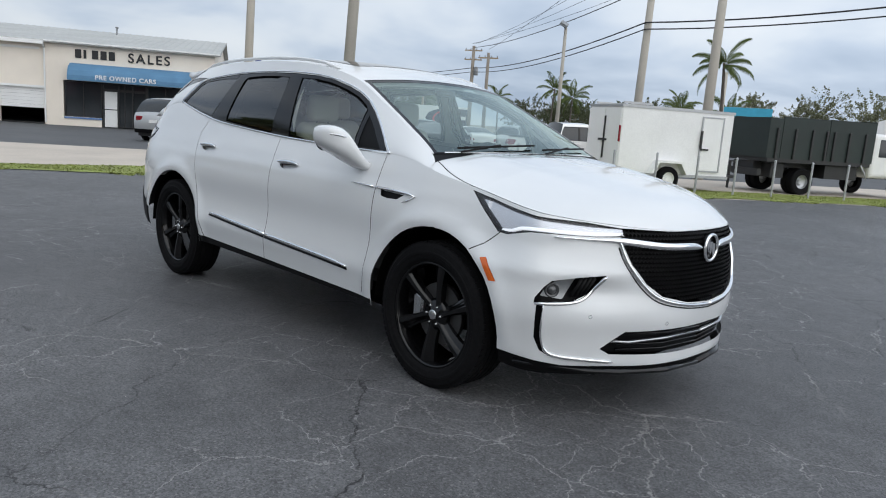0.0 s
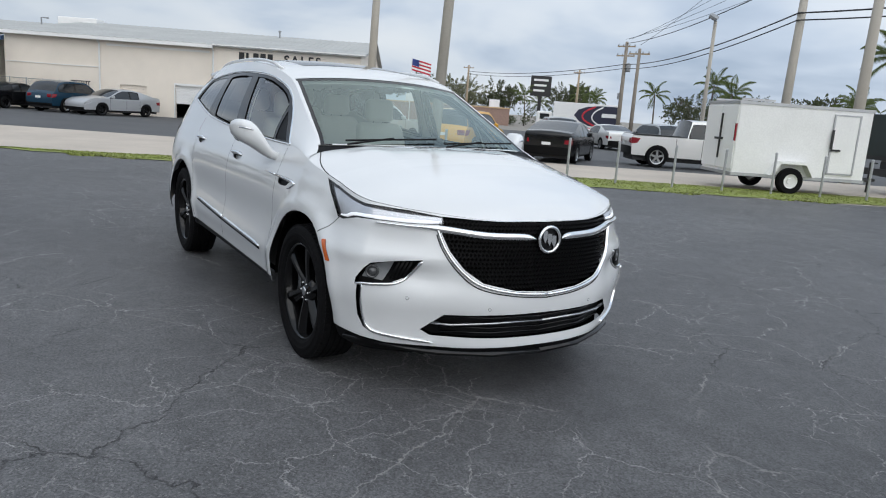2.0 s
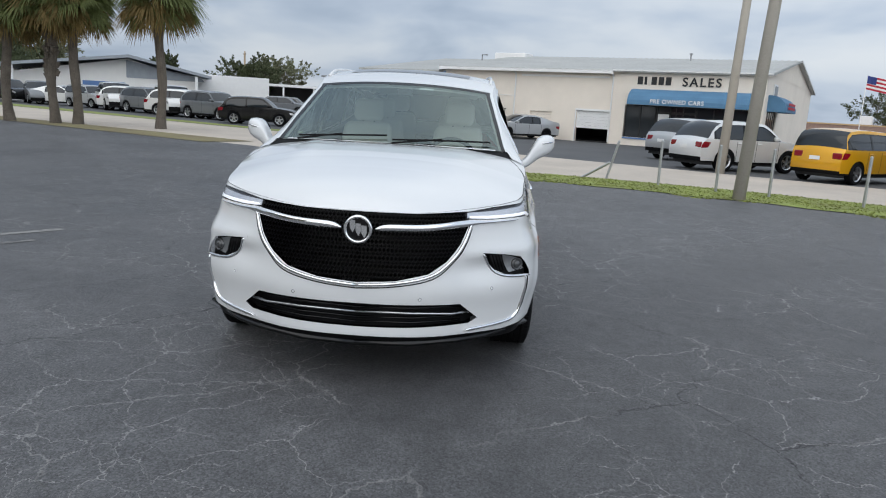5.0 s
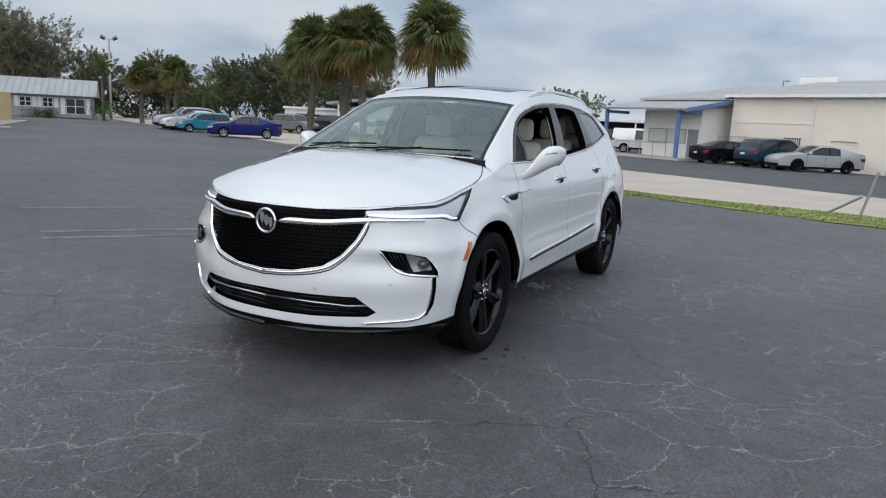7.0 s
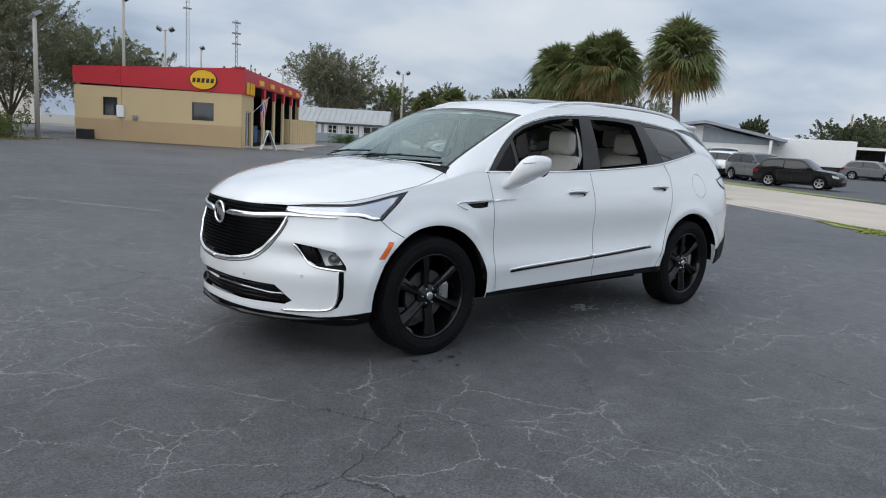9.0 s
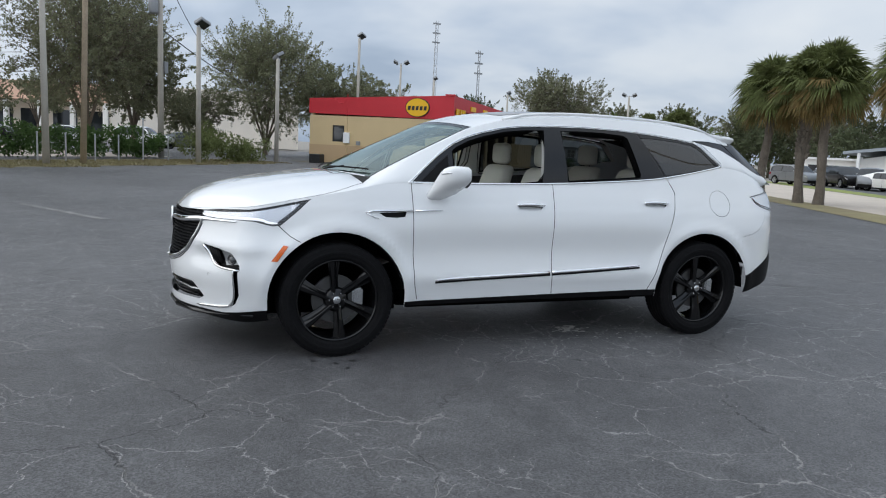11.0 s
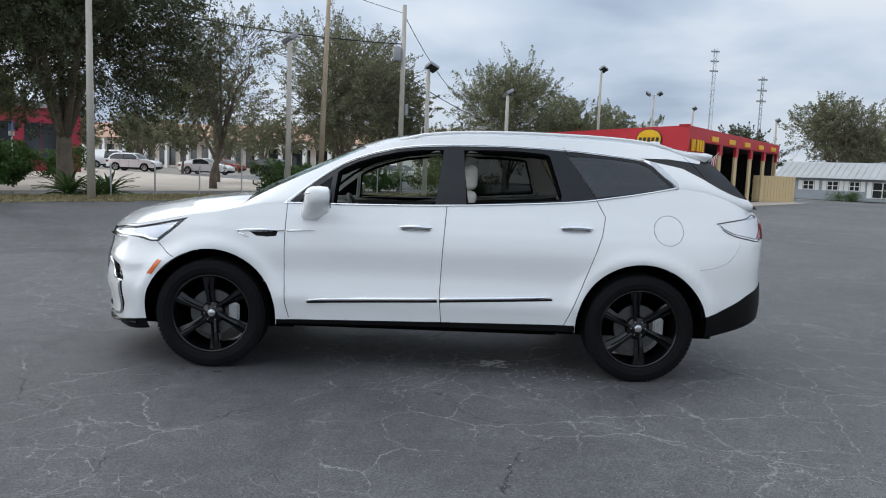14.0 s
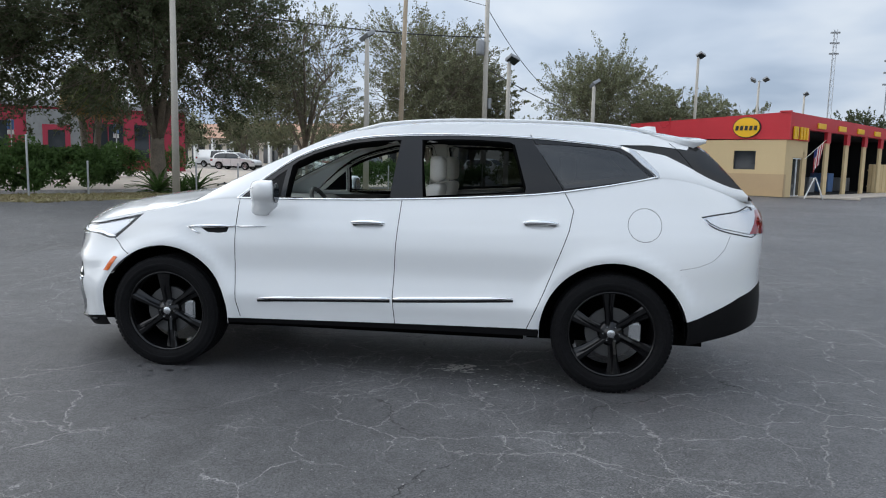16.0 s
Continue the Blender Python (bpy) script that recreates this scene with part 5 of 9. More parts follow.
def hull(u, z):
    """The lower body: nose, flank and tail, with arch flares and hollowed doors."""
    kind, c, s = unit_plan(u)
    w = lerp_table(FLANK, z)
    if kind == "nose":
        p = Vector((XC + (lerp_table(NOSE, z) - XC) * c, w * s, z))
    elif kind == "flank":
        p = Vector((c, w, z))
    else:
        p = Vector((XR + (lerp_table(TAIL, z) - XR) * c, w * s, z))
    x, push = p.x, 0.0
    for cx in (0.0, -3.07):
        r = math.hypot(x - cx, z - 0.39)
        push += 0.016 * bell(r, 0.50, 0.055) * min(1.0, max(0.0, (z - 0.25) * 6))
    door = 1 / (1 + math.exp(-(x + 2.75) * 9)) / (1 + math.exp((x + 0.42) * 9))
    push -= door * 0.020 * bell(z, 0.74, 0.15)
    push += door * 0.010 * bell(z, 0.53, 0.06)
    push += 0.005 * bell(z, 1.02, 0.04) * (1 if x < 0.3 else 0)
    # the fenders draw in beside the head lamps
    draw = min(1.0, max(0.0, (x + 0.15) / 0.5)) * min(1.0, max(0.0, (z - 0.72) / 0.16))
    push -= 0.042 * draw * draw * (3 - 2 * draw) * (1.0 if kind == "flank" else abs(s) ** 3)
    if kind == "nose":
        y = p.y
        # sculpted bumper: a ridge from the fog lamp, a hollow beside the grille
        push += 0.016 * bell(z, 0.735, 0.045) * bell(y, 0.72, 0.2)
        push -= 0.02 * bell(z, 0.66, 0.06) * bell(y, 0.68, 0.14)
        push += 0.012 * bell(z, 0.52, 0.07) * bell(y, 0.5, 0.5)
        push += 0.012 * bell(z, 0.60, 0.12) * bell(y, 0.90, 0.10)
        p.x += push * c
        p.y += push * s
    elif kind == "flank":
        p.y += push
    else:
        p.x -= push * c
        p.y += push * s
    return p


def shoulder(u):
    return lerp_table(SHOULDER, nominal_x(u))


def lower_pattern():
    us = np.concatenate([np.linspace(0, U_NOSE, 52)[:-1], np.linspace(U_NOSE, U_TAIL, 108)[:-1], np.linspace(U_TAIL, U_END, 30)])
    rows, cells = 28, []

    def z(u, k):
        f = lerp_table(FOOT, nominal_x(u))
        return f + (shoulder(u) - f) * k / rows
    for u0, u1 in zip(us, us[1:]):
        for k in range(rows):
            cells.append([(u0, z(u0, k)), (u1, z(u1, k)), (u1, z(u1, k + 1)), (u0, z(u0, k + 1))])
    return Pattern([[(float(a), float(b)) for a, b in c] for c in cells])


def on_side(*pts):
    return [(ux(x), z) for x, z in pts]


def on_nose(*pts):
    return [(uy(y), z) for y, z in pts]


def arch(cx, r, n=48):
    return [(ux(cx + r * math.cos(a)), 0.39 + r * math.sin(a) * (1.0 if math.sin(a) > 0 else 1.6)) for a in [2 * math.pi * k / n for k in range(n)]]


# the upper sides, from the belt to the edge of the roof
EDGE_Z = ((-3.95, 1.252), (-3.66, 1.575), (-3.5, 1.645), (-3.35, 1.678), (-3.1, 1.712), (-2.84, 1.730), (-2.4, 1.739), (-2.0, 1.737), (-1.7, 1.724), (-1.5, 1.704), (-1.3, 1.674),
          (-1.16, 1.641), (-1.03, 1.598), (-0.77, 1.478), (-0.434, 1.316), (-0.24, 1.213), (-0.17, 1.168), (-0.12, 1.141))
EDGE_Y = ((-3.95, 0.76), (-3.62, 0.575), (-3.2, 0.597), (-2.5, 0.648), (-2.0, 0.674), (-1.6, 0.684), (-1.3, 0.680), (-1.05, 0.668), (-0.8, 0.698), (-0.54, 0.734), (-0.24, 0.782), (-0.12, 0.86))


def edge(x):
    return Vector((x, lerp_table(EDGE_Y, x), lerp_table(EDGE_Z, x)))


def cheek(x, z):
    """The side of the cabin."""
    b = hull(ux(max(x, -3.96)), lerp_table(SHOULDER, x))
    e = edge(x)
    t = (z - b.z) / max(0.02, e.z - b.z)
    t = min(1.3, max(-0.3, t))
    lean = abs(t) ** 1.45 * (1 if t > 0 else 0)
    along = min(1.0, max(0.0, t))
    return Vector((b.x + (x - b.x) * along, b.y + (e.y - b.y) * lean, z))


def upper_pattern():
    xs, rows, cells = np.linspace(-0.125, -3.94, 128), 18, []

    def z(x, k):
        lo = lerp_table(SHOULDER, x)
        return lo + (max(lo + 0.001, lerp_table(EDGE_Z, x)) - lo) * k / rows
    for x0, x1 in zip(xs, xs[1:]):
        for k in range(rows):
            cells.append([(x0, z(x0, k)), (x1, z(x1, k)), (x1, z(x1, k + 1)), (x0, z(x0, k + 1))])
    return Pattern([[(float(a), float(b)) for a, b in c] for c in cells])


def screen_bulge(x):
    return lerp_table(((-3.95, -0.07), (-3.62, -0.06), (-3.3, 0.0), (-1.9, 0.0), (-1.3, 0.07), (-1.05, 0.09), (-0.6, 0.13), (-0.3, 0.15), (0.1, 0.05), (0.4, 0.0)), x)


def roof_skin(x, q):
    """Windscreen, roof and rear screen: x names the place on the roof's edge, q runs from the middle (0) to that edge (1)."""
    e = edge(x)
    crown = lerp_table(((-3.95, 0.01), (-3.62, 0.035), (-3.2, 0.05), (-1.6, 0.055), (-1.25, 0.05), (-1.03, 0.04), (-0.84, 0.032), (-0.24, 0.014), (-0.12, 0.0)), x)
    return Vector((e.x + screen_bulge(x) * (1 - q * q), e.y * q, e.z + crown * (1 - abs(q) ** 2.2)))


def hood_skin(x, q):
    """The bonnet: x names the place on its side edge."""
    u = ux(x)
    e = hull(u, lerp_table(SHOULDER, x))
    top = lerp_table(((-0.5, 1.235), (-0.18, 1.232), (0.03, 1.218), (0.39, 1.180), (0.6, 1.148), (0.75, 1.115), (0.86, 1.080), (0.95, 1.030), (1.0, 0.985), (1.03, 0.95)), x)
    rise = max(0.0, top - e.z)
    # two soft creases run along the bonnet
    crease = 0.006 * bell(abs(q), 0.55, 0.10) * min(1.0, max(0.0, (0.8 - x) * 2))
    return Vector((e.x + screen_bulge(x) * (1 - q * q), e.y * q, e.z + rise * (1 - abs(q) ** 2.6) + crease))


def grid_pattern(xs, qs):
    return Pattern([[(float(a), float(c)), (float(b), float(c)), (float(b), float(d)), (float(a), float(d))] for a, b in zip(xs, xs[1:]) for c, d in zip(qs, qs[1:])])


def wheel_thing(parent, x, y, z, side):
    """One wheel: tyre, six-spoke black rim, nuts, cap, disc and caliper. side: +1 left, -1 right."""
    def place(bm):
        bmesh.ops.transform(bm, matrix=Matrix.Translation((x, y, z)) @ Matrix.Diagonal((1, side, 1, 1)), verts=bm.verts[:])
        if side < 0:
            bmesh.ops.reverse_faces(bm, faces=bm.faces[:])
        return bm
    bm = bmesh.new()
    prof = [(0.276, 0.085), (0.284, 0.104), (0.30, 0.115), (0.322, 0.1195), (0.325, 0.1225), (0.338, 0.1225), (0.341, 0.1195), (0.366, 0.114), (0.382, 0.100), (0.3885, 0.083)]
    for c in (0.055, 0.018, -0.018, -0.055):
        prof += [(0.391, c + 0.012), (0.383, c + 0.009), (0.383, c + 0.003), (0.391, c)]
    prof += [(0.389, -0.085), (0.383, -0.102), (0.365, -0.118), (0.335, -0.124), (0.30, -0.118), (0.276, -0.085)]
    lathe(bm, prof, 72)
    # shoulder tread blocks
    for k in range(72):
        a = 2 * math.pi * k / 72
        m = Matrix.Rotation(-a, 4, "Y")
        for s in (1, -1):
            box(bm, (0.372, s * 0.092 - 0.014, -0.013), (0.3895, s * 0.092 + 0.010, 0.012), m)
    wheel = new("wheel")
    wheel.parent = parent
    part("tyre", place(bm), M["rubber"], wheel, "black rubber tyre", smooth=False)
    bm = bmesh.new()
    lathe(bm, [(0.276, 0.082), (0.283, 0.096), (0.281, 0.102), (0.272, 0.101), (0.266, 0.090), (0.258, 0.05), (0.245, -0.02), (0.245, -0.10)], 64)
    part("rim", place(bm), M["gloss_black"], wheel, "gloss black alloy rim", smooth=True)
    for k in range(6):
        bm = bmesh.new()
        a = math.radians(80 + 60 * k)
        m = Matrix.Rotation(-a, 4, "Y")
        rows = []
        for r, w, h, sweep in ((0.045, 0.034, 0.070, 0.0), (0.085, 0.027, 0.076, 0.002), (0.14, 0.027, 0.084, 0.006), (0.20, 0.035, 0.090, 0.012), (0.268, 0.046, 0.092, 0.020)):
            row = []
            for dw, dh in ((-1, -0.050), (-1, -0.014), (-0.72, -0.002), (-0.12, 0.0), (0.02, -0.004), (0.30, -0.016), (0.62, -0.024), (1, -0.030), (1, -0.055)):
                row.append(bm.verts.new(m @ Vector((r, h + dh, dw * w + sweep))))
            rows.append(row)
        for r0, r1 in zip(rows, rows[1:]):
            for j in range(8):
                bm.faces.new((r0[j], r0[j + 1], r1[j + 1], r1[j]))
            bm.faces.new((r0[8], r0[0], r1[0], r1[8]))
        bm.faces.new(rows[0])
        bm.faces.new(rows[-1][::-1])
        bmesh.ops.recalc_face_normals(bm, faces=bm.faces[:])
        part("spoke", place(bm), M["gloss_black"], wheel)
    bm = bmesh.new()
    lathe(bm, [(0.0, 0.08), (0.030, 0.08), (0.034, 0.074), (0.062, 0.068), (0.085, 0.055), (0.085, 0.0)], 32)
    part("hub", place(bm), M["gloss_black"], wheel, smooth=True)
    bm = bmesh.new()
    lathe(bm, [(0.0, 0.086), (0.022, 0.086), (0.027, 0.083), (0.028, 0.078)], 24)
    part("centre_cap", place(bm), M["satin_chrome"], wheel, "silver centre cap", smooth=True)
    for k in range(6):
        a = math.radians(60 + 60 * k)
        bm = bmesh.new()
        lathe(bm, [(0.0, 0.082), (0.004, 0.082), (0.007, 0.077), (0.008, 0.062)], 6, "y", (0.052 * math.cos(a), 0, 0.052 * math.sin(a)))
        part("wheel_nut", place(bm), M["satin_chrome"], wheel, "silver wheel nut")
    bm = bmesh.new()
    lathe(bm, [(0.06, 0.03), (0.165, 0.03), (0.165, 0.005), (0.06, 0.005)], 48, closed=True)
    part("brake_disc", place(bm), M["disc"], wheel, "grey steel brake disc")
    bm = boxes(((-0.19, -0.01, -0.075), (-0.115, 0.052, 0.075)))
    bmesh.ops.bevel(bm, geom=bm.edges[:], offset=0.012, segments=2, affect="EDGES")
    part("brake_caliper", place(bm), M["satin_chrome"], wheel, "silver brake caliper")
    return wheel


def seat(parent, x, y, z, width=0.52, wide=False):
    """A leather seat that faces forward, with a raised headrest."""
    s = new("seat")
    s.parent = parent
    s.matrix_basis = pose(x, y, z)
    bm = soft_box((-0.26, -width / 2, 0.0), (0.26, width / 2, 0.16), 0.05, 4)
    part("cushion", bm, M["leather"], s, smooth=True)
    bm = soft_box((-0.06, -width / 2, 0.0), (0.07, width / 2, 0.60), 0.055, 4)
    for v in bm.verts:
        k = v.co.z / 0.6
        v.co.y *= 1 - 0.22 * k * k
        v.co.x -= 0.20 * k
    bmesh.ops.translate(bm, vec=(-0.22, 0, 0.10), verts=bm.verts[:])
    part("backrest", bm, M["leather"], s, smooth=True)
    for dy in ((-0.13, 0.13) if wide else (0,)):
        bm = soft_box((-0.05, -0.13, 0.0), (0.05, 0.13, 0.19), 0.045, 4)
        for v in bm.verts:
            v.co.y *= 1 - 0.35 * max(0, v.co.z - 0.08)
        bmesh.ops.translate(bm, vec=(-0.42, dy, 0.71), verts=bm.verts[:])
        part("headrest", bm, M["leather"], s, smooth=True)
        bm = bmesh.new()
        for d in (-0.05, 0.05):
            tube(bm, [(-0.42, dy + d, 0.66), (-0.42, dy + d, 0.74)], 0.007, 6)
        part("headrest_post", bm, M["satin_chrome"], s)
    return s


def build_suv():
    car = thing("sport_utility_vehicle", pose(0, 0, 0), "large pearl white sport utility vehicle on black wheels, two windows down", "car")
    low = lower_pattern()
    for cx in (0.0, -3.07):
        low.take(arch(cx, 0.468))
    both = (1, -1)
    # seams first: they stay dark and a little sunk
    front_edge = on_side((-0.525, 1.3), (-0.52, 1.15), (-0.52, 0.9), (-0.523, 0.69), (-0.534, 0.5), (-0.56, 0.388))
    mid_edge = on_side((-1.665, 1.32), (-1.66, 1.21), (-1.64, 0.9), (-1.628, 0.58), (-1.645, 0.39))
    rear_edge = on_side((-2.72, 1.42), (-2.735, 1.30), (-2.80, 1.18), (-2.775, 1.05), (-2.74, 0.95), (-2.63, 0.66), (-2.52, 0.40))
    fuel = [(ux(-3.25) + 0.105 * math.cos(a), 1.10 + 0.105 * math.sin(a)) for a in [2 * math.pi * k / 40 for k in range(41)]]
    wing = on_side((0.415, 0.892), (0.335, 0.828), (0.262, 0.79))
    seams = []
    for line in (front_edge, mid_edge, rear_edge, fuel, wing):
        seams.append(low.take(band(line, 0.0016 if line is fuel else 0.0026)))
        if line is fuel:
            fuel_seam = seams[-1]
    # lamps and openings of the nose
    # black sill, front lip and rear valance
    sill = low.take(on_side((-0.47, 0.1), (-0.47, 0.372), (-1.63, 0.392), (-2.6, 0.405), (-2.6, 0.1)))
    lip = low.take([(-0.01, 0.1), (-0.01, 0.296)] + on_nose((0.5, 0.294), (0.8, 0.297)) + on_side((0.5, 0.335), (0.40, 0.34), (0.40, 0.1)))
    valance = low.take([(ux(-3.48), 0.1), (ux(-3.48), 0.485), (ux(-3.6), 0.53), (ux(-3.85), 0.66), (ux(-4.0), 0.72), (U_END + 0.01, 0.735), (U_END + 0.01, 0.1)])
    lamp_poly = on_nose((0.565, 0.955), (0.565, 0.917), (0.70, 0.912)) + on_side((0.66, 0.915), (0.58, 0.912), (0.455, 0.886), (0.398, 0.892), (0.18, 1.068), (0.30, 1.046), (0.45, 1.018), (0.62, 0.988)) + on_nose((0.72, 0.975))
    lamp = low.take(lamp_poly)
    grille_poly = [(-0.01, 0.946)] + on_nose((0.3, 0.947), (0.57, 0.957), (0.585, 0.915), (0.575, 0.885), (0.53, 0.79), (0.46, 0.70), (0.37, 0.638), (0.2, 0.600)) + [(-0.01, 0.585)]
    grille = low.take(grille_poly)
    intake_poly = [(-0.01, 0.474)] + on_nose((0.35, 0.474), (0.54, 0.470), (0.645, 0.383), (0.60, 0.355), (0.3, 0.347)) + [(-0.01, 0.345)]
    intake = low.take(intake_poly)
    fog_poly = on_nose((0.645, 0.741), (0.76, 0.727), (0.855, 0.706), (0.882, 0.675), (0.903, 0.625), (0.904, 0.598), (0.79, 0.606), (0.715, 0.648))
    fog = low.take(fog_poly)
    slot = low.take(on_nose((0.880, 0.60), (0.897, 0.60), (0.898, 0.43), (0.881, 0.369), (0.848, 0.342), (0.846, 0.352), (0.866, 0.374), (0.880, 0.43)))
    marker = low.take(on_side((0.373, 0.768), (0.340, 0.763), (0.406, 0.664), (0.444, 0.666)))
    vent = low.take(on_side((-0.27, 0.988), (-0.47, 0.996), (-0.46, 0.964), (-0.40, 0.956), (-0.32, 0.960)))
    tail_seam = band(on_side((-3.77, 1.05), (-3.735, 0.96), (-3.67, 0.89), (-3.58, 0.85), (-3.47, 0.83)), 0.001)
    seams.append(low.take(tail_seam))
    tail_poly = [(ux(-3.60), 1.160), (ux(-3.70), 1.178), (ux(-3.85), 1.20), (ux(-3.97), 1.222), (uyr(0.40), 1.21), (uyr(0.40), 1.055), (ux(-3.95), 1.05), (ux(-3.82), 1.056), (ux(-3.70), 1.085), (ux(-3.635), 1.12)]
    tail_clear = low.take([(ux(-3.625), 1.150), (ux(-3.72), 1.168), (ux(-3.85), 1.188), (ux(-3.985), 1.206), (ux(-3.945), 1.13), (ux(-3.90), 1.058), (ux(-3.71), 1.095), (ux(-3.65), 1.125)])
    tail_red = low.take([(ux(-3.985), 1.206), (uyr(0.42), 1.20), (uyr(0.42), 1.065), (ux(-3.95), 1.058), (ux(-3.90), 1.058), (ux(-3.945), 1.13)])
    tail_rim = low.take(tail_poly)
    cups = []
    for hx, hz in ((-1.445, 1.052), (-2.59, 1.087)):
        cups.append(low.take([(ux(hx) + 0.105 * math.cos(a), hz - 0.006 + 0.030 * math.sin(a)) for a in [2 * math.pi * k / 28 for k in range(28)]]))
    doors_front = low.take(front_edge + mid_edge[::-1])
    doors_rear = low.take(mid_edge + rear_edge[::-1])
    fuel_door = low.take(fuel[:-1])
    bumper_f = low.take([(-0.01, 0.0), (-0.01, 1.2)] + on_side((0.62, 1.2), (0.62, 0.91), (0.415, 0.892), (0.335, 0.828), (0.262, 0.79)) + on_side((0.262, 0.0),))
    bumper_r = low.take([(ux(-3.52), 0.0), (ux(-3.52), 0.80), (ux(-3.80), 0.98), (ux(-3.95), 1.0), (U_END + 0.01, 1.0), (U_END + 0.01, 0.0)])
    paint = M["pearl"]
    skin("body", low.cells, hull, paint, car, sides=both)
    skin("front_bumper", bumper_f, hull, paint, car, sides=both)
    skin("rear_bumper", bumper_r, hull, paint, car, sides=both)
    for side in both:
        for line_cells in seams:
            plain = line_cells is fuel_seam and side < 0          # the filler door is on one side only
            skin("quarter_panel" if plain else "panel_seam", line_cells, hull, paint if plain else M["shut_line"], car, off=0.0 if plain else -0.006, sides=(side,))
    for side in both:
        skin("sill", sill, hull, M["trim_black"], car, off=-0.012, sides=(side,), label="matt black sill")
    skin("front_lip", lip, hull, M["trim_black"], car, off=-0.006, sides=both, label="black lower lip")
    skin("rear_valance", valance, hull, M["trim_black"], car, off=0.004, sides=both, label="black rear valance")
    ribbon("lip_blade", [(0.0, 0.262)] + on_nose((0.3, 0.263), (0.55, 0.268), (0.7, 0.277)) + on_side((0.55, 0.30)), hull, M["gloss_black"], car, 0.010, 0.022, both)
    # window apertures
    up = upper_pattern()
    w_front = [(-0.845, 1.203), (-0.86, 1.43), (-0.90, 1.462), (-1.0, 1.51), (-1.12, 1.55), (-1.29, 1.592), (-1.45, 1.612), (-1.625, 1.620), (-1.575, 1.225)]
    w_sail = [(-0.60, 1.212), (-0.74, 1.335), (-0.825, 1.40), (-0.81, 1.212)]
    w_rear = [(-1.80, 1.232), (-1.77, 1.622), (-1.95, 1.630), (-2.15, 1.630), (-2.36, 1.618), (-2.40, 1.60), (-2.485, 1.32), (-2.48, 1.285)]
    w_quarter = [(-2.74, 1.318), (-2.53, 1.608), (-2.7, 1.608), (-2.9, 1.596), (-3.06, 1.578), (-3.13, 1.55), (-3.285, 1.408), (-3.25, 1.395), (-2.95, 1.345)]
    dlo = [(-0.50, 1.0), (-0.50, 1.178), (-0.53, 1.203), (-0.62, 1.285), (-0.72, 1.366), (-0.80, 1.425), (-0.89, 1.483), (-1.0, 1.533), (-1.12, 1.572), (-1.29, 1.614),
           (-1.45, 1.634), (-1.7, 1.648), (-2.0, 1.655), (-2.3, 1.652), (-2.6, 1.638), (-2.9, 1.612), (-3.10, 1.59), (-3.17, 1.565), (-3.33, 1.41), (-3.335, 1.39), (-3.30, 1.375), (-3.30, 1.0)]
    glass_f, sail, glass_r, glass_q = up.take(w_front), up.take(w_sail), up.take(w_rear), up.take(w_quarter)
    edge_c = up.take(band([(-2.50, 1.67), (-2.63, 1.46), (-2.735, 1.30), (-2.735, 1.25)], 0.003))
    trim = up.take(dlo)
    gate_side = up.take([(-3.08, 1.612), (-3.16, 1.590), (-3.39, 1.548), (-3.574, 1.474), (-3.72, 1.405), (-3.84, 1.350), (-3.93, 1.315), (-3.99, 1.72), (-3.60, 1.72), (-3.545, 1.588), (-3.434, 1.600), (-3.285, 1.614)])
    for side in both:
        skin("cabin_side", up.cells, cheek, paint, car, sides=(side,), label="white roof pillar")
    for side in both:
        skin("window_trim", trim, cheek, M["pillar_black"], car, off=-0.004, sides=(side,), label="gloss black window pillars")
    for side in both:
        skin("sail_panel", sail, cheek, M["trim_black"], car, off=-0.008, sides=(side,))
    for side in both:
        skin("panel_seam", edge_c, cheek, M["shut_line"], car, off=-0.010, sides=(side,))
    for side in both:
        skin("rear_quarter_glass", glass_q, cheek, M["privacy"], car, off=-0.008, sides=(side,), label="dark tinted quarter glass")
    for o in (skin("door_glass", glass_f, cheek, M["front_glass"], car, off=-0.010, sides=(-1,), label="lightly tinted door glass"),
              skin("door_glass", glass_r, cheek, M["privacy"], car, off=-0.010, sides=(-1,), label="dark tinted door glass")):
        o.visible_shadow = False
    # doors: outer skin, inner trim, handle, moulding
    for side in both:
        for cells, hx, hz, mould in ((doors_front, -1.445, 1.052, ((-0.69, 0.522), (-1.0, 0.537), (-1.612, 0.560))), (doors_rear, -2.59, 1.087, ((-1.632, 0.561), (-2.1, 0.583), (-2.43, 0.600)))):
            door = skin("door", cells, hull, paint, car, sides=(side,))
            skin("door_trim", [c for c in cells], hull, M["cabin"], door, off=-0.075, sides=(side,), flip=True, label="dark inner door trim")
            line = round_line(on_side((hx + 0.115, hz), (hx + 0.06, hz + 0.006), (hx, hz + 0.008), (hx - 0.06, hz + 0.006), (hx - 0.115, hz)), 4)
            n = len(line)
            ribbon("door_handle", line, hull, M["chrome"], door, [0.004 + 0.012 * math.sin(math.pi * i / (n - 1)) ** 0.5 for i in range(n)], 0.024, (side,), "chrome door handle")
            skin("handle_cup", cups[0 if cells is doors_front else 1], hull, paint, door, off=-0.022, sides=(side,))
            line = round_line(on_side(*mould), 6)
            n = len(line)
            ribbon("side_moulding", line, hull, M["chrome"], door, [0.013 * min(1.0, 0.25 + 3 * i / n) if cells is doors_front else 0.013 * min(1.0, 0.2 + 3 * (n - 1 - i) / n) for i in range(n)], 0.010, (side,), "chrome door moulding")
            low_line = [(u, z - 0.017) for u, z in line]
            ribbon("side_moulding", low_line, hull, M["trim_black"], door, 0.008, 0.007, (side,), "black strip under the moulding")
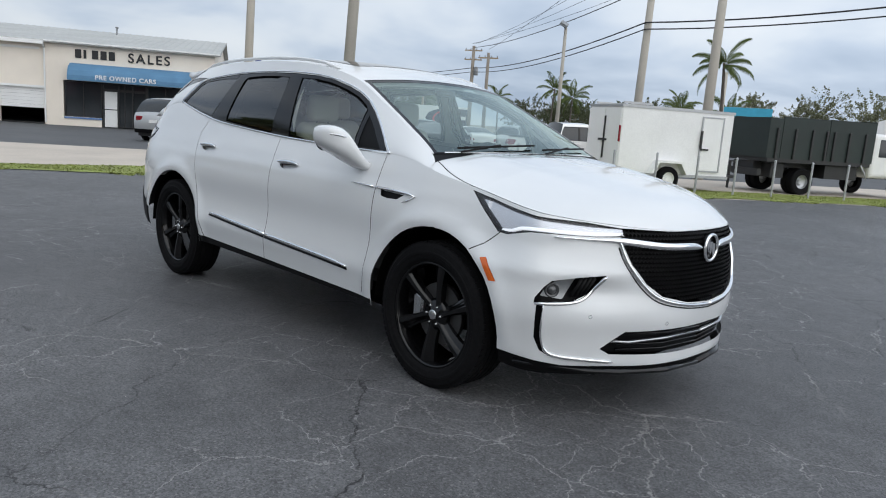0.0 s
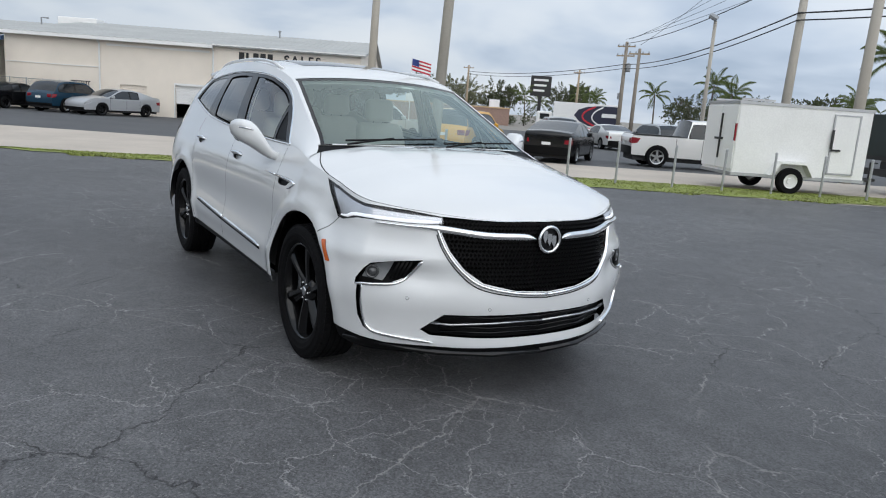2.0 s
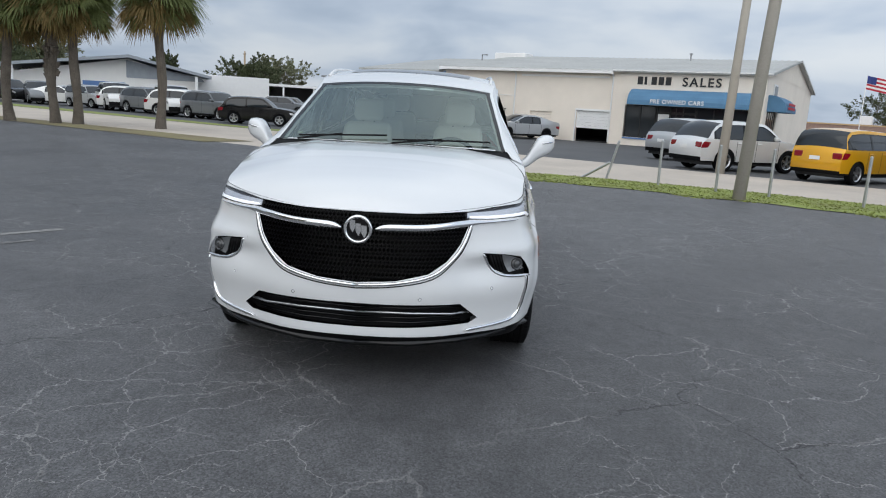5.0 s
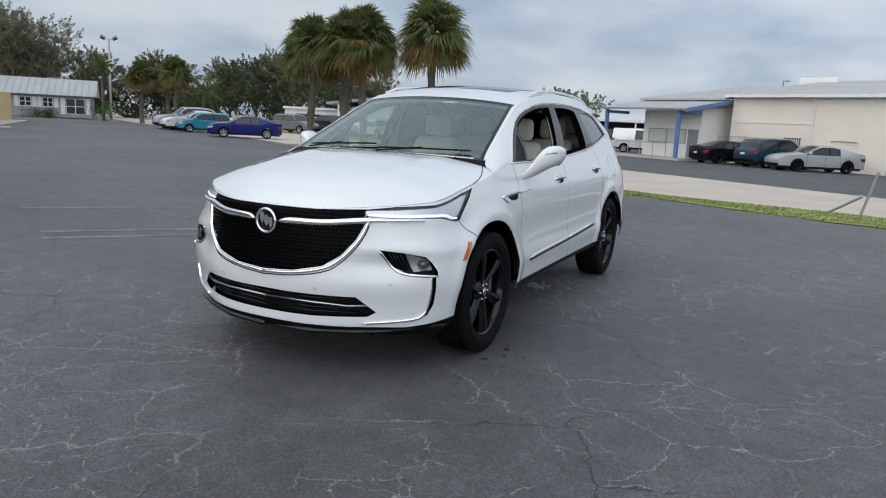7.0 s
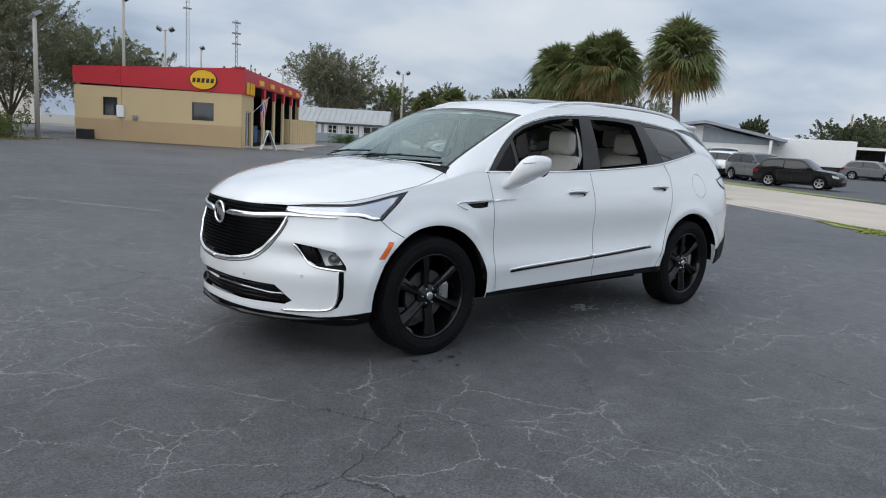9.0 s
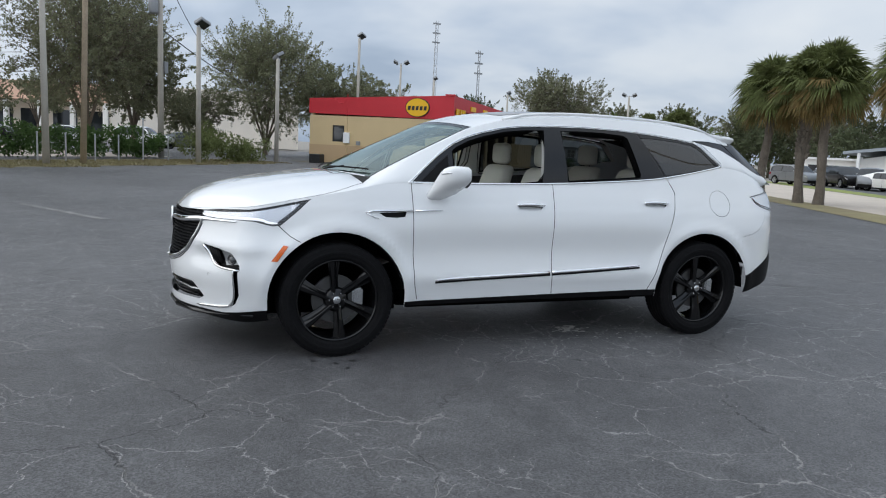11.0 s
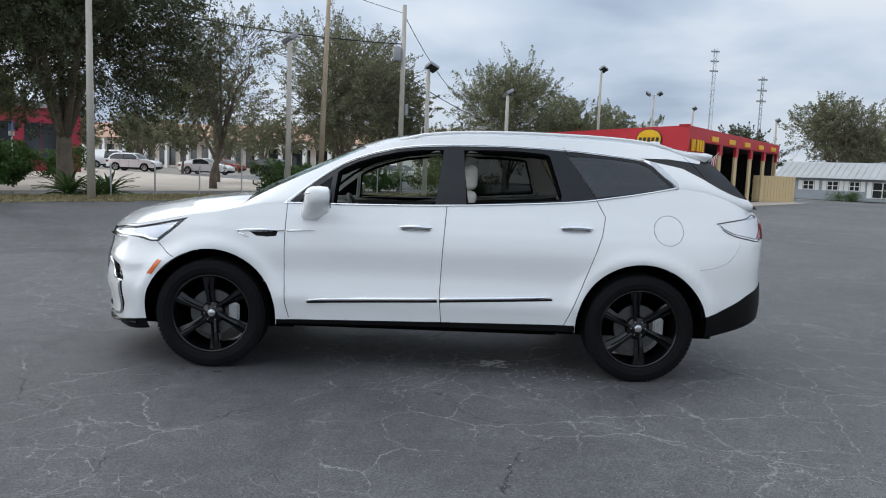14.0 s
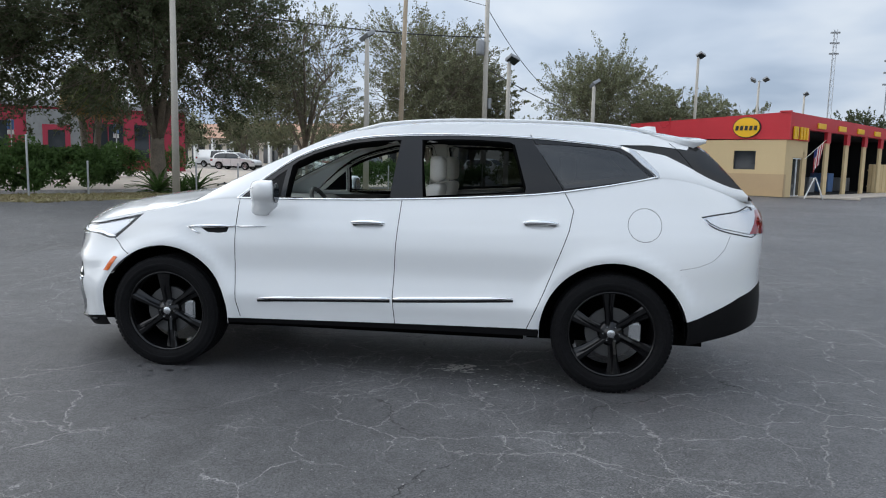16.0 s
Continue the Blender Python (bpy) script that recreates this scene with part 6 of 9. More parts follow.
        skin("fuel_door" if side > 0 else "quarter_panel", fuel_door, hull, paint, car, sides=(side,))
    # fender vents
    for side in both:
        skin("fender_vent", vent, hull, M["trim_black"], car, off=-0.012, sides=(side,))
    for side in both:
        ribbon("fender_blade", on_side((-0.175, 0.988), (-0.23, 0.998), (-0.35, 1.003), (-0.515, 1.004)), hull, M["chrome"], car, [0.003, 0.009, 0.010, 0.008], 0.014, (side,), "chrome fender blade")
        ribbon("fender_blade", on_side((-0.535, 1.004), (-0.63, 1.007), (-0.735, 1.010)), hull, M["chrome"], car, [0.008, 0.006, 0.002], 0.012, (side,), "chrome fender blade")
        ribbon("fender_blade", on_side((-0.185, 0.985), (-0.235, 0.96), (-0.27, 0.950)), hull, M["chrome"], car, [0.004, 0.006, 0.003], 0.008, (side,), "chrome fender blade")
    for side in both:
        skin("side_marker", marker, hull, M["amber"], car, off=0.003, sides=(side,), label="amber side marker lamp")
    # bonnet, screens and roof
    hood = grid_pattern(np.concatenate([np.linspace(-0.30, 0.6, 30), np.linspace(0.62, 1.0399, 30)]), np.linspace(0, 1, 22))
    hood_rim = hood.take([(0.16, 0.9955), (1.1, 0.9955), (1.1, 1.1), (0.16, 1.1)]) + hood.take(band([(0.165, 0.9975), (0.10, 0.990), (0.02, 0.972), (-0.06, 0.948), (-0.14, 0.918), (-0.29, 0.87)], 0.0035))
    skin("bonnet", hood.cells, hood_skin, paint, car, sides=both)
    skin("panel_seam", hood_rim, hood_skin, M["shut_line"], car, off=-0.005, sides=both)
    top = grid_pattern(np.concatenate([np.linspace(-0.125, -1.10, 34), np.linspace(-1.13, -3.60, 62), np.linspace(-3.63, -3.94, 10)]), np.linspace(0, 1, 20))
    # (pattern x runs backwards along the roof)
    cowl = top.take([(-0.10, -0.1), (-0.262, -0.1), (-0.250, 1.1), (-0.10, 1.1)])
    screen = top.take([(-0.262, -0.1), (-1.025, -0.1), (-1.025, 0.925), (-0.262, 0.955)])
    sunroof = top.take([(-1.38, -0.1), (-2.05, -0.1), (-2.05, 0.70), (-1.38, 0.70)])
    sunroof += top.take([(-2.12, -0.1), (-2.75, -0.1), (-2.75, 0.70), (-2.12, 0.70)])
    rear_screen = top.take([(-3.66, -0.1), (-3.90, -0.1), (-3.90, 0.90), (-3.66, 0.90)])
    frit = top.take([(-0.24, 0.9), (-1.06, 0.9), (-1.06, 0.962), (-0.24, 0.985)]) + top.take([(-1.025, -0.1), (-1.06, -0.1), (-1.06, 0.97), (-1.025, 0.97)])
    rear_frame = top.take([(-3.62, -0.1), (-3.915, -0.1), (-3.915, 1.1), (-3.62, 1.1)])
    skin("roof", top.cells, roof_skin, paint, car, sides=both)
    skin("cowl", cowl, roof_skin, M["trim_black"], car, off=-0.006, sides=both, label="black plastic cowl")
    skin("windscreen_border", frit, roof_skin, M["gloss_black"], car, off=-0.002, sides=both)
    ws = skin("windscreen", screen, roof_skin, M["windscreen"], car, off=-0.003, sides=both, label="clear green-tinted windscreen")
    ws.visible_shadow = False
    skin("sunroof", sunroof, roof_skin, M["window"], car, off=0.002, sides=both, label="dark glass sunroof")
    skin("rear_screen", rear_screen, roof_skin, M["window"], car, sides=both, label="dark rear window")
    skin("tailgate_frame", rear_frame, roof_skin, M["gloss_black"], car, off=-0.002, sides=both)
    skin("headlining", [[(x, q) for x, q in c] for c in grid_pattern(np.linspace(-1.10, -3.58, 17), np.linspace(0, 0.97, 8)).cells], roof_skin, M["lining"], car, off=-0.05, sides=both, flip=True, label="pale cloth headlining")
    for side in both:
        skin("pillar_trim", trim, cheek, M["lining"], car, off=-0.045, sides=(side,), flip=True, label="pale pillar trim")
    for side in both:
        skin("tailgate_side", gate_side, cheek, M["gloss_black"], car, off=-0.003, sides=(side,), label="gloss black tailgate side glass")
        ribbon("panel_seam", [(-3.42, 1.63), (-3.49, 1.58), (-3.60, 1.47)], cheek, M["shut_line"], car, 0.002, 0.001, (side,))
    # ledge under the rear window
    bm = bmesh.new()
    rows = []
    for k in range(25):
        q = -1 + k / 12
        a = roof_skin(-3.935, abs(q))
        u = U_END + (ux(-3.935) - U_END) * abs(q)
        b = hull(u, shoulder(u))
        sgn = 1 if q >= 0 else -1
        a, b = Vector((a.x, a.y * sgn, a.z)), Vector((b.x, b.y * sgn, b.z))
        rows.append([bm.verts.new(p) for p in (a, a.lerp(b, 0.5) + Vector((0, 0, 0.006)), b)])
    for r0, r1 in zip(rows, rows[1:]):
        for j in range(2):
            bm.faces.new((r0[j], r0[j + 1], r1[j + 1], r1[j]))
    bmesh.ops.recalc_face_normals(bm, faces=bm.faces[:])
    part("tailgate_ledge", bm, paint, car, smooth=True)
    # fin on the roof
    bm = bmesh.new()
    rows = []
    for x, h, w in ((-3.22, 0.0, 0.012), (-3.28, 0.022, 0.022), (-3.35, 0.05, 0.024), (-3.41, 0.060, 0.018), (-3.43, 0.0, 0.016)):
        zr = roof_skin(x, 0).z - 0.006
        rows.append([bm.verts.new((x, -w, zr)), bm.verts.new((x, -w * 0.4, zr + 0.006 + h)), bm.verts.new((x, w * 0.4, zr + 0.006 + h)), bm.verts.new((x, w, zr))])
    for r0, r1 in zip(rows, rows[1:]):
        for j in range(3):
            bm.faces.new((r0[j], r0[j + 1], r1[j + 1], r1[j]))
    bm.faces.new(rows[0])
    bm.faces.new(rows[-1][::-1])
    bmesh.ops.recalc_face_normals(bm, faces=bm.faces[:])
    part("antenna_fin", bm, paint, car, "small white roof fin", smooth=True)
    skin("pillar_trim", frit, roof_skin, M["lining"], car, off=-0.03, sides=both, flip=True, label="pale windscreen pillar trim")
    # roof spoiler
    bm = bmesh.new()
    rows = []
    for k in range(21):
        y = -0.59 + 1.18 * k / 20
        q = abs(y) / 0.59
        zt = 1.680 - 0.022 * q * q
        xr = -3.725 + 0.10 * q ** 4
        def on_roof(x, lift):
            return (x, y, roof_skin(x, min(0.985, abs(y) / lerp_table(EDGE_Y, x))).z + lift)
        rows.append([bm.verts.new(p) for p in (on_roof(-3.30, 0.0), on_roof(-3.42, 0.010), on_roof(-3.54, 0.026), (xr + 0.05, y, zt + 0.008), (xr, y, zt - 0.004), (xr, y, zt - 0.026), (-3.58, y, zt - 0.055))])
    for a, b in zip(rows, rows[1:]):
        for j in range(6):
            bm.faces.new((a[j], a[j + 1], b[j + 1], b[j]))
    bm.faces.new(rows[0])
    bm.faces.new(rows[-1][::-1])
    bmesh.ops.recalc_face_normals(bm, faces=bm.faces[:])
    part("roof_spoiler", bm, paint, car, "white roof spoiler", smooth=True)
    # bright strip round the side windows
    for side in both:
        for outline in (w_front, w_rear):
            ribbon("weather_strip", round_line(outline + [outline[0]], 3), cheek, M["cavity"], car, 0.017, -0.007, (side,), "black rubber window seal", sink=0.06)
        ribbon("window_strip", round_line([(-0.50, 1.197), (-0.87, 1.199), (-1.66, 1.219), (-2.5, 1.269), (-2.9, 1.322), (-3.2, 1.376), (-3.315, 1.403)], 10), cheek, M["chrome"], car, 0.0075, 0.006, (side,), "bright window strip")
        ribbon("window_strip", round_line([(-0.50, 1.197), (-0.525, 1.215), (-0.62, 1.293), (-0.72, 1.374), (-0.89, 1.491), (-1.12, 1.580), (-1.45, 1.642), (-2.0, 1.663), (-2.6, 1.646), (-3.10, 1.598)], 6), cheek, M["chrome"], car, 0.005, 0.005, (side,), "bright window strip")
        ribbon("window_strip", [(-3.10, 1.597), (-3.17, 1.572), (-3.25, 1.497), (-3.325, 1.425), (-3.335, 1.407), (-3.31, 1.398)], cheek, M["satin_chrome"], car, [0.006, 0.020, 0.022, 0.018, 0.010, 0.006], 0.005, (side,), "bright window strip")
        bm = bmesh.new()
        rail = [edge(x) + Vector((0, -0.03, 0.024 if 0 < k < 12 else 0.006)) for k, x in enumerate(np.linspace(-1.30, -3.38, 13))]
        rail = [Vector((p.x, p.y * side, p.z)) for p in rail]
        tube(bm, rail, 0.012, 8)
        part("roof_rail", bm, M["pearl"], car, "white roof rail", smooth=True)
    # tail lamps
    for side in both:
        skin("lamp_surround", tail_rim, hull, M["satin_chrome"], car, off=-0.002, sides=(side,), label="chrome tail lamp surround")
        ribbon("lamp_outline", round_line([p for p in tail_poly if p[0] < uyr(0.41)] , 3), hull, M["lamp_smoke"], car, 0.004, 0.004, (side,))
        skin("tail_lamp", tail_red, hull, M["red_lens"], car, off=0.004, sides=(side,), label="red tail lamp")
    for side in both:
        skin("tail_lamp", tail_clear, hull, M["lamp_silver"], car, off=0.004, sides=(side,), label="clear tail lamp end")
    # grille
    skin("grille_backing", grille, hull, M["cavity"], car, off=-0.05, sides=both)
    bm = bmesh.new()
    pitch = 0.021
    for side in both:
        for r in range(19):
            z = 0.555 + pitch * r
            steps = int(0.66 / (pitch / 2))
            prev = None
            for k in range(steps + 1):
                u = k * pitch / 2
                zz = z + (0.006 if (k + r) % 2 else -0.006)
                ok = inside(grille_poly, (u, zz)) or (k == 0 and 0.55 < zz < 0.94)
                if not ok:
                    prev = None
                    continue
                row = [hull(u, zz + d) + Vector((o, 0, 0)) for d, o in ((-0.0042, -0.022), (-0.0025, -0.008), (0.0025, -0.008), (0.0042, -0.022))]
                row = [bm.verts.new((p.x, p.y * side, p.z)) for p in row]
                if prev:
                    for j in range(3):
                        q = (prev[j], prev[j + 1], row[j + 1], row[j])
                        bm.faces.new(q if side < 0 else q[::-1])
                prev = row
        for k in range(1, int(0.64 / pitch)):
            u = k * pitch
            zs = [0.54 + 0.42 * j / 40 for j in range(41)]
            zs = [z for z in zs if inside(grille_poly, (u, z))]
            if len(zs) > 1:
                a = [hull(u, z) + Vector((-0.024, 0, 0)) for z in (zs[0], zs[-1])]
                rows = []
                for z in (zs[0], 0.5 * (zs[0] + zs[-1]), zs[-1]):
                    rows.append([bm.verts.new((hull(u + d, z).x - 0.022, hull(u + d, z).y * side, z)) for d in (-0.002, 0.002)])
                for r0, r1 in zip(rows, rows[1:]):
                    q = (r0[0], r0[1], r1[1], r1[0])
                    bm.faces.new(q if side > 0 else q[::-1])
    part("grille_mesh", bm, M["mesh_black"], car, "gloss black woven grille mesh")
    ribbon("grille_surround", round_line(on_nose((0.592, 0.900), (0.58, 0.868), (0.545, 0.79), (0.475, 0.695), (0.38, 0.627), (0.2, 0.588)) + [(0.0, 0.572)], 5), hull, M["chrome"], car, [0.004] + [0.010] * 24 + [0.010], 0.012, both, "chrome grille surround")
    ribbon("grille_seam", round_line(on_nose((0.592, 0.868), (0.560, 0.79), (0.490, 0.688), (0.39, 0.611), (0.2, 0.571)) + [(0.0, 0.555)], 5), hull, M["shut_line"], car, 0.0035, 0.003, both)
    for side in both:
        ribbon("grille_bar", round_line(on_nose((0.085, 0.861), (0.16, 0.872), (0.36, 0.877), (0.57, 0.897), (0.70, 0.900), (0.80, 0.902), (0.86, 0.903)), 4), hull, M["chrome"], car, [0.002, 0.009, 0.016] + [0.019] * 8 + [0.013, 0.009, 0.008, 0.007, 0.006, 0.006, 0.005, 0.005, 0.004, 0.003], 0.013, (side,), "chrome grille bar")
    badge = new("badge")
    badge.parent = car
    bm = bmesh.new()
    lathe(bm, [(0.066 + 0.009 * math.cos(a), 0.009 * math.sin(a)) for a in [2 * math.pi * k / 10 for k in range(10)]], 40, "x", (1.022, 0, 0.857), closed=True)
    bmesh.ops.recalc_face_normals(bm, faces=bm.faces[:])
    part("badge_ring", bm, M["chrome"], badge, "chrome ring", smooth=True)
    bm = bmesh.new()
    lathe(bm, [(0.0, 0.0), (0.066, -0.002), (0.066, -0.05)], 32, "x", (1.014, 0, 0.857))
    bmesh.ops.recalc_face_normals(bm, faces=bm.faces[:])
    part("badge_plate", bm, M["gloss_black"], badge)
    for dy, dz in ((-0.030, 0.016), (0.0, 0.0), (0.030, -0.010)):
        bm = bmesh.new()
        prism(bm, [(-0.014, 0.031), (0.013, 0.030), (0.016, -0.006), (0.004, -0.034), (-0.012, -0.010)], 0.008, Matrix.Translation((1.015, dy, 0.857 + dz)) @ Matrix(((0, 0, 1, 0), (1, 0, 0, 0), (0, 1, 0, 0), (0, 0, 0, 1))))
        part("badge_shield", bm, M["chrome"], badge, "plain silver shield shape")
    # lower intake
    skin("lower_intake", intake, hull, M["trim_black"], car, off=-0.035, sides=both)
    ribbon("intake_bar", [(0.0, 0.424)] + on_nose((0.3, 0.424), (0.5, 0.413), (0.60, 0.420)), lambda u, z: hull(u, z) + Vector((-0.02, 0, 0)), M["satin_chrome"], car, 0.008, 0.012, both, "satin silver intake bar")
    for z in (0.366, 0.392, 0.448):
        ribbon("intake_slat", [(0.0, z)] + on_nose((0.3, z + 0.003), (0.55, z + 0.006)), lambda u, zz: hull(u, zz) + Vector((-0.03, 0, 0)), M["gloss_black"], car, 0.006, 0.010, both)
    # head lamps
    for side in both:
        lamp_unit = new("head_lamp")
        lamp_unit.parent = car
        skin("lamp_housing", lamp, hull, M["lamp_smoke"], lamp_unit, off=-0.012, sides=(side,))
        pat = Pattern(lamp)
        refl = pat.take(on_nose((0.572, 0.953), (0.572, 0.926), (0.70, 0.926)) + on_side((0.64, 0.934), (0.56, 0.930), (0.475, 0.900), (0.43, 0.904), (0.265, 1.036), (0.34, 1.024), (0.47, 0.999), (0.62, 0.974)) + on_nose((0.72, 0.958)))
        skin("reflector", refl, hull, M["lamp_silver"], lamp_unit, off=-0.006, sides=(side,), label="bright silver reflector")
        ribbon("light_guide", round_line(on_nose((0.585, 0.930), (0.66, 0.927), (0.74, 0.926)) + on_side((0.57, 0.929), (0.48, 0.909), (0.42, 0.906)), 4), hull, M["lamp_white"], lamp_unit, [0.006, 0.009, 0.010, 0.010, 0.009, 0.008, 0.004], -0.002, (side,), "white light guide", sink=0.014)
        lens = skin("lamp_lens", lamp, hull, M["clear_lens"], lamp_unit, sides=(side,), label="clear lamp lens")
        lens.visible_shadow = False
        fog_unit = new("fog_lamp")
        fog_unit.parent = car
        skin("fog_recess", fog, hull, M["trim_black"], fog_unit, off=-0.03, sides=(side,))
        bm = bmesh.new()
        c = hull(uy(0.850), 0.660)
        d = Vector((0.8, 0.55, 0)).normalized()
        m = Matrix.Translation((c - d * 0.02)) @ d.to_track_quat("Z", "Y").to_matrix().to_4x4()
        lathe(bm, [(0.0, 0.018), (0.014, 0.016), (0.022, 0.008), (0.024, 0.0), (0.028, 0.012), (0.034, 0.012), (0.036, -0.02)], 24, "z")
        bmesh.ops.transform(bm, matrix=Matrix.Diagonal((1, side, 1, 1)) @ m, verts=bm.verts[:])
        bmesh.ops.recalc_face_normals(bm, faces=bm.faces[:])
        part("fog_bulb", bm, M["fog_glass"], fog_unit, "round dark fog lamp glass", smooth=True)
        pat = Pattern(fog)
        skin("fog_reflector", pat.take(on_nose((0.765, 0.712), (0.862, 0.690), (0.890, 0.635), (0.81, 0.622))), hull, M["fog_inner"], fog_unit, off=-0.024, sides=(side,))
        for k in range(4):
            ribbon("fog_fin", on_nose((0.69 + 0.018 * k, 0.724 - 0.003 * k), (0.735 + 0.015 * k, 0.634)), hull, M["trim_black"], fog_unit, 0.006, -0.004, (side,), sink=0.02)
        ribbon("fog_strip", round_line(on_nose((0.645, 0.735), (0.692, 0.672), (0.732, 0.626), (0.79, 0.604), (0.902, 0.597)), 4), hull, M["chrome"], fog_unit, [0.003] + [0.009] * 15 + [0.005], 0.008, (side,), "chrome fog lamp strip")
        skin("air_slot", slot, hull, M["trim_black"], car, off=-0.02, sides=(side,))
        ribbon("corner_blade", round_line(on_nose((0.879, 0.594), (0.880, 0.51), (0.878, 0.43), (0.864, 0.374), (0.828, 0.346), (0.72, 0.330), (0.585, 0.318)), 4), hull, M["chrome"], car, [0.003] * 4 + [0.006] * 8 + [0.010] * 8 + [0.010] * 4 + [0.003], 0.012, (side,), "chrome corner blade")
        for y, z in ((0.70, 0.545), (0.33, 0.505)):
            dot = [(uy(y) + 0.008 * math.cos(a), z + 0.008 * math.sin(a)) for a in [2 * math.pi * k / 16 for k in range(17)]]
            ribbon("parking_sensor", dot, hull, M["satin_chrome"], car, 0.0018, 0.0012, (side,))
    # mirrors
    for side in both:
        mirror = new("door_mirror")
        mirror.parent = car
        # one moulding: the arm swells into the wing-shaped housing
        rows = []
        stations = ((0.80, 1.100, -0.700, 0.046, 0.026), (0.905, 1.112, -0.702, 0.050, 0.030), (0.945, 1.130, -0.712, 0.056, 0.040), (0.985, 1.160, -0.732, 0.064, 0.054), (1.025, 1.196, -0.760, 0.074, 0.070), (1.065, 1.226, -0.782, 0.084, 0.079),
                    (1.11, 1.245, -0.796, 0.088, 0.080), (1.16, 1.256, -0.804, 0.085, 0.074), (1.20, 1.264, -0.812, 0.074, 0.062), (1.232, 1.270, -0.824, 0.052, 0.042), (1.246, 1.272, -0.834, 0.024, 0.018))
        bm = bmesh.new()
        for y, z, x, hx, hz in stations:
            y, x, hx = 0.915 + (y - 0.915) * 0.70, x + 0.012, hx * 1.25
            row = []
            for k in range(24):
                a = 2 * math.pi * k / 24
                ca, sa = math.cos(a), math.sin(a)
                px = math.copysign(abs(ca) ** 0.62, ca) * hx
                pz = math.copysign(abs(sa) ** 0.62, sa) * hz
                if y > 1.0 and px < -0.045:
                    px = -0.045 + (px + 0.045) * 0.15
                row.append(bm.verts.new((x + px, side * y, z + pz)))
            rows.append(row)
        for r0, r1 in zip(rows, rows[1:]):
            for k in range(24):
                bm.faces.new((r0[k], r0[(k + 1) % 24], r1[(k + 1) % 24], r1[k]))
        bm.faces.new(rows[0])
        bm.faces.new(rows[-1])
        bmesh.ops.recalc_face_normals(bm, faces=bm.faces[:])
        part("mirror_housing", bm, paint, mirror, "white mirror housing", smooth=True)
        bm = bmesh.new()
        m = Matrix.Translation((-0.857, side * 1.062, 1.245)) @ Matrix.Rotation(radians(5 * side), 4, "Z")
        lathe(bm, [(0.0, -0.002), (0.064, -0.002), (0.067, 0.004)], 28, "x")
        bmesh.ops.transform(bm, matrix=m @ Matrix.Diagonal((1, 0.98, 1.0, 1)), verts=bm.verts[:])
        bmesh.ops.recalc_face_normals(bm, faces=bm.faces[:])
        part("mirror_glass", bm, M["window"], mirror, "dark mirror glass")
        bm = bmesh.new()
        tube(bm, [(-0.682, side * 1.025, 1.262), (-0.676, side * 1.058, 1.272), (-0.687, side * 1.092, 1.278), (-0.722, side * 1.12, 1.280)], 0.006, 6)
        part("mirror_indicator", bm, M["satin_chrome"], mirror)
    # wipers, sticker, mirror pod
    for y0, y1 in ((-0.62, -0.02), (0.02, 0.66)):
        bm = bmesh.new()
        pts = [roof_skin(-0.275 - 0.04 * k / 8, abs(y0 + (y1 - y0) * k / 8) / lerp_table(EDGE_Y, -0.29)) for k in range(9)]
        pts = [Vector((p.x + 0.01, y0 + (y1 - y0) * k / 8, p.z + 0.014)) for k, p in enumerate(pts)]
        tube(bm, pts, 0.006, 6)
        tube(bm, [pts[0] + Vector((0.03, 0, -0.02)), pts[4] + Vector((0, 0, 0.008))], 0.006, 6)
        part("wiper", bm, M["trim_black"], car, "black windscreen wiper")
    bm = soft_box((-1.02, -0.06, 1.555), (-0.93, 0.06, 1.605), 0.015, 2)
    part("sensor_pod", bm, M["cabin"], car)
    cells = grid_pattern(np.linspace(-0.985, -1.012, 3), np.linspace(0.17, 0.33, 5)).cells
    skin("paper_tag", cells, roof_skin, M["white"], car, off=-0.012, sides=(1,), label="white paper tag behind the windscreen")
    # cabin
    part("cabin_floor", boxes(((-2.55, -0.80, 0.42), (-0.52, 0.80, 0.50)), ((-3.9, -0.58, 0.42), (-2.552, 0.58, 0.50)), ((-0.518, -0.58, 0.42), (0.1, 0.58, 0.50)), ((-0.02, -0.84, 0.88), (0.06, 0.84, 1.08)), ((-0.02, -0.57, 0.502), (0.06, 0.57, 0.878)), ((-3.90, -0.5, 0.502), (-3.85, 0.5, 1.15))), M["cabin"], car)
    bm = bmesh.new()
    rows = []
    for y in np.linspace(-0.84, 0.84, 13):
        rows.append([bm.verts.new(p) for p in ((0.0, y, 1.06), (-0.22, y, 1.165), (-0.70, y, 1.165), (-0.84, y, 1.09), (-0.78, y, 0.92), (-0.60, y, 0.70), (-0.30, y, 0.6))])
    for a, b in zip(rows, rows[1:]):
        for j in range(6):
            bm.faces.new((a[j], b[j], b[j + 1], a[j + 1]))
    bmesh.ops.recalc_face_normals(bm, faces=bm.faces[:])
    part("dashboard", bm, M["dash"], car, "grey dashboard", smooth=True)
    steer = new("steering_wheel")
    steer.parent = car
    bm = bmesh.new()
    m = Matrix.Translation((-0.98, 0.38, 1.09)) @ Matrix.Rotation(radians(-62), 4, "Y")
    pts = [m @ Vector((0.185 * math.cos(a), 0.185 * math.sin(a), 0)) for a in [2 * math.pi * k / 36 for k in range(37)]]
    tube(bm, pts, 0.016, 8, cap=False)
    part("steering_rim", bm, M["cabin"], steer, smooth=True)
    bm = bmesh.new()
    for a in (0, 120, 240):
        tube(bm, [m @ Vector((0, 0, -0.02)), m @ Vector((0.18 * math.cos(radians(a + 60)), 0.18 * math.sin(radians(a + 60)), 0))], 0.02, 6)
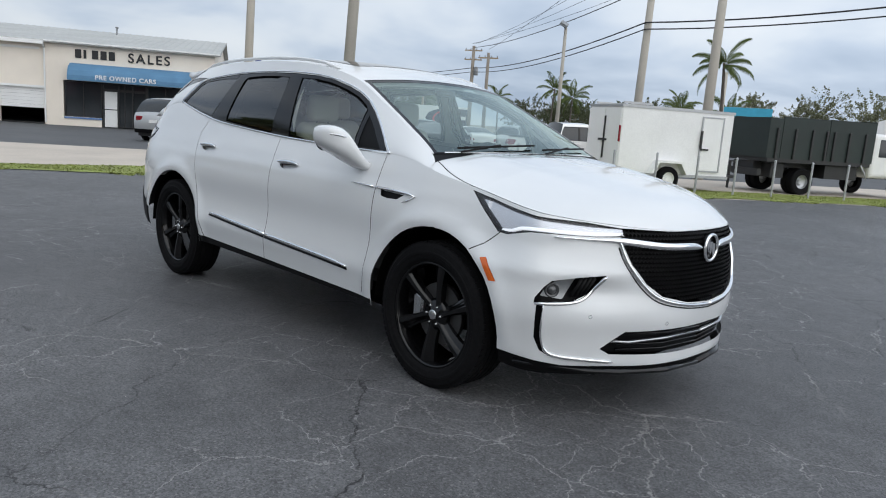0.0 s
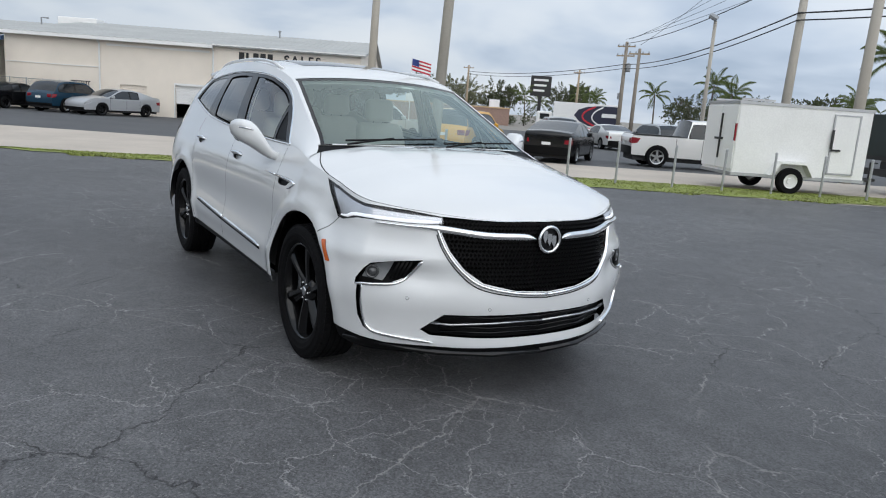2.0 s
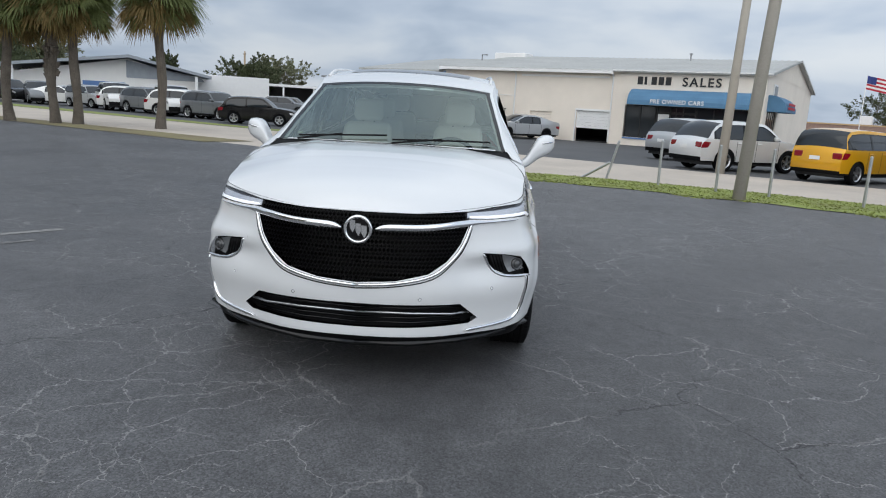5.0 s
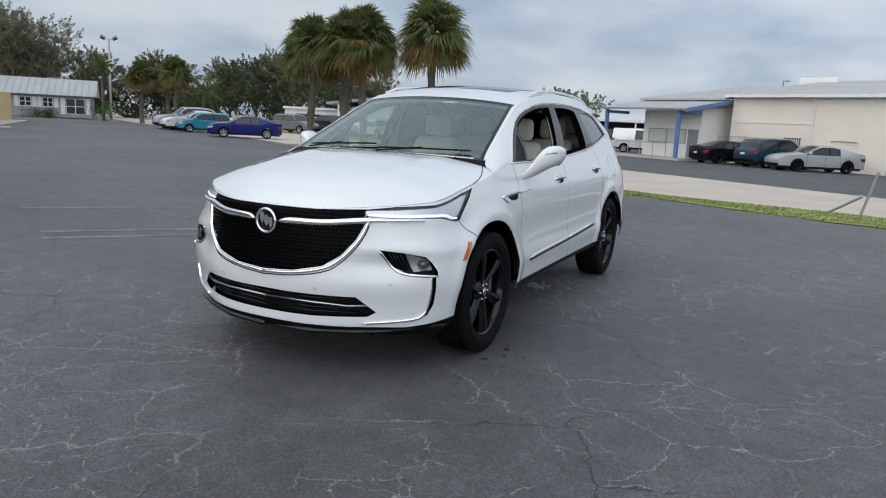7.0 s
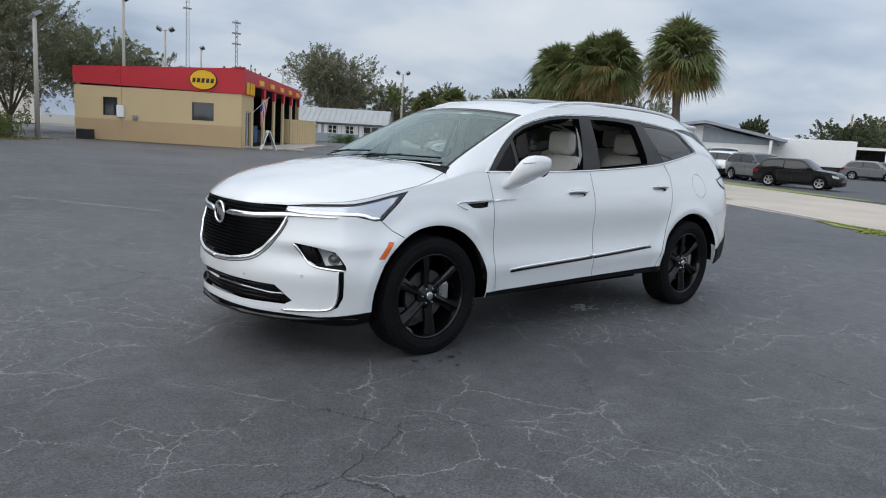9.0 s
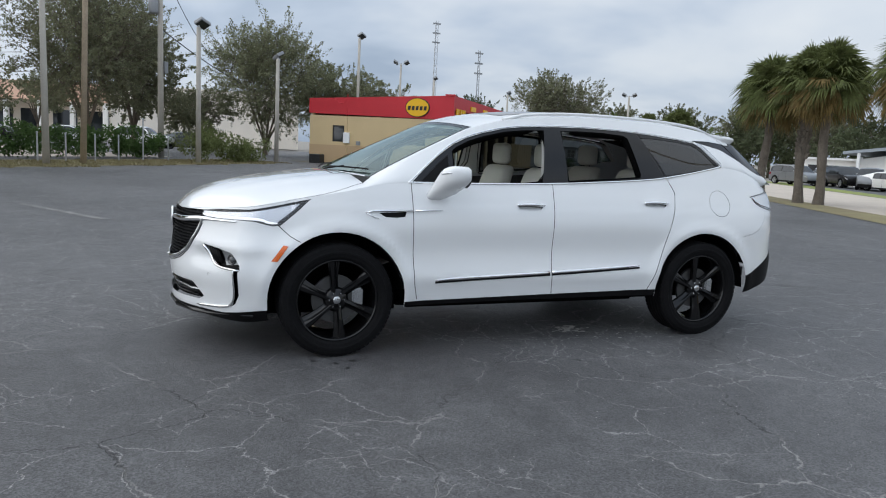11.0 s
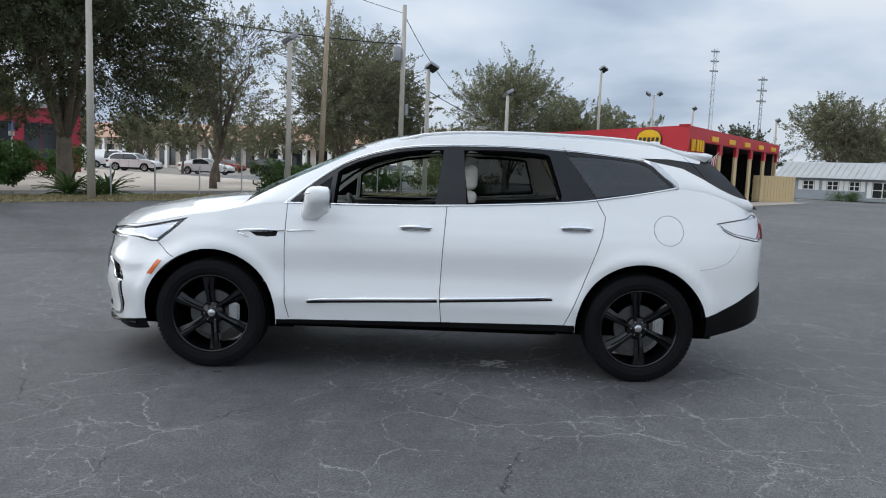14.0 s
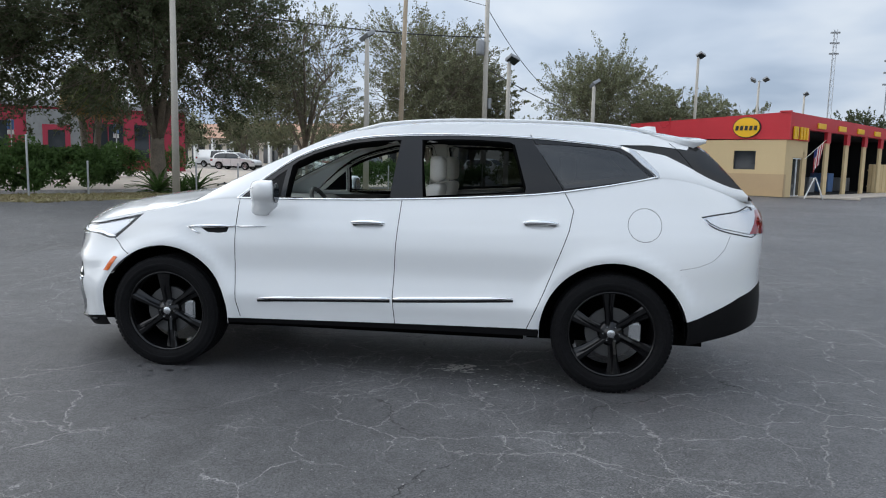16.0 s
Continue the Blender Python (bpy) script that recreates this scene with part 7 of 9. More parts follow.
    part("steering_spoke", bm, M["satin_chrome"], steer)
    bm = bmesh.new()
    tube(bm, [(-0.98, 0.38, 1.09), (-0.75, 0.38, 0.98)], [0.06, 0.04], 10)
    part("steering_column", bm, M["cabin"], steer)
    part("centre_console", soft_box((-1.75, -0.13, 0.5), (-0.7, 0.13, 0.80), 0.03, 2), M["cabin"], car)
    for y in (0.40, -0.40):
        seat(car, -1.42, y, 0.62)
        seat(car, -2.35, y, 0.64)
    for y in (0.34, -0.34):
        seat(car, -3.15, y, 0.70, 0.50)
    # underbody and wheel housings, with their deep shade put into a near-zero black
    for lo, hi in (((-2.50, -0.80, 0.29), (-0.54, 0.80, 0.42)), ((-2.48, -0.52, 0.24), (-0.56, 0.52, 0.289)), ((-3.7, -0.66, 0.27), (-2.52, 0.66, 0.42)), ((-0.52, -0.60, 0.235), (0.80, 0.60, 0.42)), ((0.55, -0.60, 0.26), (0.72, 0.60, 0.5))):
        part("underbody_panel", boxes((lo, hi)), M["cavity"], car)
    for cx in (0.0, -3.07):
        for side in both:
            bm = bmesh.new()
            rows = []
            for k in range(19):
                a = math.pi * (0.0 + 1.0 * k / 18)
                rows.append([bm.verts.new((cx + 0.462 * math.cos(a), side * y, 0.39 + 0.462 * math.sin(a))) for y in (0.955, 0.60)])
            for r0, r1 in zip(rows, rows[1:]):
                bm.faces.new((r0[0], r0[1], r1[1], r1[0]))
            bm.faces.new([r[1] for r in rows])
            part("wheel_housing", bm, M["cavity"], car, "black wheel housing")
    for cx in (0.0, -3.07):
        for side in both:
            wheel_thing(car, cx, side * 0.855, 0.389, side)
    return car


build_suv()

# ---- poles, wires, fences ----
def street_lamp(x, y, h, heads, label, material="conc_pole", r=0.13, turn=0.0):
    p = thing("street_lamp", at(x, y, turn), label, "street lamp", "lot lamps")
    bm = bmesh.new()
    tube(bm, [(0, 0, -0.1), (0, 0, h)], [r, r * 0.72], 10)
    part("pole", bm, M[material], p, smooth=True)
    bm = bmesh.new()
    tube(bm, [(0.0, 0.0, h - 0.02), (0.0, 0.0, h + 0.12)], 0.05, 8)
    if heads > 1:
        tube(bm, [(-0.45, 0, h + 0.06), (0.45, 0, h + 0.06)], 0.035, 6)
    part("bracket", bm, M["steel"], p)
    for k in range(heads):
        s = -1 if k == 0 else 1
        ox = 0.0 if heads == 1 else s * 0.45
        bm = soft_box((-0.24, -0.30, -0.09), (0.24, 0.30, 0.09), 0.03, 2)
        bmesh.ops.transform(bm, matrix=Matrix.Translation((ox + s * 0.12, -0.12, h + 0.20)) @ Matrix.Rotation(radians(-s * 28), 4, "Y") @ Matrix.Rotation(radians(22), 4, "X"), verts=bm.verts[:])
        head = part("lamp_head", bm, M["grey"], p, "dark metal floodlight head")
        bm = boxes(((-0.2, -0.26, -0.105), (0.2, 0.26, -0.092)))
        bmesh.ops.transform(bm, matrix=Matrix.Translation((ox + s * 0.12, -0.12, h + 0.20)) @ Matrix.Rotation(radians(-s * 28), 4, "Y") @ Matrix.Rotation(radians(22), 4, "X"), verts=bm.verts[:])
        part("lamp_glass", bm, M["window"], head)
    return p


for x, y, h, n, turn, lab in (
        (9.86, -17.66, 6.75, 1, 60, "tall weathered concrete lamp pole at the lot's edge"), (4.8, -24.2, 6.35, 1, 60, "concrete lamp pole with one floodlight"),
        (-0.8, -30.4, 6.25, 1, -40, "concrete lamp pole with one floodlight"), (-5.3, -36.0, 5.75, 1, 30, "short concrete lamp pole with one floodlight"),
        (-13.4, -49.0, 9.2, 1, -40, "tall lamp pole behind the repair shop"), (-48.4, -62.9, 8.1, 2, -40, "tall lamp pole with two floodlights"),
        (-22.4, -66.1, 9.5, 2, -30, "tall lamp pole behind the repair shop"), (-29.2, -74.2, 9.0, 1, -30, "tall lamp pole behind the repair shop"),
        (-34.8, -66.1, 7.4, 1, -30, "thin lamp pole near the house"), (-24.2, 32.1, 7.6, 1, 40, "concrete lamp pole with a floodlight over the car lot")):
    street_lamp(x, y, h, n, lab, turn=turn)


def wood_pole(x, y, h, r, label, lean=(0, 0), arms=0, gear=False, material="wood"):
    p = thing("utility_pole", at(x, y, 30), label, "utility pole", "utility poles")
    bm = bmesh.new()
    tube(bm, [(0, 0, -0.1), (lean[0] * 0.5, lean[1] * 0.5, h * 0.5), (lean[0], lean[1], h)], [r, r * 0.86, r * 0.7], 12)
    part("pole", bm, M[material], p, smooth=True)
    for k in range(arms):
        part("cross_arm", boxes(((-0.9, -0.06, h - 0.5 - 0.9 * k), (0.9, 0.06, h - 0.38 - 0.9 * k))), M["wood"], p)
        for ox in (-0.8, -0.3, 0.3, 0.8):
            bm = bmesh.new()
            lathe(bm, [(0.0, 0.0), (0.05, 0.0), (0.06, 0.05), (0.03, 0.1), (0.05, 0.14), (0.0, 0.16)], 8, "z", (ox, 0, h - 0.38 - 0.9 * k))
            part("insulator", bm, M["grey"], p)
    if gear:
        bm = bmesh.new()
        lathe(bm, [(0.0, 0.0), (0.22, 0.0), (0.24, 0.1), (0.24, 0.75), (0.12, 0.85), (0.0, 0.87)], 14, "z", (0.38, 0, h * 0.70))
        part("transformer", bm, M["grey"], p, "grey pole transformer", smooth=True)
        part("equipment_box", soft_box((-0.34, -0.2, h * 0.42), (-0.13, 0.2, h * 0.42 + 0.6), 0.03), M["grey"], p)
    return p


wood_pole(3.7, -25.6, 9.5, 0.12, "slim brown wooden pole at the lot's edge", (-0.25, 0.1))
wood_pole(0.8, -36.0, 10.6, 0.17, "grey utility pole with a transformer", gear=True, material="conc_pole")
wood_pole(-10.35, 6.0, 9.5, 0.13, "thick pale brown pole standing in the grass verge", (0.25, 0.35), material="conc_pole")
wood_pole(-18.9, 8.4, 9.5, 0.15, "thick pale pole beside the service road", (0.1, 0.25), material="conc_pole")
wood_pole(-16.0, 27.3, 9.5, 0.22, "thick pale pole behind the trailer", (0.15, 0.3), material="conc_pole")
wood_pole(-10.6, 23.5, 9.5, 0.21, "thick pale pole beside the truck", (0.1, 0.3), material="conc_pole")
wood_pole(-18.6, 41.8, 6.0, 0.18, "short pale pole beyond the road", material="conc_pole")
wood_pole(-49.4, 50.6, 9.6, 0.22, "wooden utility pole with cross arms", arms=2, gear=True, material="grey_wood")
wood_pole(-41.5, 44.3, 8.0, 0.18, "wooden pole with a lamp arm", arms=1, material="grey_wood")
wood_pole(-95.0, 62.0, 9.0, 0.2, "far wooden utility pole", arms=1)
wood_pole(-80.0, 72.0, 9.0, 0.2, "far wooden utility pole", arms=1)
wood_pole(-112.0, -37.5, 8.5, 0.2, "far wooden utility pole", arms=1)


def wire(points, sag, r, label="black overhead cable across the sky"):
    """One hanging cable through the given supports."""
    bm = bmesh.new()
    for a, b in zip(points, points[1:]):
        a, b = Vector(a), Vector(b)
        tube(bm, [a.lerp(b, k / 16) - Vector((0, 0, 4 * sag * (k / 16) * (1 - k / 16))) for k in range(17)], r, 5)
    ob = part("overhead_cable", bm, M["cable"])
    return tagged(ob, label, "cable", "overhead cables")


wire([(-49.4, 50.6, 9.0), (-16.0, 27.3, 8.2), (4, 12 + 16, 9.6), (40, 10, 10)], 0.5, 0.028, "thick black overhead cable between poles")
wire([(-95, 62, 7.6), (-49.4, 50.6, 7.0), (-16.0, 27.3, 6.6), (6, 30, 8.6), (40, 12, 9)], 0.6, 0.035, "thick black overhead cable between poles")
wire([(-95, 62, 7.2), (-49.4, 50.6, 6.6), (-16.0, 27.3, 6.3), (6, 30, 8.2), (40, 12, 8.6)], 0.6, 0.03, "thick black overhead cable between poles")
for k in range(3):
    wire([(-49.6 + 0.4 * k, 50.6, 9.4), (-24, 46 - k, 13.5 + k), (10, 40, 18 + k)], 0.5, 0.016, "thin black overhead utility wire")
wire([(-41.5, 44.3, 7.9), (-16, 27.3, 11.0)], 0.3, 0.014, "thin black overhead utility wire")
wire([(0.8, -36.0, 8.6), (14.5, -24.5, 8.3), (40, -4, 9.5)], 0.35, 0.035, "thick black overhead cable between poles")
wire([(0.8, -36.0, 6.9), (-8, -60, 5.4), (-13, -80, 5.5)], 0.4, 0.03, "black overhead cable across the sky")
wire([(0.8, -36.0, 10.2), (-3, -52, 7.2), (-10, -90, 8.5)], 0.5, 0.022, "black overhead cable across the sky")
wire([(0.8, -36.0, 10.3), (22, -20, 14.5)], 0.4, 0.016, "thin black overhead utility wire")

# bare fence posts left standing in the grass


def fence_post(m, h, label, group):
    p = thing("fence_post", m, label, "fence post", group)
    bm = bmesh.new()
    tube(bm, [(0, 0, -0.05), (0, 0, h)], 0.032, 8)
    lathe(bm, [(0.036, 0.0), (0.036, 0.03), (0.02, 0.05), (0.0, 0.055)], 8, "z", (0, 0, h))
    part("tube", bm, M["steel"], p)
    return p


for a in (-1.85, -0.53, 0.6, 2.43, 3.72, 4.98, 6.45, 7.75, 9.05, 10.35, 11.6, 12.9, 14.2, 15.5):
    fence_post(at_street(a, 13.5), 1.02, "bare galvanised fence post in the grass", "verge fence posts")
fence_post(at_street(-3.3, 14.0) @ pose(0, 0, 0, 0, 14, 0), 0.95, "leaning galvanised fence post in the grass", "verge fence posts")
fence_post(at_street(-3.75, 13.5) @ pose(0, 0, 0.02, 0, 58, 0), 0.75, "bent fence post lying over the grass", "verge fence posts")
CX, CY = -0.615, -0.79      # the second edge of the lot


def side_road(b, m):
    return (CX * b - CY * m, CY * b + CX * m)


for k, b in enumerate((-6, -4, -2, 0, 1.9, 3.7, 5.5, 9.3, 11.0, 12.9, 14.9, 17.2, 18.6, 20.2, 21.6, 23.2, 25.0, 26.8, 28.4)):
    fence_post(at(*side_road(b, 20.1)), 1.1 if k % 5 else 1.9, "bare galvanised fence post beside the dry grass", "side fence posts")
# lattice masts
for x, y, h, w, lab in ((-91.4, -237.8, 45, 1.6, "tall slender pale lattice mast"), (-97.5, -213.7, 33, 1.1, "dark radio mast with antennas")):
    t = thing("radio_mast", at(x, y), lab, "mast")
    bm = bmesh.new()
    legs = [(w / 2 * math.cos(a), w / 2 * math.sin(a)) for a in (0.5, 2.6, 4.7)]
    for lx, ly in legs:
        tube(bm, [(lx, ly, 0), (lx * 0.7, ly * 0.7, h)], 0.09, 5)
    for k in range(22):
        z0, z1 = h * k / 22, h * (k + 1) / 22
        for i in range(3):
            a, c = legs[i], legs[(i + 1) % 3]
            tube(bm, [(a[0] * 0.85, a[1] * 0.85, z0), (c[0] * 0.85, c[1] * 0.85, z1)], 0.05, 4)
    part("lattice", bm, M["steel"] if w > 1.3 else M["grey"], t)
    for k in range(3):
        part("antenna", boxes(((-1.4, -0.2, h - 1.2 - 3.2 * k), (1.4, 0.2, h - 0.7 - 3.2 * k))), M["grey"], t)

# ---- trees and planting ----
def leaf_cloud(rng, clumps, per, size, flat=0.8):
    """Many small bent leaves gathered round clump centres (x, y, z, radius)."""
    n = len(clumps) * per
    c = np.repeat(np.array([k[:3] for k in clumps]), per, axis=0)
    r = np.repeat(np.array([k[3] for k in clumps]), per)
    d = rng.normal(size=(n, 3))
    d /= np.linalg.norm(d, axis=1)[:, None]
    p = c + d * (r * rng.uniform(0.25, 1.0, n) ** 0.5)[:, None] * np.array((1, 1, flat))
    a = rng.normal(size=(n, 3))
    a /= np.linalg.norm(a, axis=1)[:, None]
    b = np.cross(a, rng.normal(size=(n, 3)))
    b /= np.linalg.norm(b, axis=1)[:, None]
    s = size * rng.uniform(0.6, 1.35, n)[:, None]
    v = np.stack([p - a * s, p + b * s * 0.45, p + a * s, p - b * s * 0.45], axis=1).reshape(-1, 3)
    f = np.arange(4 * n).reshape(-1, 4)
    return v, f


def mesh_np(name, v, f, material, parent=None, label=""):
    me = bpy.data.meshes.new(name)
    me.from_pydata(v.tolist(), [], f.tolist())
    me.materials.append(material)
    ob = new(name, me)
    if parent is not None:
        ob.parent = parent
    if label:
        ob["label"] = label
    return ob


def tree(x, y, height, spread, trunk_h, seed, leaf="leaf", clumps=70, per=90, size=0.16, label="", sparse=1.0, name="oak_tree", lean=0.0, girth=0.014):
    rng = np.random.default_rng(seed)
    t = thing(name, at(x, y, float(rng.uniform(0, 360))), label, "tree", "trees")
    bm = bmesh.new()
    r0 = girth * height + 0.04
    top = Vector((lean, 0, trunk_h))
    tube(bm, [(0, 0, -0.2), (0.1 * lean, 0.05, trunk_h * 0.3), (lean * 0.6, -0.04, trunk_h * 0.7), tuple(top)], [r0 * 1.35, r0, r0 * 0.88, r0 * 0.8], 10)
    ends = []
    limbs = 7
    for k in range(limbs):
        a = 2 * math.pi * (k + rng.uniform(-0.3, 0.3)) / limbs
        up = rng.uniform(0.45, 1.0)
        reach = spread * rng.uniform(0.45, 0.75) * (1.15 - 0.5 * up)
        end = top + Vector((reach * math.cos(a), reach * math.sin(a), (height - trunk_h) * up * 0.75))
        mid = top.lerp(end, 0.5) + Vector((0, 0, 0.12 * height * rng.uniform(0.2, 1)))
        tube(bm, [top - Vector((0, 0, 0.3)), mid, end], [r0 * 0.5, r0 * 0.34, r0 * 0.15], 7)
        for j in range(4):
            q = mid.lerp(end, rng.uniform(0, 1))
            tip = q + Vector((rng.uniform(-1, 1) * spread * 0.35, rng.uniform(-1, 1) * spread * 0.35, rng.uniform(0.0, 0.3) * (height - trunk_h)))
            tube(bm, [q, q.lerp(tip, 0.5) + Vector((0, 0, 0.15)), tip], [r0 * 0.2, r0 * 0.13, r0 * 0.05], 5)
            ends.append(tip)
        ends.append(end)
    part("trunk", bm, M["bark"], t, smooth=True)
    # the crown: leafy shoots that spring from a few uneven lobes
    mid = np.array((lean, 0, trunk_h + (height - trunk_h) * 0.52))
    radii = np.array((spread, spread, (height - trunk_h) * 0.5))
    lobes = int(9 + 2 * rng.integers(0, 3))
    d = rng.normal(size=(lobes, 3))
    d /= np.linalg.norm(d, axis=1)[:, None]
    centre = d * rng.uniform(0.40, 0.66, (lobes, 1))
    reach = rng.uniform(0.36, 0.56, lobes)
    n = clumps * 4
    pick = rng.integers(0, lobes, n)
    q = rng.normal(size=(n, 3))
    q /= np.linalg.norm(q, axis=1)[:, None]
    unit = centre[pick] + q * (reach[pick] * rng.uniform(0.1, 1, n) ** 0.5)[:, None]
    root = mid + unit * radii
    way = unit * 0.7 + q * 0.35 + np.array((0, 0, 0.22)) + rng.normal(size=(n, 3)) * 0.30
    way /= np.linalg.norm(way, axis=1)[:, None]
    length = spread * rng.uniform(0.10, 0.32, n) * sparse
    k = max(4, per // 2)
    along = rng.uniform(0.0, 1.0, (n, k)) ** 0.8
    p = root[:, None] + way[:, None] * (along * length[:, None])[..., None] + rng.normal(size=(n, k, 3)) * (0.045 * spread * (1.15 - along) * sparse)[..., None]
    p = p.reshape(-1, 3)
    m = len(p)
    a = rng.normal(size=(m, 3)) + np.repeat(way, k, axis=0) * 0.6
    a /= np.linalg.norm(a, axis=1)[:, None]
    b = np.cross(a, rng.normal(size=(m, 3)))
    b /= np.linalg.norm(b, axis=1)[:, None]
    s = size * 0.62 * rng.uniform(0.6, 1.35, m)[:, None]
    v = np.stack([p - a * s, p + b * s * 0.5, p + a * s, p - b * s * 0.5], axis=1).reshape(-1, 3)
    crown = mesh_np("crown", v, np.arange(4 * m).reshape(-1, 4), M[leaf], t)
    # thin bare twigs inside the crown
    tips = root + way * length[:, None] * 1.08
    side = np.cross(way, np.array((0.3, 0.5, 0.8)))
    side /= np.linalg.norm(side, axis=1)[:, None]
    w = 0.0016 * height
    back = root - way * 0.5 * length[:, None] - unit * radii * 0.12
    v = np.stack([back - side * w, back + side * w, tips + side * w * 0.3, tips - side * w * 0.3], axis=1).reshape(-1, 3)
    side = np.cross(way, side)
    v2 = np.stack([back - side * w, back + side * w, tips + side * w * 0.3, tips - side * w * 0.3], axis=1).reshape(-1, 3)
    v = np.concatenate([v, v2])
    mesh_np("branchwork", v, np.arange(len(v)).reshape(-1, 4), M["bark"], t)
    return t


oak = "broad dark evergreen oak with a spreading crown"
tree(13.4, -22.8, 11.0, 5.9, 2.1, 11, "leaf_dark", 480, 110, 0.11, oak + " over the hedge", 0.9, girth=0.026)
tree(19.8, -19.5, 10.0, 5.2, 1.9, 12, "leaf_dark", 330, 110, 0.12, oak)
tree(9.6, -29.5, 8.8, 3.3, 2.3, 13, "leaf", 135, 66, 0.09, "slim tree with a thin grey-green crown", 0.8, lean=-0.9)
tree(4.6, -39.6, 10.6, 5.4, 1.6, 14, "leaf", 330, 80, 0.11, "grey-green oak with a dense rounded crown", 0.85)
tree(12.5, -39.5, 8.4, 4.2, 1.4, 25, "leaf", 110, 60, 0.11, "grey-green street tree beside the side road", 0.85)
tree(2.4, -45.5, 9.2, 3.3, 1.6, 15, "leaf", 200, 100, 0.13, "grey-green oak with a dense rounded crown", 0.85)
tree(-7.0, -52.5, 9.8, 6.3, 1.0, 16, "leaf_pale", 260, 90, 0.12, "pale grey-green tree with bare lower limbs", 0.8)
tree(-1.8, -50.0, 5.2, 3.0, 0.8, 26, "leaf", 160, 70, 0.12, "grey-green tree in front of the plain store", 0.85)
tree(-13.4, -54.5, 8.2, 4.0, 2.0, 17, "leaf_pale", 200, 90, 0.13, "pale grey-green tree behind the repair shop", 0.8)
tree(-20.5, -68.0, 8.2, 4.2, 2.0, 18, "leaf", 80, 90, 0.15, "green tree far behind the repair shop", 0.85)
tree(-46.8, -76.5, 11.2, 6.0, 2.5, 19, "leaf", 190, 60, 0.17, "large rounded tree behind the house", 0.7)
tree(-49.5, -76.0, 11.0, 5.5, 3.0, 20, "leaf", 180, 60, 0.17, "large open-crowned tree behind the house", 0.7)
for k, (x, y, h, s) in enumerate(((-57, -77, 8.2, 4.5), (-62, -70, 7.6, 4.5), (-65, -62, 7.4, 4.4), (-64, -57, 8.4, 4.2), (-66, -54, 8.6, 4.6), (-70, -50, 8.0, 4.4), (-55, -84, 8.6, 5),
                                  (-72, -57, 8.5, 5), (-66, -75, 8.6, 5), (-40, -84, 8, 5), (-74, -46, 7.0, 4))):
    tree(x, y, h, s, 1.6, 30 + k, ("leaf", "leaf_dark")[k % 2], 80, 80, 0.2, "dark green woodland tree behind the lot", 0.9)
for k, (x, y, h, s, lf) in enumerate(((-100, -31.5, 7.5, 3.2, "leaf_dark"), (-91, -30, 6.5, 4.5, "leaf_dark"), (-96, -27, 6.8, 4.5, "leaf"), (-84, -38, 5.6, 2.6, "leaf_dark"),
                                      (-36, 110, 10.0, 6, "leaf"), (-28, 112, 9.5, 6, "leaf_pale"), (-45, 108, 8.5, 5, "leaf"), (-18, 112, 11.5, 6, "leaf_dark"), (-10, 113, 11.0, 6, "leaf_dark"),
                                      (-92, 112, 8.0, 6, "leaf_dark"), (-84, 118, 7.6, 6, "leaf_dark"), (-104, 92, 8.0, 5, "leaf_dark"), (-110, 80, 7.2, 5, "leaf_dark"), (-118, 66, 8.0, 6, "leaf_dark"),
                                      (-112, 72, 7.8, 5.5, "leaf"), (-72, 96, 7.5, 5, "leaf_dark"), (-58, 100, 7.5, 5, "leaf_dark"))):
    tree(x, y, h, s, 1.5, 60 + k, lf, 60, 70, 0.24, "far rounded green tree", 0.95)
for k, (x, y, h, s) in enumerate(((52, -78, 6.0, 3.0), (44, -84, 6.5, 3.2), (34, -80, 6.0, 3.0), (26, -88, 6.0, 3), (16, -76, 6.5, 3.0), (60, -66, 7, 3.5), (22, -60, 5.0, 2.2), (40, -76, 6.5, 3.2), (30, -70, 6.0, 3.0), (48, -70, 7.0, 3.4), (20, -82, 7.0, 3.4), (11, -70, 6.5, 3.0), (37, -90, 7.0, 3.6))):
    tree(x, y, h, s, 1.6, 90 + k, ("leaf", "leaf_pale")[k % 2], 50, 70, 0.18, "small street tree in front of the shops", 0.9)


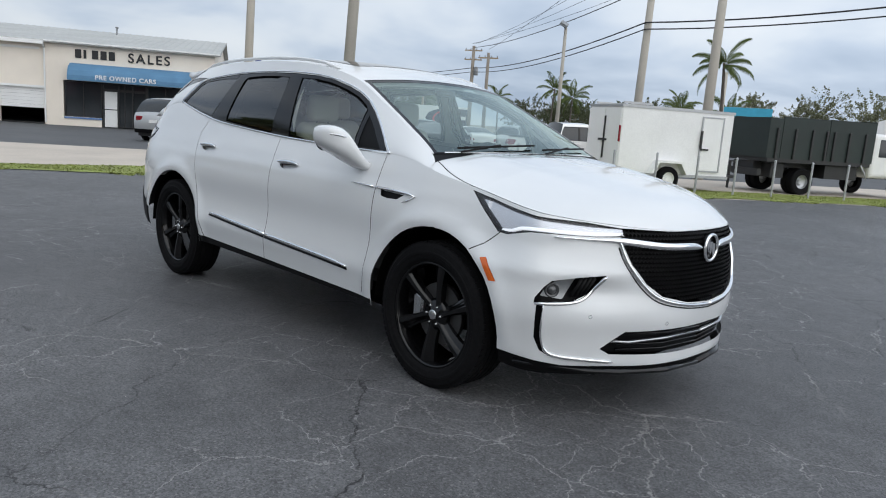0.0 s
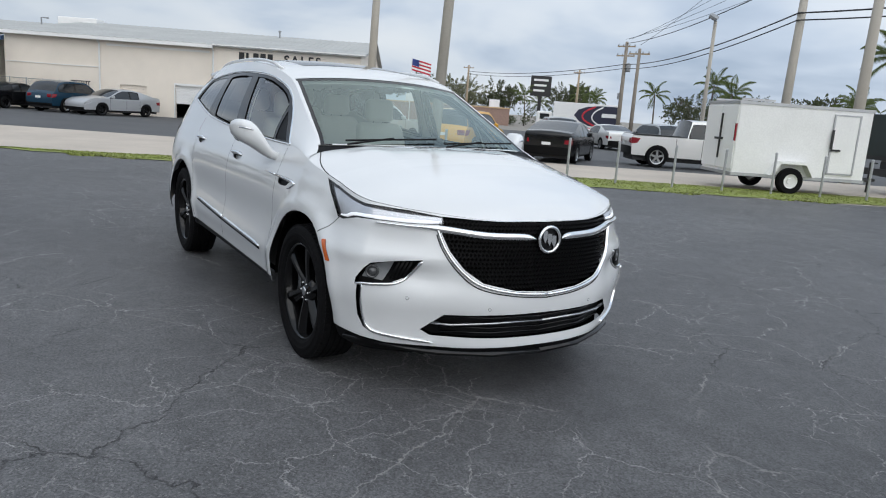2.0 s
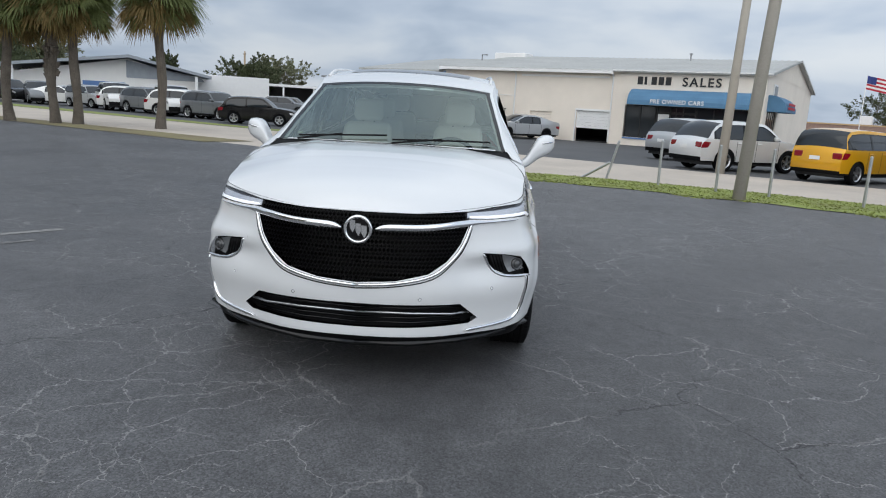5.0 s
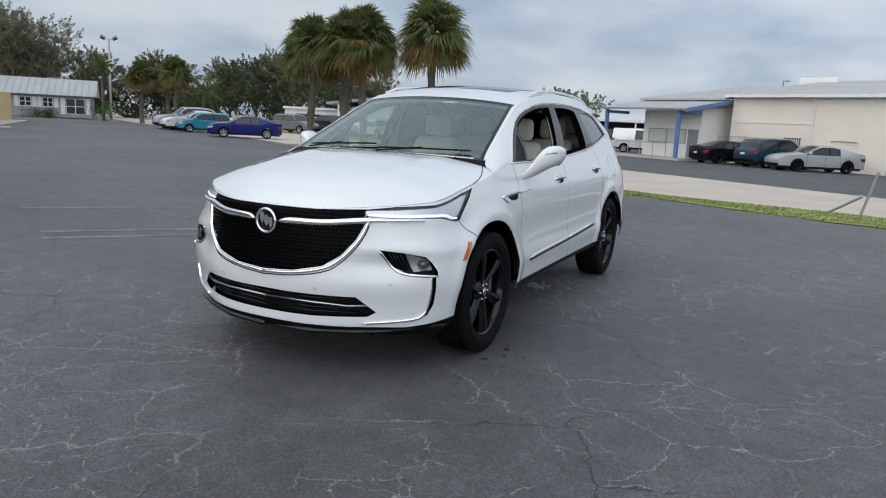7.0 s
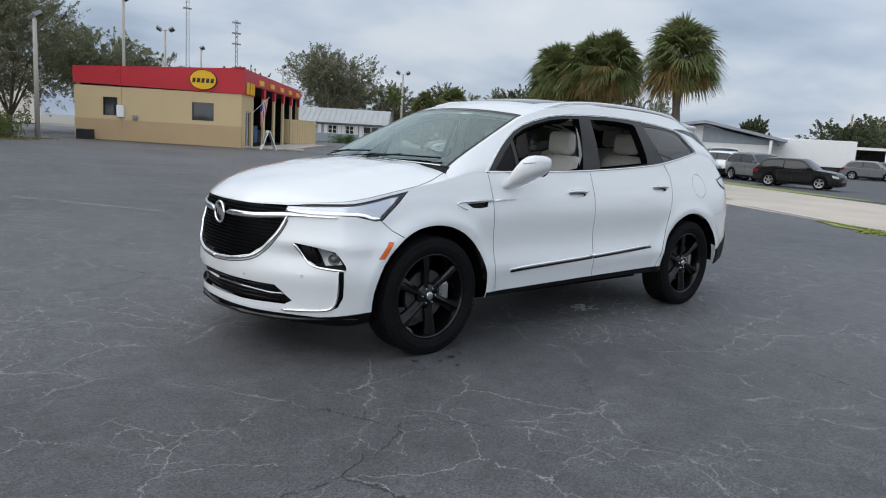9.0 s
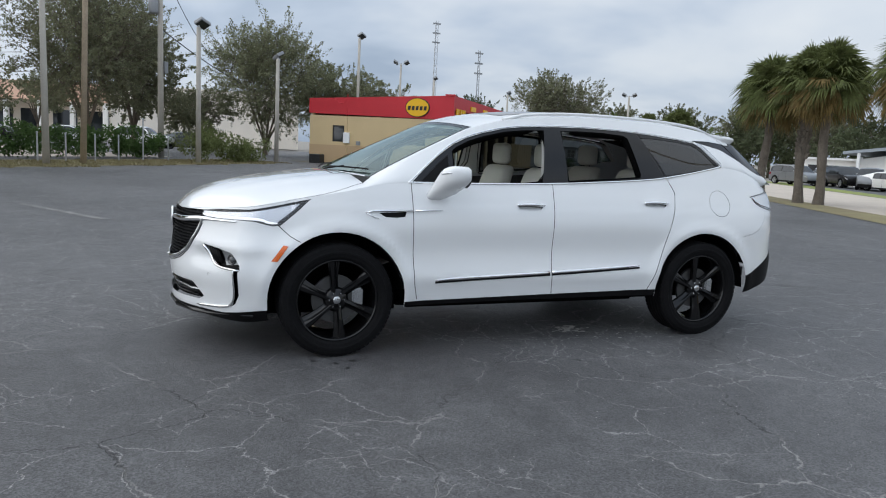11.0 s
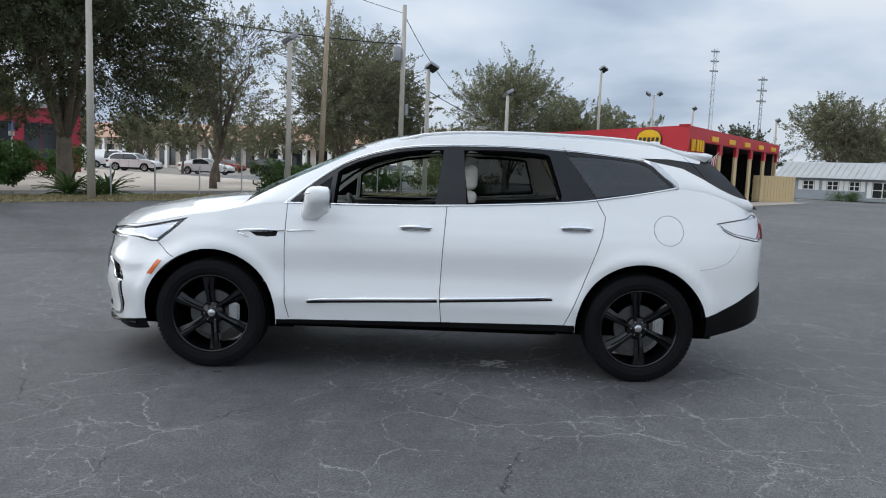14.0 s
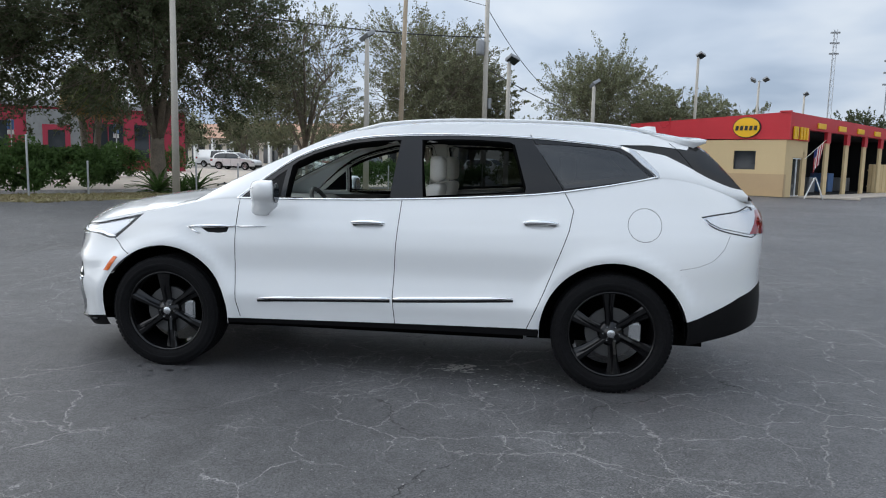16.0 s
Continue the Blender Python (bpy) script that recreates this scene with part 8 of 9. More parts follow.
def sabal_palm(x, y, trunk, seed, radius=2.0, label="", boots=0):
    rng = np.random.default_rng(seed)
    radius *= 0.84
    t = thing("sabal_palm", at(x, y, float(rng.uniform(0, 360))), label, "palm tree", "sabal palms")
    bm = bmesh.new()
    path = [(0.06 * math.sin(k * 0.9), 0.05 * math.cos(k), trunk * k / 8 - 0.1) for k in range(9)]
    tube(bm, path, [0.24 if k == 0 else 0.17 + 0.015 * math.sin(k * 2.3) + (0.05 if boots and k > 3 else 0) for k in range(9)], 12)
    for k in range(70 if boots else 26):
        z = trunk * (rng.uniform(0.35, 1.0) if boots else rng.uniform(0.86, 1.0))
        a = rng.uniform(0, 2 * math.pi)
        m = Matrix.Translation((0, 0, z)) @ Matrix.Rotation(a, 4, "Z") @ Matrix.Rotation(radians(25), 4, "Y")
        box(bm, (0.13, -0.05, 0), (0.24, 0.05, 0.22), m)
    part("trunk", bm, M["palm_bark"], t)
    green, dry = ([], []), ([], [])
    for k in range(92):
        u = k / 91
        el = math.radians(86 - 126 * u + rng.uniform(-14, 14))           # from upright to hanging
        a = 2.4 * k + rng.uniform(-0.3, 0.3)
        v, f = dry if u > 0.86 or (u > 0.7 and rng.uniform() < 0.25) else green
        out = Vector((math.cos(a) * math.cos(el), math.sin(a) * math.cos(el), math.sin(el)))
        side = Vector((-math.sin(a), math.cos(a), 0))
        turn = Matrix.Rotation(rng.uniform(-1.1, 1.1), 3, out)
        side = turn @ side
        up = out.cross(side) * -1
        base = Vector((0, 0, trunk - 0.1 + 0.25 * (1 - u)))
        stem = radius * rng.uniform(0.34, 0.52)
        hub = base + out * stem + Vector((0, 0, -0.10 * stem * math.cos(el)))
        i = len(v)
        v += [base + side * 0.02, hub + side * 0.012, hub - side * 0.012, base - side * 0.02]
        f.append((i, i + 1, i + 2, i + 3))
        n = 40
        for j in range(n):
            b = math.radians(-128 + 256 * j / (n - 1) + rng.uniform(-3, 3))
            ln = radius * rng.uniform(0.50, 0.62) * (0.72 + 0.28 * math.cos(b))
            d = (out * math.cos(b) + side * math.sin(b) + up * (0.22 * math.cos(2 * b) + rng.uniform(-0.06, 0.06))).normalized()
            fall = ln * (0.10 + 0.30 * max(0.0, math.cos(el)) + rng.uniform(0, 0.16))
            mid = hub + d * ln * 0.55 - Vector((0, 0, 0.22 * fall))
            tip = hub + d * ln * 0.95 - Vector((0, 0, fall))
            w = d.cross(up).normalized() * 0.031
            i = len(v)
            v += [hub, mid + w, tip, mid - w]
            f.append((i, i + 1, i + 2, i + 3))
    for (v, f), nm, m in ((green, "crown", "palm_leaf"), (dry, "dry_fronds", "palm_dead")):
        obj(nm, [tuple(p) for p in v], f, M[m], t)
    return t


pl = "sabal palm with a full fan-leaved crown on a straight trunk"
sabal_palm(-23.7, -12.0, 5.15, 1, 2.3, pl)
sabal_palm(-23.1, -15.1, 4.8, 2, 2.1, pl)
sabal_palm(-22.9, -15.9, 4.6, 3, 2.1, "sabal palm with old leaf boots on its trunk", 1)
sabal_palm(-22.6, -17.5, 4.4, 4, 2.0, pl)
for k, (x, y, h) in enumerate(((-42.8, -51.8, 4.2), (-43.8, -48.6, 4.6), (-44.6, -50.4, 4.3))):
    sabal_palm(x, y, h, 10 + k, 2.0, "sabal palm at the far edge of the lot")
for k, (x, y, h) in enumerate(((20.5, -29.5, 4.4), (22.0, -30.5, 4.8))):
    sabal_palm(x, y, h, 20 + k, 1.7, "sabal palm in front of the red building")


def feather_palm(x, y, trunk, seed, length=2.4, label="", lean=0.3):
    rng = np.random.default_rng(seed)
    t = thing("feather_palm", at(x, y, float(rng.uniform(0, 360))), label, "palm tree", "feather palms")
    bm = bmesh.new()
    tube(bm, [(lean * (k / 8) ** 2, 0, trunk * k / 8 - 0.1) for k in range(9)], [0.13 - 0.007 * k for k in range(9)], 10)
    part("trunk", bm, M["palm_bark"], t, smooth=True)
    v, f = [], []
    top = Vector((lean, 0, trunk - 0.15))
    for k in range(15):
        a = 2.4 * k + float(rng.uniform(-0.3, 0.3))
        el = math.radians(80 - 112 * k / 14 + float(rng.uniform(-10, 10)))
        out, side = Vector((math.cos(a), math.sin(a), 0)), Vector((-math.sin(a), math.cos(a), 0))
        ln = length * rng.uniform(0.85, 1.1)
        pts = []
        for s in range(15):
            u = s / 14
            e = el - 1.25 * u * u
            pts.append((pts[-1] if pts else top) + (out * math.cos(e) + Vector((0, 0, math.sin(e)))) * ln / 14)
        for s2 in range(2, 30):
            s = s2 // 2
            for sg in (-1, 1):
                d = (side * sg * 0.7 + (pts[s] - pts[s - 1]).normalized() * 0.5 + Vector((0, 0, -0.6))).normalized()
                lf = 0.60 * ln * 0.36 * math.sin(math.pi * (0.12 + 0.8 * s2 / 30))
                w = (pts[s] - pts[s - 1]).normalized() * 0.036
                pts_s = pts[s - 1].lerp(pts[s], 0.5 * (s2 % 2) + 0.5)
                i = len(v)
                v += [pts_s - w * 0.5, pts_s + d * lf * 0.5 + w, pts_s + d * lf + Vector((0, 0, -0.3 * lf)), pts_s + d * lf * 0.5 - w]
                f.append((i, i + 1, i + 2, i + 3))
        for s in range(1, 15):
            i = len(v)
            v += [pts[s - 1] + side * 0.02, pts[s] + side * 0.015, pts[s] - side * 0.015, pts[s - 1] - side * 0.02]
            f.append((i, i + 1, i + 2, i + 3))
    obj("crown", [tuple(p) for p in v], f, M["coco_leaf"], t)
    return t


fp = "feathery palm with arching green fronds"
for k, (x, y, h, ln) in enumerate(((-16.3, 37.1, 6.1, 1.95), (-46.1, 59.9, 6.3, 2.2), (-41.5, 57.2, 5.3, 2.2), (-63.8, 71.2, 5.8, 2.2), (-34.7, 67.3, 5.0, 2.6), (-27.5, 62.0, 4.5, 2.3), (-86, 78, 5.6, 2.4), (-90, 84, 5.4, 2.4),
                                     (-93, 88, 5.6, 2.4), (-104, 84, 4.4, 2.8), (-95, 74, 5.2, 2.6), (-33, 64, 4.6, 2.0), (-45.3, -46.8, 3.2, 1.8), (-42.2, -56.2, 5.0, 1.3))):
    feather_palm(x, y, h, 200 + k, ln, fp)


def planting(name, places, size, leaf, label, seed, per=110, lsize=0.075, category="hedge"):
    rng = np.random.default_rng(seed)
    cl = []
    for x, y, r, h in places:
        z = ground_z(x, y)
        for k in range(7):
            cl.append((x + rng.uniform(-r, r) * 0.8, y + rng.uniform(-r, r) * 0.8, z + h * rng.uniform(0.2, 0.85), r * rng.uniform(0.45, 0.65)))
    v, f = leaf_cloud(rng, cl, per, lsize, 0.9)
    v[:, 2] = np.maximum(v[:, 2], -0.6)
    return tagged(mesh_np(name, v, f, M[leaf]), label, category, "", "stuff")


planting("hedge", [(*side_road(b, 21.6 + 0.3 * math.sin(b * 3)), 0.62, 1.8 + 0.2 * math.sin(b * 2.1)) for b in np.arange(-9, 7.4, 0.5)], 0, "hedge_leaf", "dense clipped green hedge behind the fence posts", 5, 170)
planting("hedge", [(*side_road(b, 37.5 + 0.3 * math.sin(b * 3)), 0.85, 1.8 + 0.2 * math.sin(b * 2.1)) for b in np.arange(2, 16.5, 0.7)], 0, "hedge_leaf", "dense green hedge in front of the red building", 15, 130, 0.09)
planting("hedge", [(*side_road(b, 22.5), 0.7, 1.5 + 0.3 * math.sin(b * 2.1)) for b in np.arange(18.2, 27.5, 0.75)], 0, "hedge_leaf", "dark green shrubs behind the fence posts", 6)
planting("shrub", [(*side_road(b, 18.9), 0.8, 1.5 + 0.6 * math.sin(b)) for b in np.arange(25.4, 31.0, 0.8)], 0, "palm_leaf", "bushy green shrubs beside the lamp pole", 7, category="shrub")


def spiky_shrub(x, y, size, seed):
    """A rosette of long stiff pointed leaves."""
    rng = np.random.default_rng(seed)
    t = thing("spiky_shrub", at(x, y), "low rosette of long pointed green leaves at a pole's foot", "shrub", "spiky shrubs")
    for k in range(46):
        a, el = 2.4 * k, math.radians(82 - 70 * k / 45 + float(rng.uniform(-8, 8)))
        ln = size * float(rng.uniform(0.8, 1.15))
        out, side = Vector((math.cos(a), math.sin(a), 0)), Vector((-math.sin(a), math.cos(a), 0))
        verts = []
        for u, w in ((0.0, 0.035), (0.35, 0.05), (0.7, 0.035), (1.0, 0.003)):
            e = el - 0.5 * u
            p = (out * math.cos(e) + Vector((0, 0, math.sin(e)))) * ln * u
            verts += [p - side * w * size, p + Vector((0, 0, -0.02)), p + side * w * size]
        obj("leaf", [tuple(p) for p in verts], [(3 * r + c, 3 * r + c + 1, 3 * r + c + 4, 3 * r + c + 3) for r in range(3) for c in range(2)], M["hedge_leaf"], t)


spiky_shrub(*side_road(8.25, 21.0), 1.25, 1)
spiky_shrub(*side_road(9.75, 21.1), 1.15, 2)
spiky_shrub(*side_road(9.0, 20.6), 0.9, 3)
planting("shrub", [(-40.1, -54.1, 1.2, 1.3), (-39.6, -62.2, 1.0, 0.7), (-40.8, -61.6, 1.0, 0.7)], 0, "hedge_leaf", "rounded green shrubs beside the house", 9, category="shrub")
planting("shrub", [(-100 + 1.5 * k, 64 + 2.4 * k, 1.5, 2.4 + 0.8 * math.sin(k * 2)) for k in range(10)], 0, "leaf_dark", "green shrubs in front of the brick store", 10, 60, 0.16, "shrub")
planting("woodland", [(-62 + 3 * math.sin(k), -86 + 3.4 * k, 2.6, 4.5 + math.sin(k * 1.7)) for k in range(13)], 0, "leaf_dark", "dark undergrowth at the wood's edge", 12, 150, 0.24, "woodland")


def grass_tufts(name, quad_fn, count, seed, material, label, h=0.09):
    rng = np.random.default_rng(seed)
    v, f = [], []
    for k in range(count):
        x, y = quad_fn(rng.uniform(), rng.uniform())
        z = ground_z(x, y)
        a = rng.uniform(0, math.pi)
        w, hh = 0.035 * rng.uniform(0.6, 1.4), h * rng.uniform(0.4, 1.3)
        lx, ly = rng.uniform(-0.05, 0.05, 2)
        i = len(v)
        v += [(x - w * math.cos(a), y - w * math.sin(a), z), (x + w * math.cos(a), y + w * math.sin(a), z), (x + lx, y + ly, z + hh)]
        f.append((i, i + 1, i + 2))
    return tagged(obj(name, v, f, material), label, "grass", "", "stuff")


grass_tufts("grass_blades", lambda u, w: street(-9.4 + 31 * u, verge_edge(-9.4 + 31 * u, 1) * (1 - w) + verge_edge(-9.4 + 31 * u, 2) * w + (0.25 * math.sin(u * 60) + 0.15 * math.sin(u * 171)) * (1 - w)), 26000, 21, M["grass"], "short green grass blades on the verge", 0.032)
grass_tufts("grass_blades", lambda u, w: side_road(-8 + 40 * u, 17.1 + 3.6 * w + (0.3 * math.sin(u * 60) + 0.2 * math.sin(u * 151)) * (1 - w)), 18000, 22, M["dry_grass"], "dry straw-coloured grass along the lot's edge", 0.07)

# ---- other vehicles ----
M["car_glass"] = mat("tinted_car_glass", (0.02, 0.024, 0.028), 0.05, vary=0.1, spec=0.6)
M["alloy"] = mat("silver_alloy", (0.45, 0.46, 0.47), 0.3, 0.9, vary=0.05)
SHAPES = {
    # half-outline as (x from the middle, height), front to rear, in shares of length and height; glass: front pillar foot, roof front, roof rear, rear foot
    "sedan": (4.9, 1.86, 1.45, 2.85, ((0.5, 0.18), (0.5, 0.42), (0.475, 0.52), (0.40, 0.62), (0.245, 0.685), (0.215, 0.70), (0.05, 0.965), (-0.04, 1.0), (-0.17, 0.975), (-0.40, 0.775), (-0.485, 0.735), (-0.5, 0.62), (-0.495, 0.20)), (5, 6, 8, 9)),
    "suv": (4.75, 1.88, 1.68, 2.8, ((0.5, 0.17), (0.5, 0.42), (0.47, 0.535), (0.40, 0.60), (0.24, 0.655), (0.215, 0.67), (0.09, 0.95), (-0.02, 1.0), (-0.34, 0.965), (-0.455, 0.66), (-0.49, 0.56), (-0.5, 0.40), (-0.49, 0.20)), (5, 6, 8, 9)),
    "hatch": (4.2, 1.8, 1.6, 2.6, ((0.5, 0.17), (0.5, 0.42), (0.465, 0.53), (0.38, 0.60), (0.27, 0.64), (0.245, 0.655), (0.12, 0.95), (0.0, 1.0), (-0.40, 0.975), (-0.465, 0.66), (-0.485, 0.56), (-0.5, 0.36), (-0.49, 0.18)), (5, 6, 8, 9)),
    "pickup": (5.8, 2.0, 1.9, 3.7, ((0.5, 0.2), (0.5, 0.46), (0.485, 0.575), (0.42, 0.60), (0.26, 0.615), (0.245, 0.625), (0.16, 0.965), (0.08, 1.0), (-0.10, 0.985), (-0.13, 0.64), (-0.49, 0.635), (-0.5, 0.58), (-0.49, 0.24)), (5, 6, 8, 9)),
    "van": (5.4, 1.95, 2.0, 3.1, ((0.5, 0.14), (0.5, 0.36), (0.47, 0.45), (0.42, 0.50), (0.37, 0.53), (0.355, 0.545), (0.25, 0.95), (0.15, 1.0), (-0.47, 0.985), (-0.485, 0.56), (-0.49, 0.5), (-0.5, 0.3), (-0.49, 0.16)), (5, 6, 8, 9)),
}


def parked_car(kind, color, m, label, size=1.0, rims="alloy", metal=0.35, group="parked cars"):
    L, W, H, base, prof, (g0, g1, g2, g3) = SHAPES[kind]
    name = {"sedan": "sedan_car", "suv": "sport_utility_vehicle", "hatch": "hatchback_car", "pickup": "pickup_truck", "van": "delivery_van"}[kind]
    car = thing(name, m @ Matrix.Scale(size, 4), label, "car", group)
    key = "car_paint_" + str(color)
    if key not in M:
        M[key] = mat("car_paint", color, 0.35 if sum(color) > 0.2 else 0.2, metal if sum(color) > 0.2 else 0.0, vary=0.04, scale=1.0, coat=0.8 if sum(color) > 0.2 else 0.3, spec=0.5 if sum(color) > 0.2 else 0.3)
    paint = M[key]
    P = [(x * L, z * H) for x, z in prof]
    belt = 0.645 * H if kind != "van" else 0.54 * H
    if kind == "pickup":
        belt = 0.63 * H

    def half(x, z):
        k = abs(2 * x / L)
        w = W / 2 * (1 - 0.13 * k ** 5)
        if z > belt:
            w *= 1 - 0.20 * ((z - belt) / (H - belt)) ** 1.25
        else:
            w *= 1 - 0.06 * ((belt - z) / belt) ** 3
        return w

    def side(x, z):
        return Vector((x, half(x, z), z))
    if kind in ("pickup", "van"):
        dense = [(a[0] + (c[0] - a[0]) * k / 4, a[1] + (c[1] - a[1]) * k / 4) for a, c in zip(P, P[1:]) for k in range(4)] + [P[-1]]
    else:
        dense = round_line(P, 4)
    xs, zs = np.linspace(-L / 2 - 0.04, L / 2 + 0.04, 38), np.linspace(0.16 * H, H + 0.02, 15)
    pat = grid_pattern(xs, zs)
    body = Pattern(pat.take(dense))
    wr = {"sedan": 0.345, "suv": 0.385, "hatch": 0.34, "pickup": 0.42, "van": 0.37}[kind]
    axles = (base / 2, -base / 2)
    for ax in axles:
        body.take([(ax + (wr + 0.05) * math.cos(a), wr + (wr + 0.05) * math.sin(a)) for a in [2 * math.pi * k / 20 for k in range(20)]])
    # side windows
    x_a, x_b, x_c, x_d = P[g0][0], P[g1][0], P[g2][0], P[g3][0]
    top = lambda x: float(np.interp(-x, [-p[0] for p in dense], [p[1] for p in dense])) - 0.065 * H
    glasses = []
    lo = belt + 0.02 * H
    split = (x_b + x_c) / 2 - 0.05
    spans = [(x_a - 0.14, split + 0.04), (split - 0.04, max(x_c - (0.25 if kind in ("suv", "van", "hatch") else 0.05), x_d + 0.12))]
    if kind == "van":
        spans = spans[:1]
    for a, c in spans:
        pts = np.linspace(a, c, 9)
        up = [(float(x), max(lo + 0.005, top(float(x)))) for x in pts]
        glasses.append(body.take([(float(a), lo)] + up + [(float(c), lo)]))
    a, c = spans[0][0] + 0.07, spans[-1][1] - 0.06
    pts = np.linspace(a, c, 13)
    window_band = body.take([(a, lo - 0.02)] + [(float(x), max(lo + 0.01, top(float(x)) + 0.022)) for x in pts] + [(c, lo - 0.02)])
    tail = body.take([(-L / 2 - 0.1, 0.46 * H), (-L / 2 - 0.1, 0.60 * H), (-L / 2 + 0.34, 0.585 * H), (-L / 2 + 0.24, 0.48 * H)])
    head = body.take([(L / 2 + 0.1, 0.40 * H), (L / 2 + 0.1, 0.46 * H), (L / 2 - 0.38, 0.53 * H), (L / 2 - 0.30, 0.44 * H)])
    sill = body.take([(-L, 0.0), (-L, 0.215 * H), (L, 0.215 * H), (L, 0.0)])
    both = (1, -1)
    flat = lambda x, z: side(x, z)

    def sk(nm, cells, mt, lab="", off=0.0):
        if not cells:
            return
        joined = nm == "body"
        verts, faces = [], []
        for s in both:
            if not joined:
                verts, faces = [], []
            idx = {}
            for c in cells:
                f = []
                for p in c:
                    kk = (round(p[0], 4), round(p[1], 4))
                    if kk not in idx:
                        idx[kk] = len(verts)
                        q = side(*p)
                        verts.append((q.x, s * (q.y + off), q.z))
                    if idx[kk] not in f:
                        f.append(idx[kk])
                if len(f) > 2:
                    faces.append(f if s < 0 else f[::-1])
            if not joined:
                obj(nm, verts, faces, mt, car, lab, smooth=True)
        if joined:
            obj(nm, verts, faces, mt, car, lab, smooth=True)
    sk("body", body.cells, paint)
    for g in glasses:
        sk("side_window", g, M["car_glass"], "dark tinted side window", -0.012)
    sk("window_surround", window_band, M["gloss_black"], "black window surround", -0.004)
    sk("tail_lamp", tail, M["red_lens"], "red tail lamp", 0.004)
    sk("head_lamp", head, M["lamp_silver"], "clear head lamp", 0.004)
    sk("sill", sill, M["trim_black"], "", -0.01)
    # shut lines of the doors, and their handles
    joints = [x_a - 0.12, -0.02 * L, -0.20 * L] if kind != "van" else [x_a - 0.12, 0.12 * L]
    for xj in joints:
        sk("door_seam", body.take([(xj - 0.008, 0.225 * H), (xj + 0.008, 0.225 * H), (xj + 0.008, belt - 0.03), (xj - 0.008, belt - 0.03)]), M["shut_line"], "", 0.003)
    for xj in joints[1:]:
        for s in both:
            q = side(xj + 0.14, belt - 0.10)
            part("door_handle", soft_box((xj + 0.05, s * q.y - 0.025, belt - 0.12), (xj + 0.23, s * q.y + 0.025, belt - 0.085), 0.01, 1), paint, car)
    # everything across the car: nose, bonnet, screens, roof, tail
    rows = []
    for x, z in dense:
        w = half(x, z)
        crown = 0.03 * H * (0.35 if z < 0.5 * H else 1)
        rows.append([(x + (0.10 * (1 - q * q) if x > 0.3 * L else -0.06 * (1 - q * q) if x < -0.4 * L else 0.05 * (1 - q * q) * (1 if x > 0 else -1)), w * q, z + crown * (1 - q * q) * (0.2 if abs(x) > 0.49 * L else 1)) for q in np.linspace(-1, 1, 9)])

    def strip(nm, i0, i1, mt, lab="", q0=0, q1=8):
        verts, faces = [], []
        for r in rows[i0:i1 + 1]:
            verts += r[q0:q1 + 1]
        n = q1 - q0 + 1
        for i in range(i1 - i0):
            for j in range(n - 1):
                k = i * n + j
                faces.append((k, k + 1, k + n + 1, k + n))
        obj(nm, verts, faces, mt, car, lab, smooth=True)
    d = 4
    strip("bonnet", 2, g0 * d, paint)
    strip("front_fascia", 0, 2, M["trim_black"], "dark grille and intake")
    strip("windscreen", g0 * d, g1 * d, M["car_glass"], "dark windscreen")
    strip("roof", g1 * d, g2 * d, paint)
    strip("rear_window", g2 * d, g3 * d, M["car_glass"], "dark rear window")
    strip("tailgate", g3 * d, len(rows) - 3, paint)
    strip("rear_bumper", len(rows) - 3, len(rows) - 1, M["trim_black"], "black lower bumper")
    for s in both:
        zt = (0.475, 0.585)
        part("rear_lamp", soft_box((-L / 2 - 0.022, s * 0.335 * W - 0.17, zt[0] * H), (-L / 2 + 0.06, s * 0.335 * W + 0.10, zt[1] * H), 0.02, 1), M["red_lens"], car, "red rear lamp")
    part("number_plate", boxes(((-L / 2 - 0.075, -0.16, 0.44 * H), (-L / 2 - 0.055, 0.16, 0.51 * H))), M["white"], car, "blank pale plate")
    part("underbody", boxes(((-L / 2 + 0.15, -W / 2 + 0.22, 0.13 * H), (L / 2 - 0.15, W / 2 - 0.22, 0.45 * H))), M["dark"], car)
    if kind == "pickup":
        part("load_bed", boxes(((-L / 2 + 0.1, -W / 2 + 0.12, 0.66 * H), (-0.14 * L, W / 2 - 0.12, 0.67 * H))), M["dark"], car)
    for s in both:
        part("door_mirror", soft_box((x_a - 0.35, s * (W / 2 - 0.02) - 0.09, belt + 0.02), (x_a - 0.17, s * (W / 2 - 0.02) + 0.12, belt + 0.17), 0.04, 2), paint, car)
    for ax in axles:
        for s in both:
            wheel = new("wheel")
            wheel.parent = car
            c = (ax, s * (W / 2 - 0.12), wr)
            bm = bmesh.new()
            lathe(bm, [(wr * 0.66, 0.10), (wr * 0.9, 0.115), (wr, 0.08), (wr, -0.08), (wr * 0.9, -0.115), (wr * 0.66, -0.10)], 24, "y", c)
            part("tyre", bm, M["rubber"], wheel)
            bm = bmesh.new()
            lathe(bm, [(0.0, 0.07 * s), (wr * 0.16, 0.075 * s), (wr * 0.2, 0.05 * s)], 12, "y", c)
            lathe(bm, [(wr * 0.58, 0.08 * s), (wr * 0.67, 0.105 * s), (wr * 0.67, -0.05 * s)], 24, "y", c)
            for k in range(5):
                a = 2 * math.pi * k / 5 + 0.3
                box(bm, (wr * 0.12, -0.02, -wr * 0.09), (wr * 0.62, 0.02, wr * 0.09), Matrix.Translation((c[0], c[1] + 0.07 * s, c[2])) @ Matrix.Rotation(-a, 4, "Y"))
            bmesh.ops.recalc_face_normals(bm, faces=bm.faces[:])
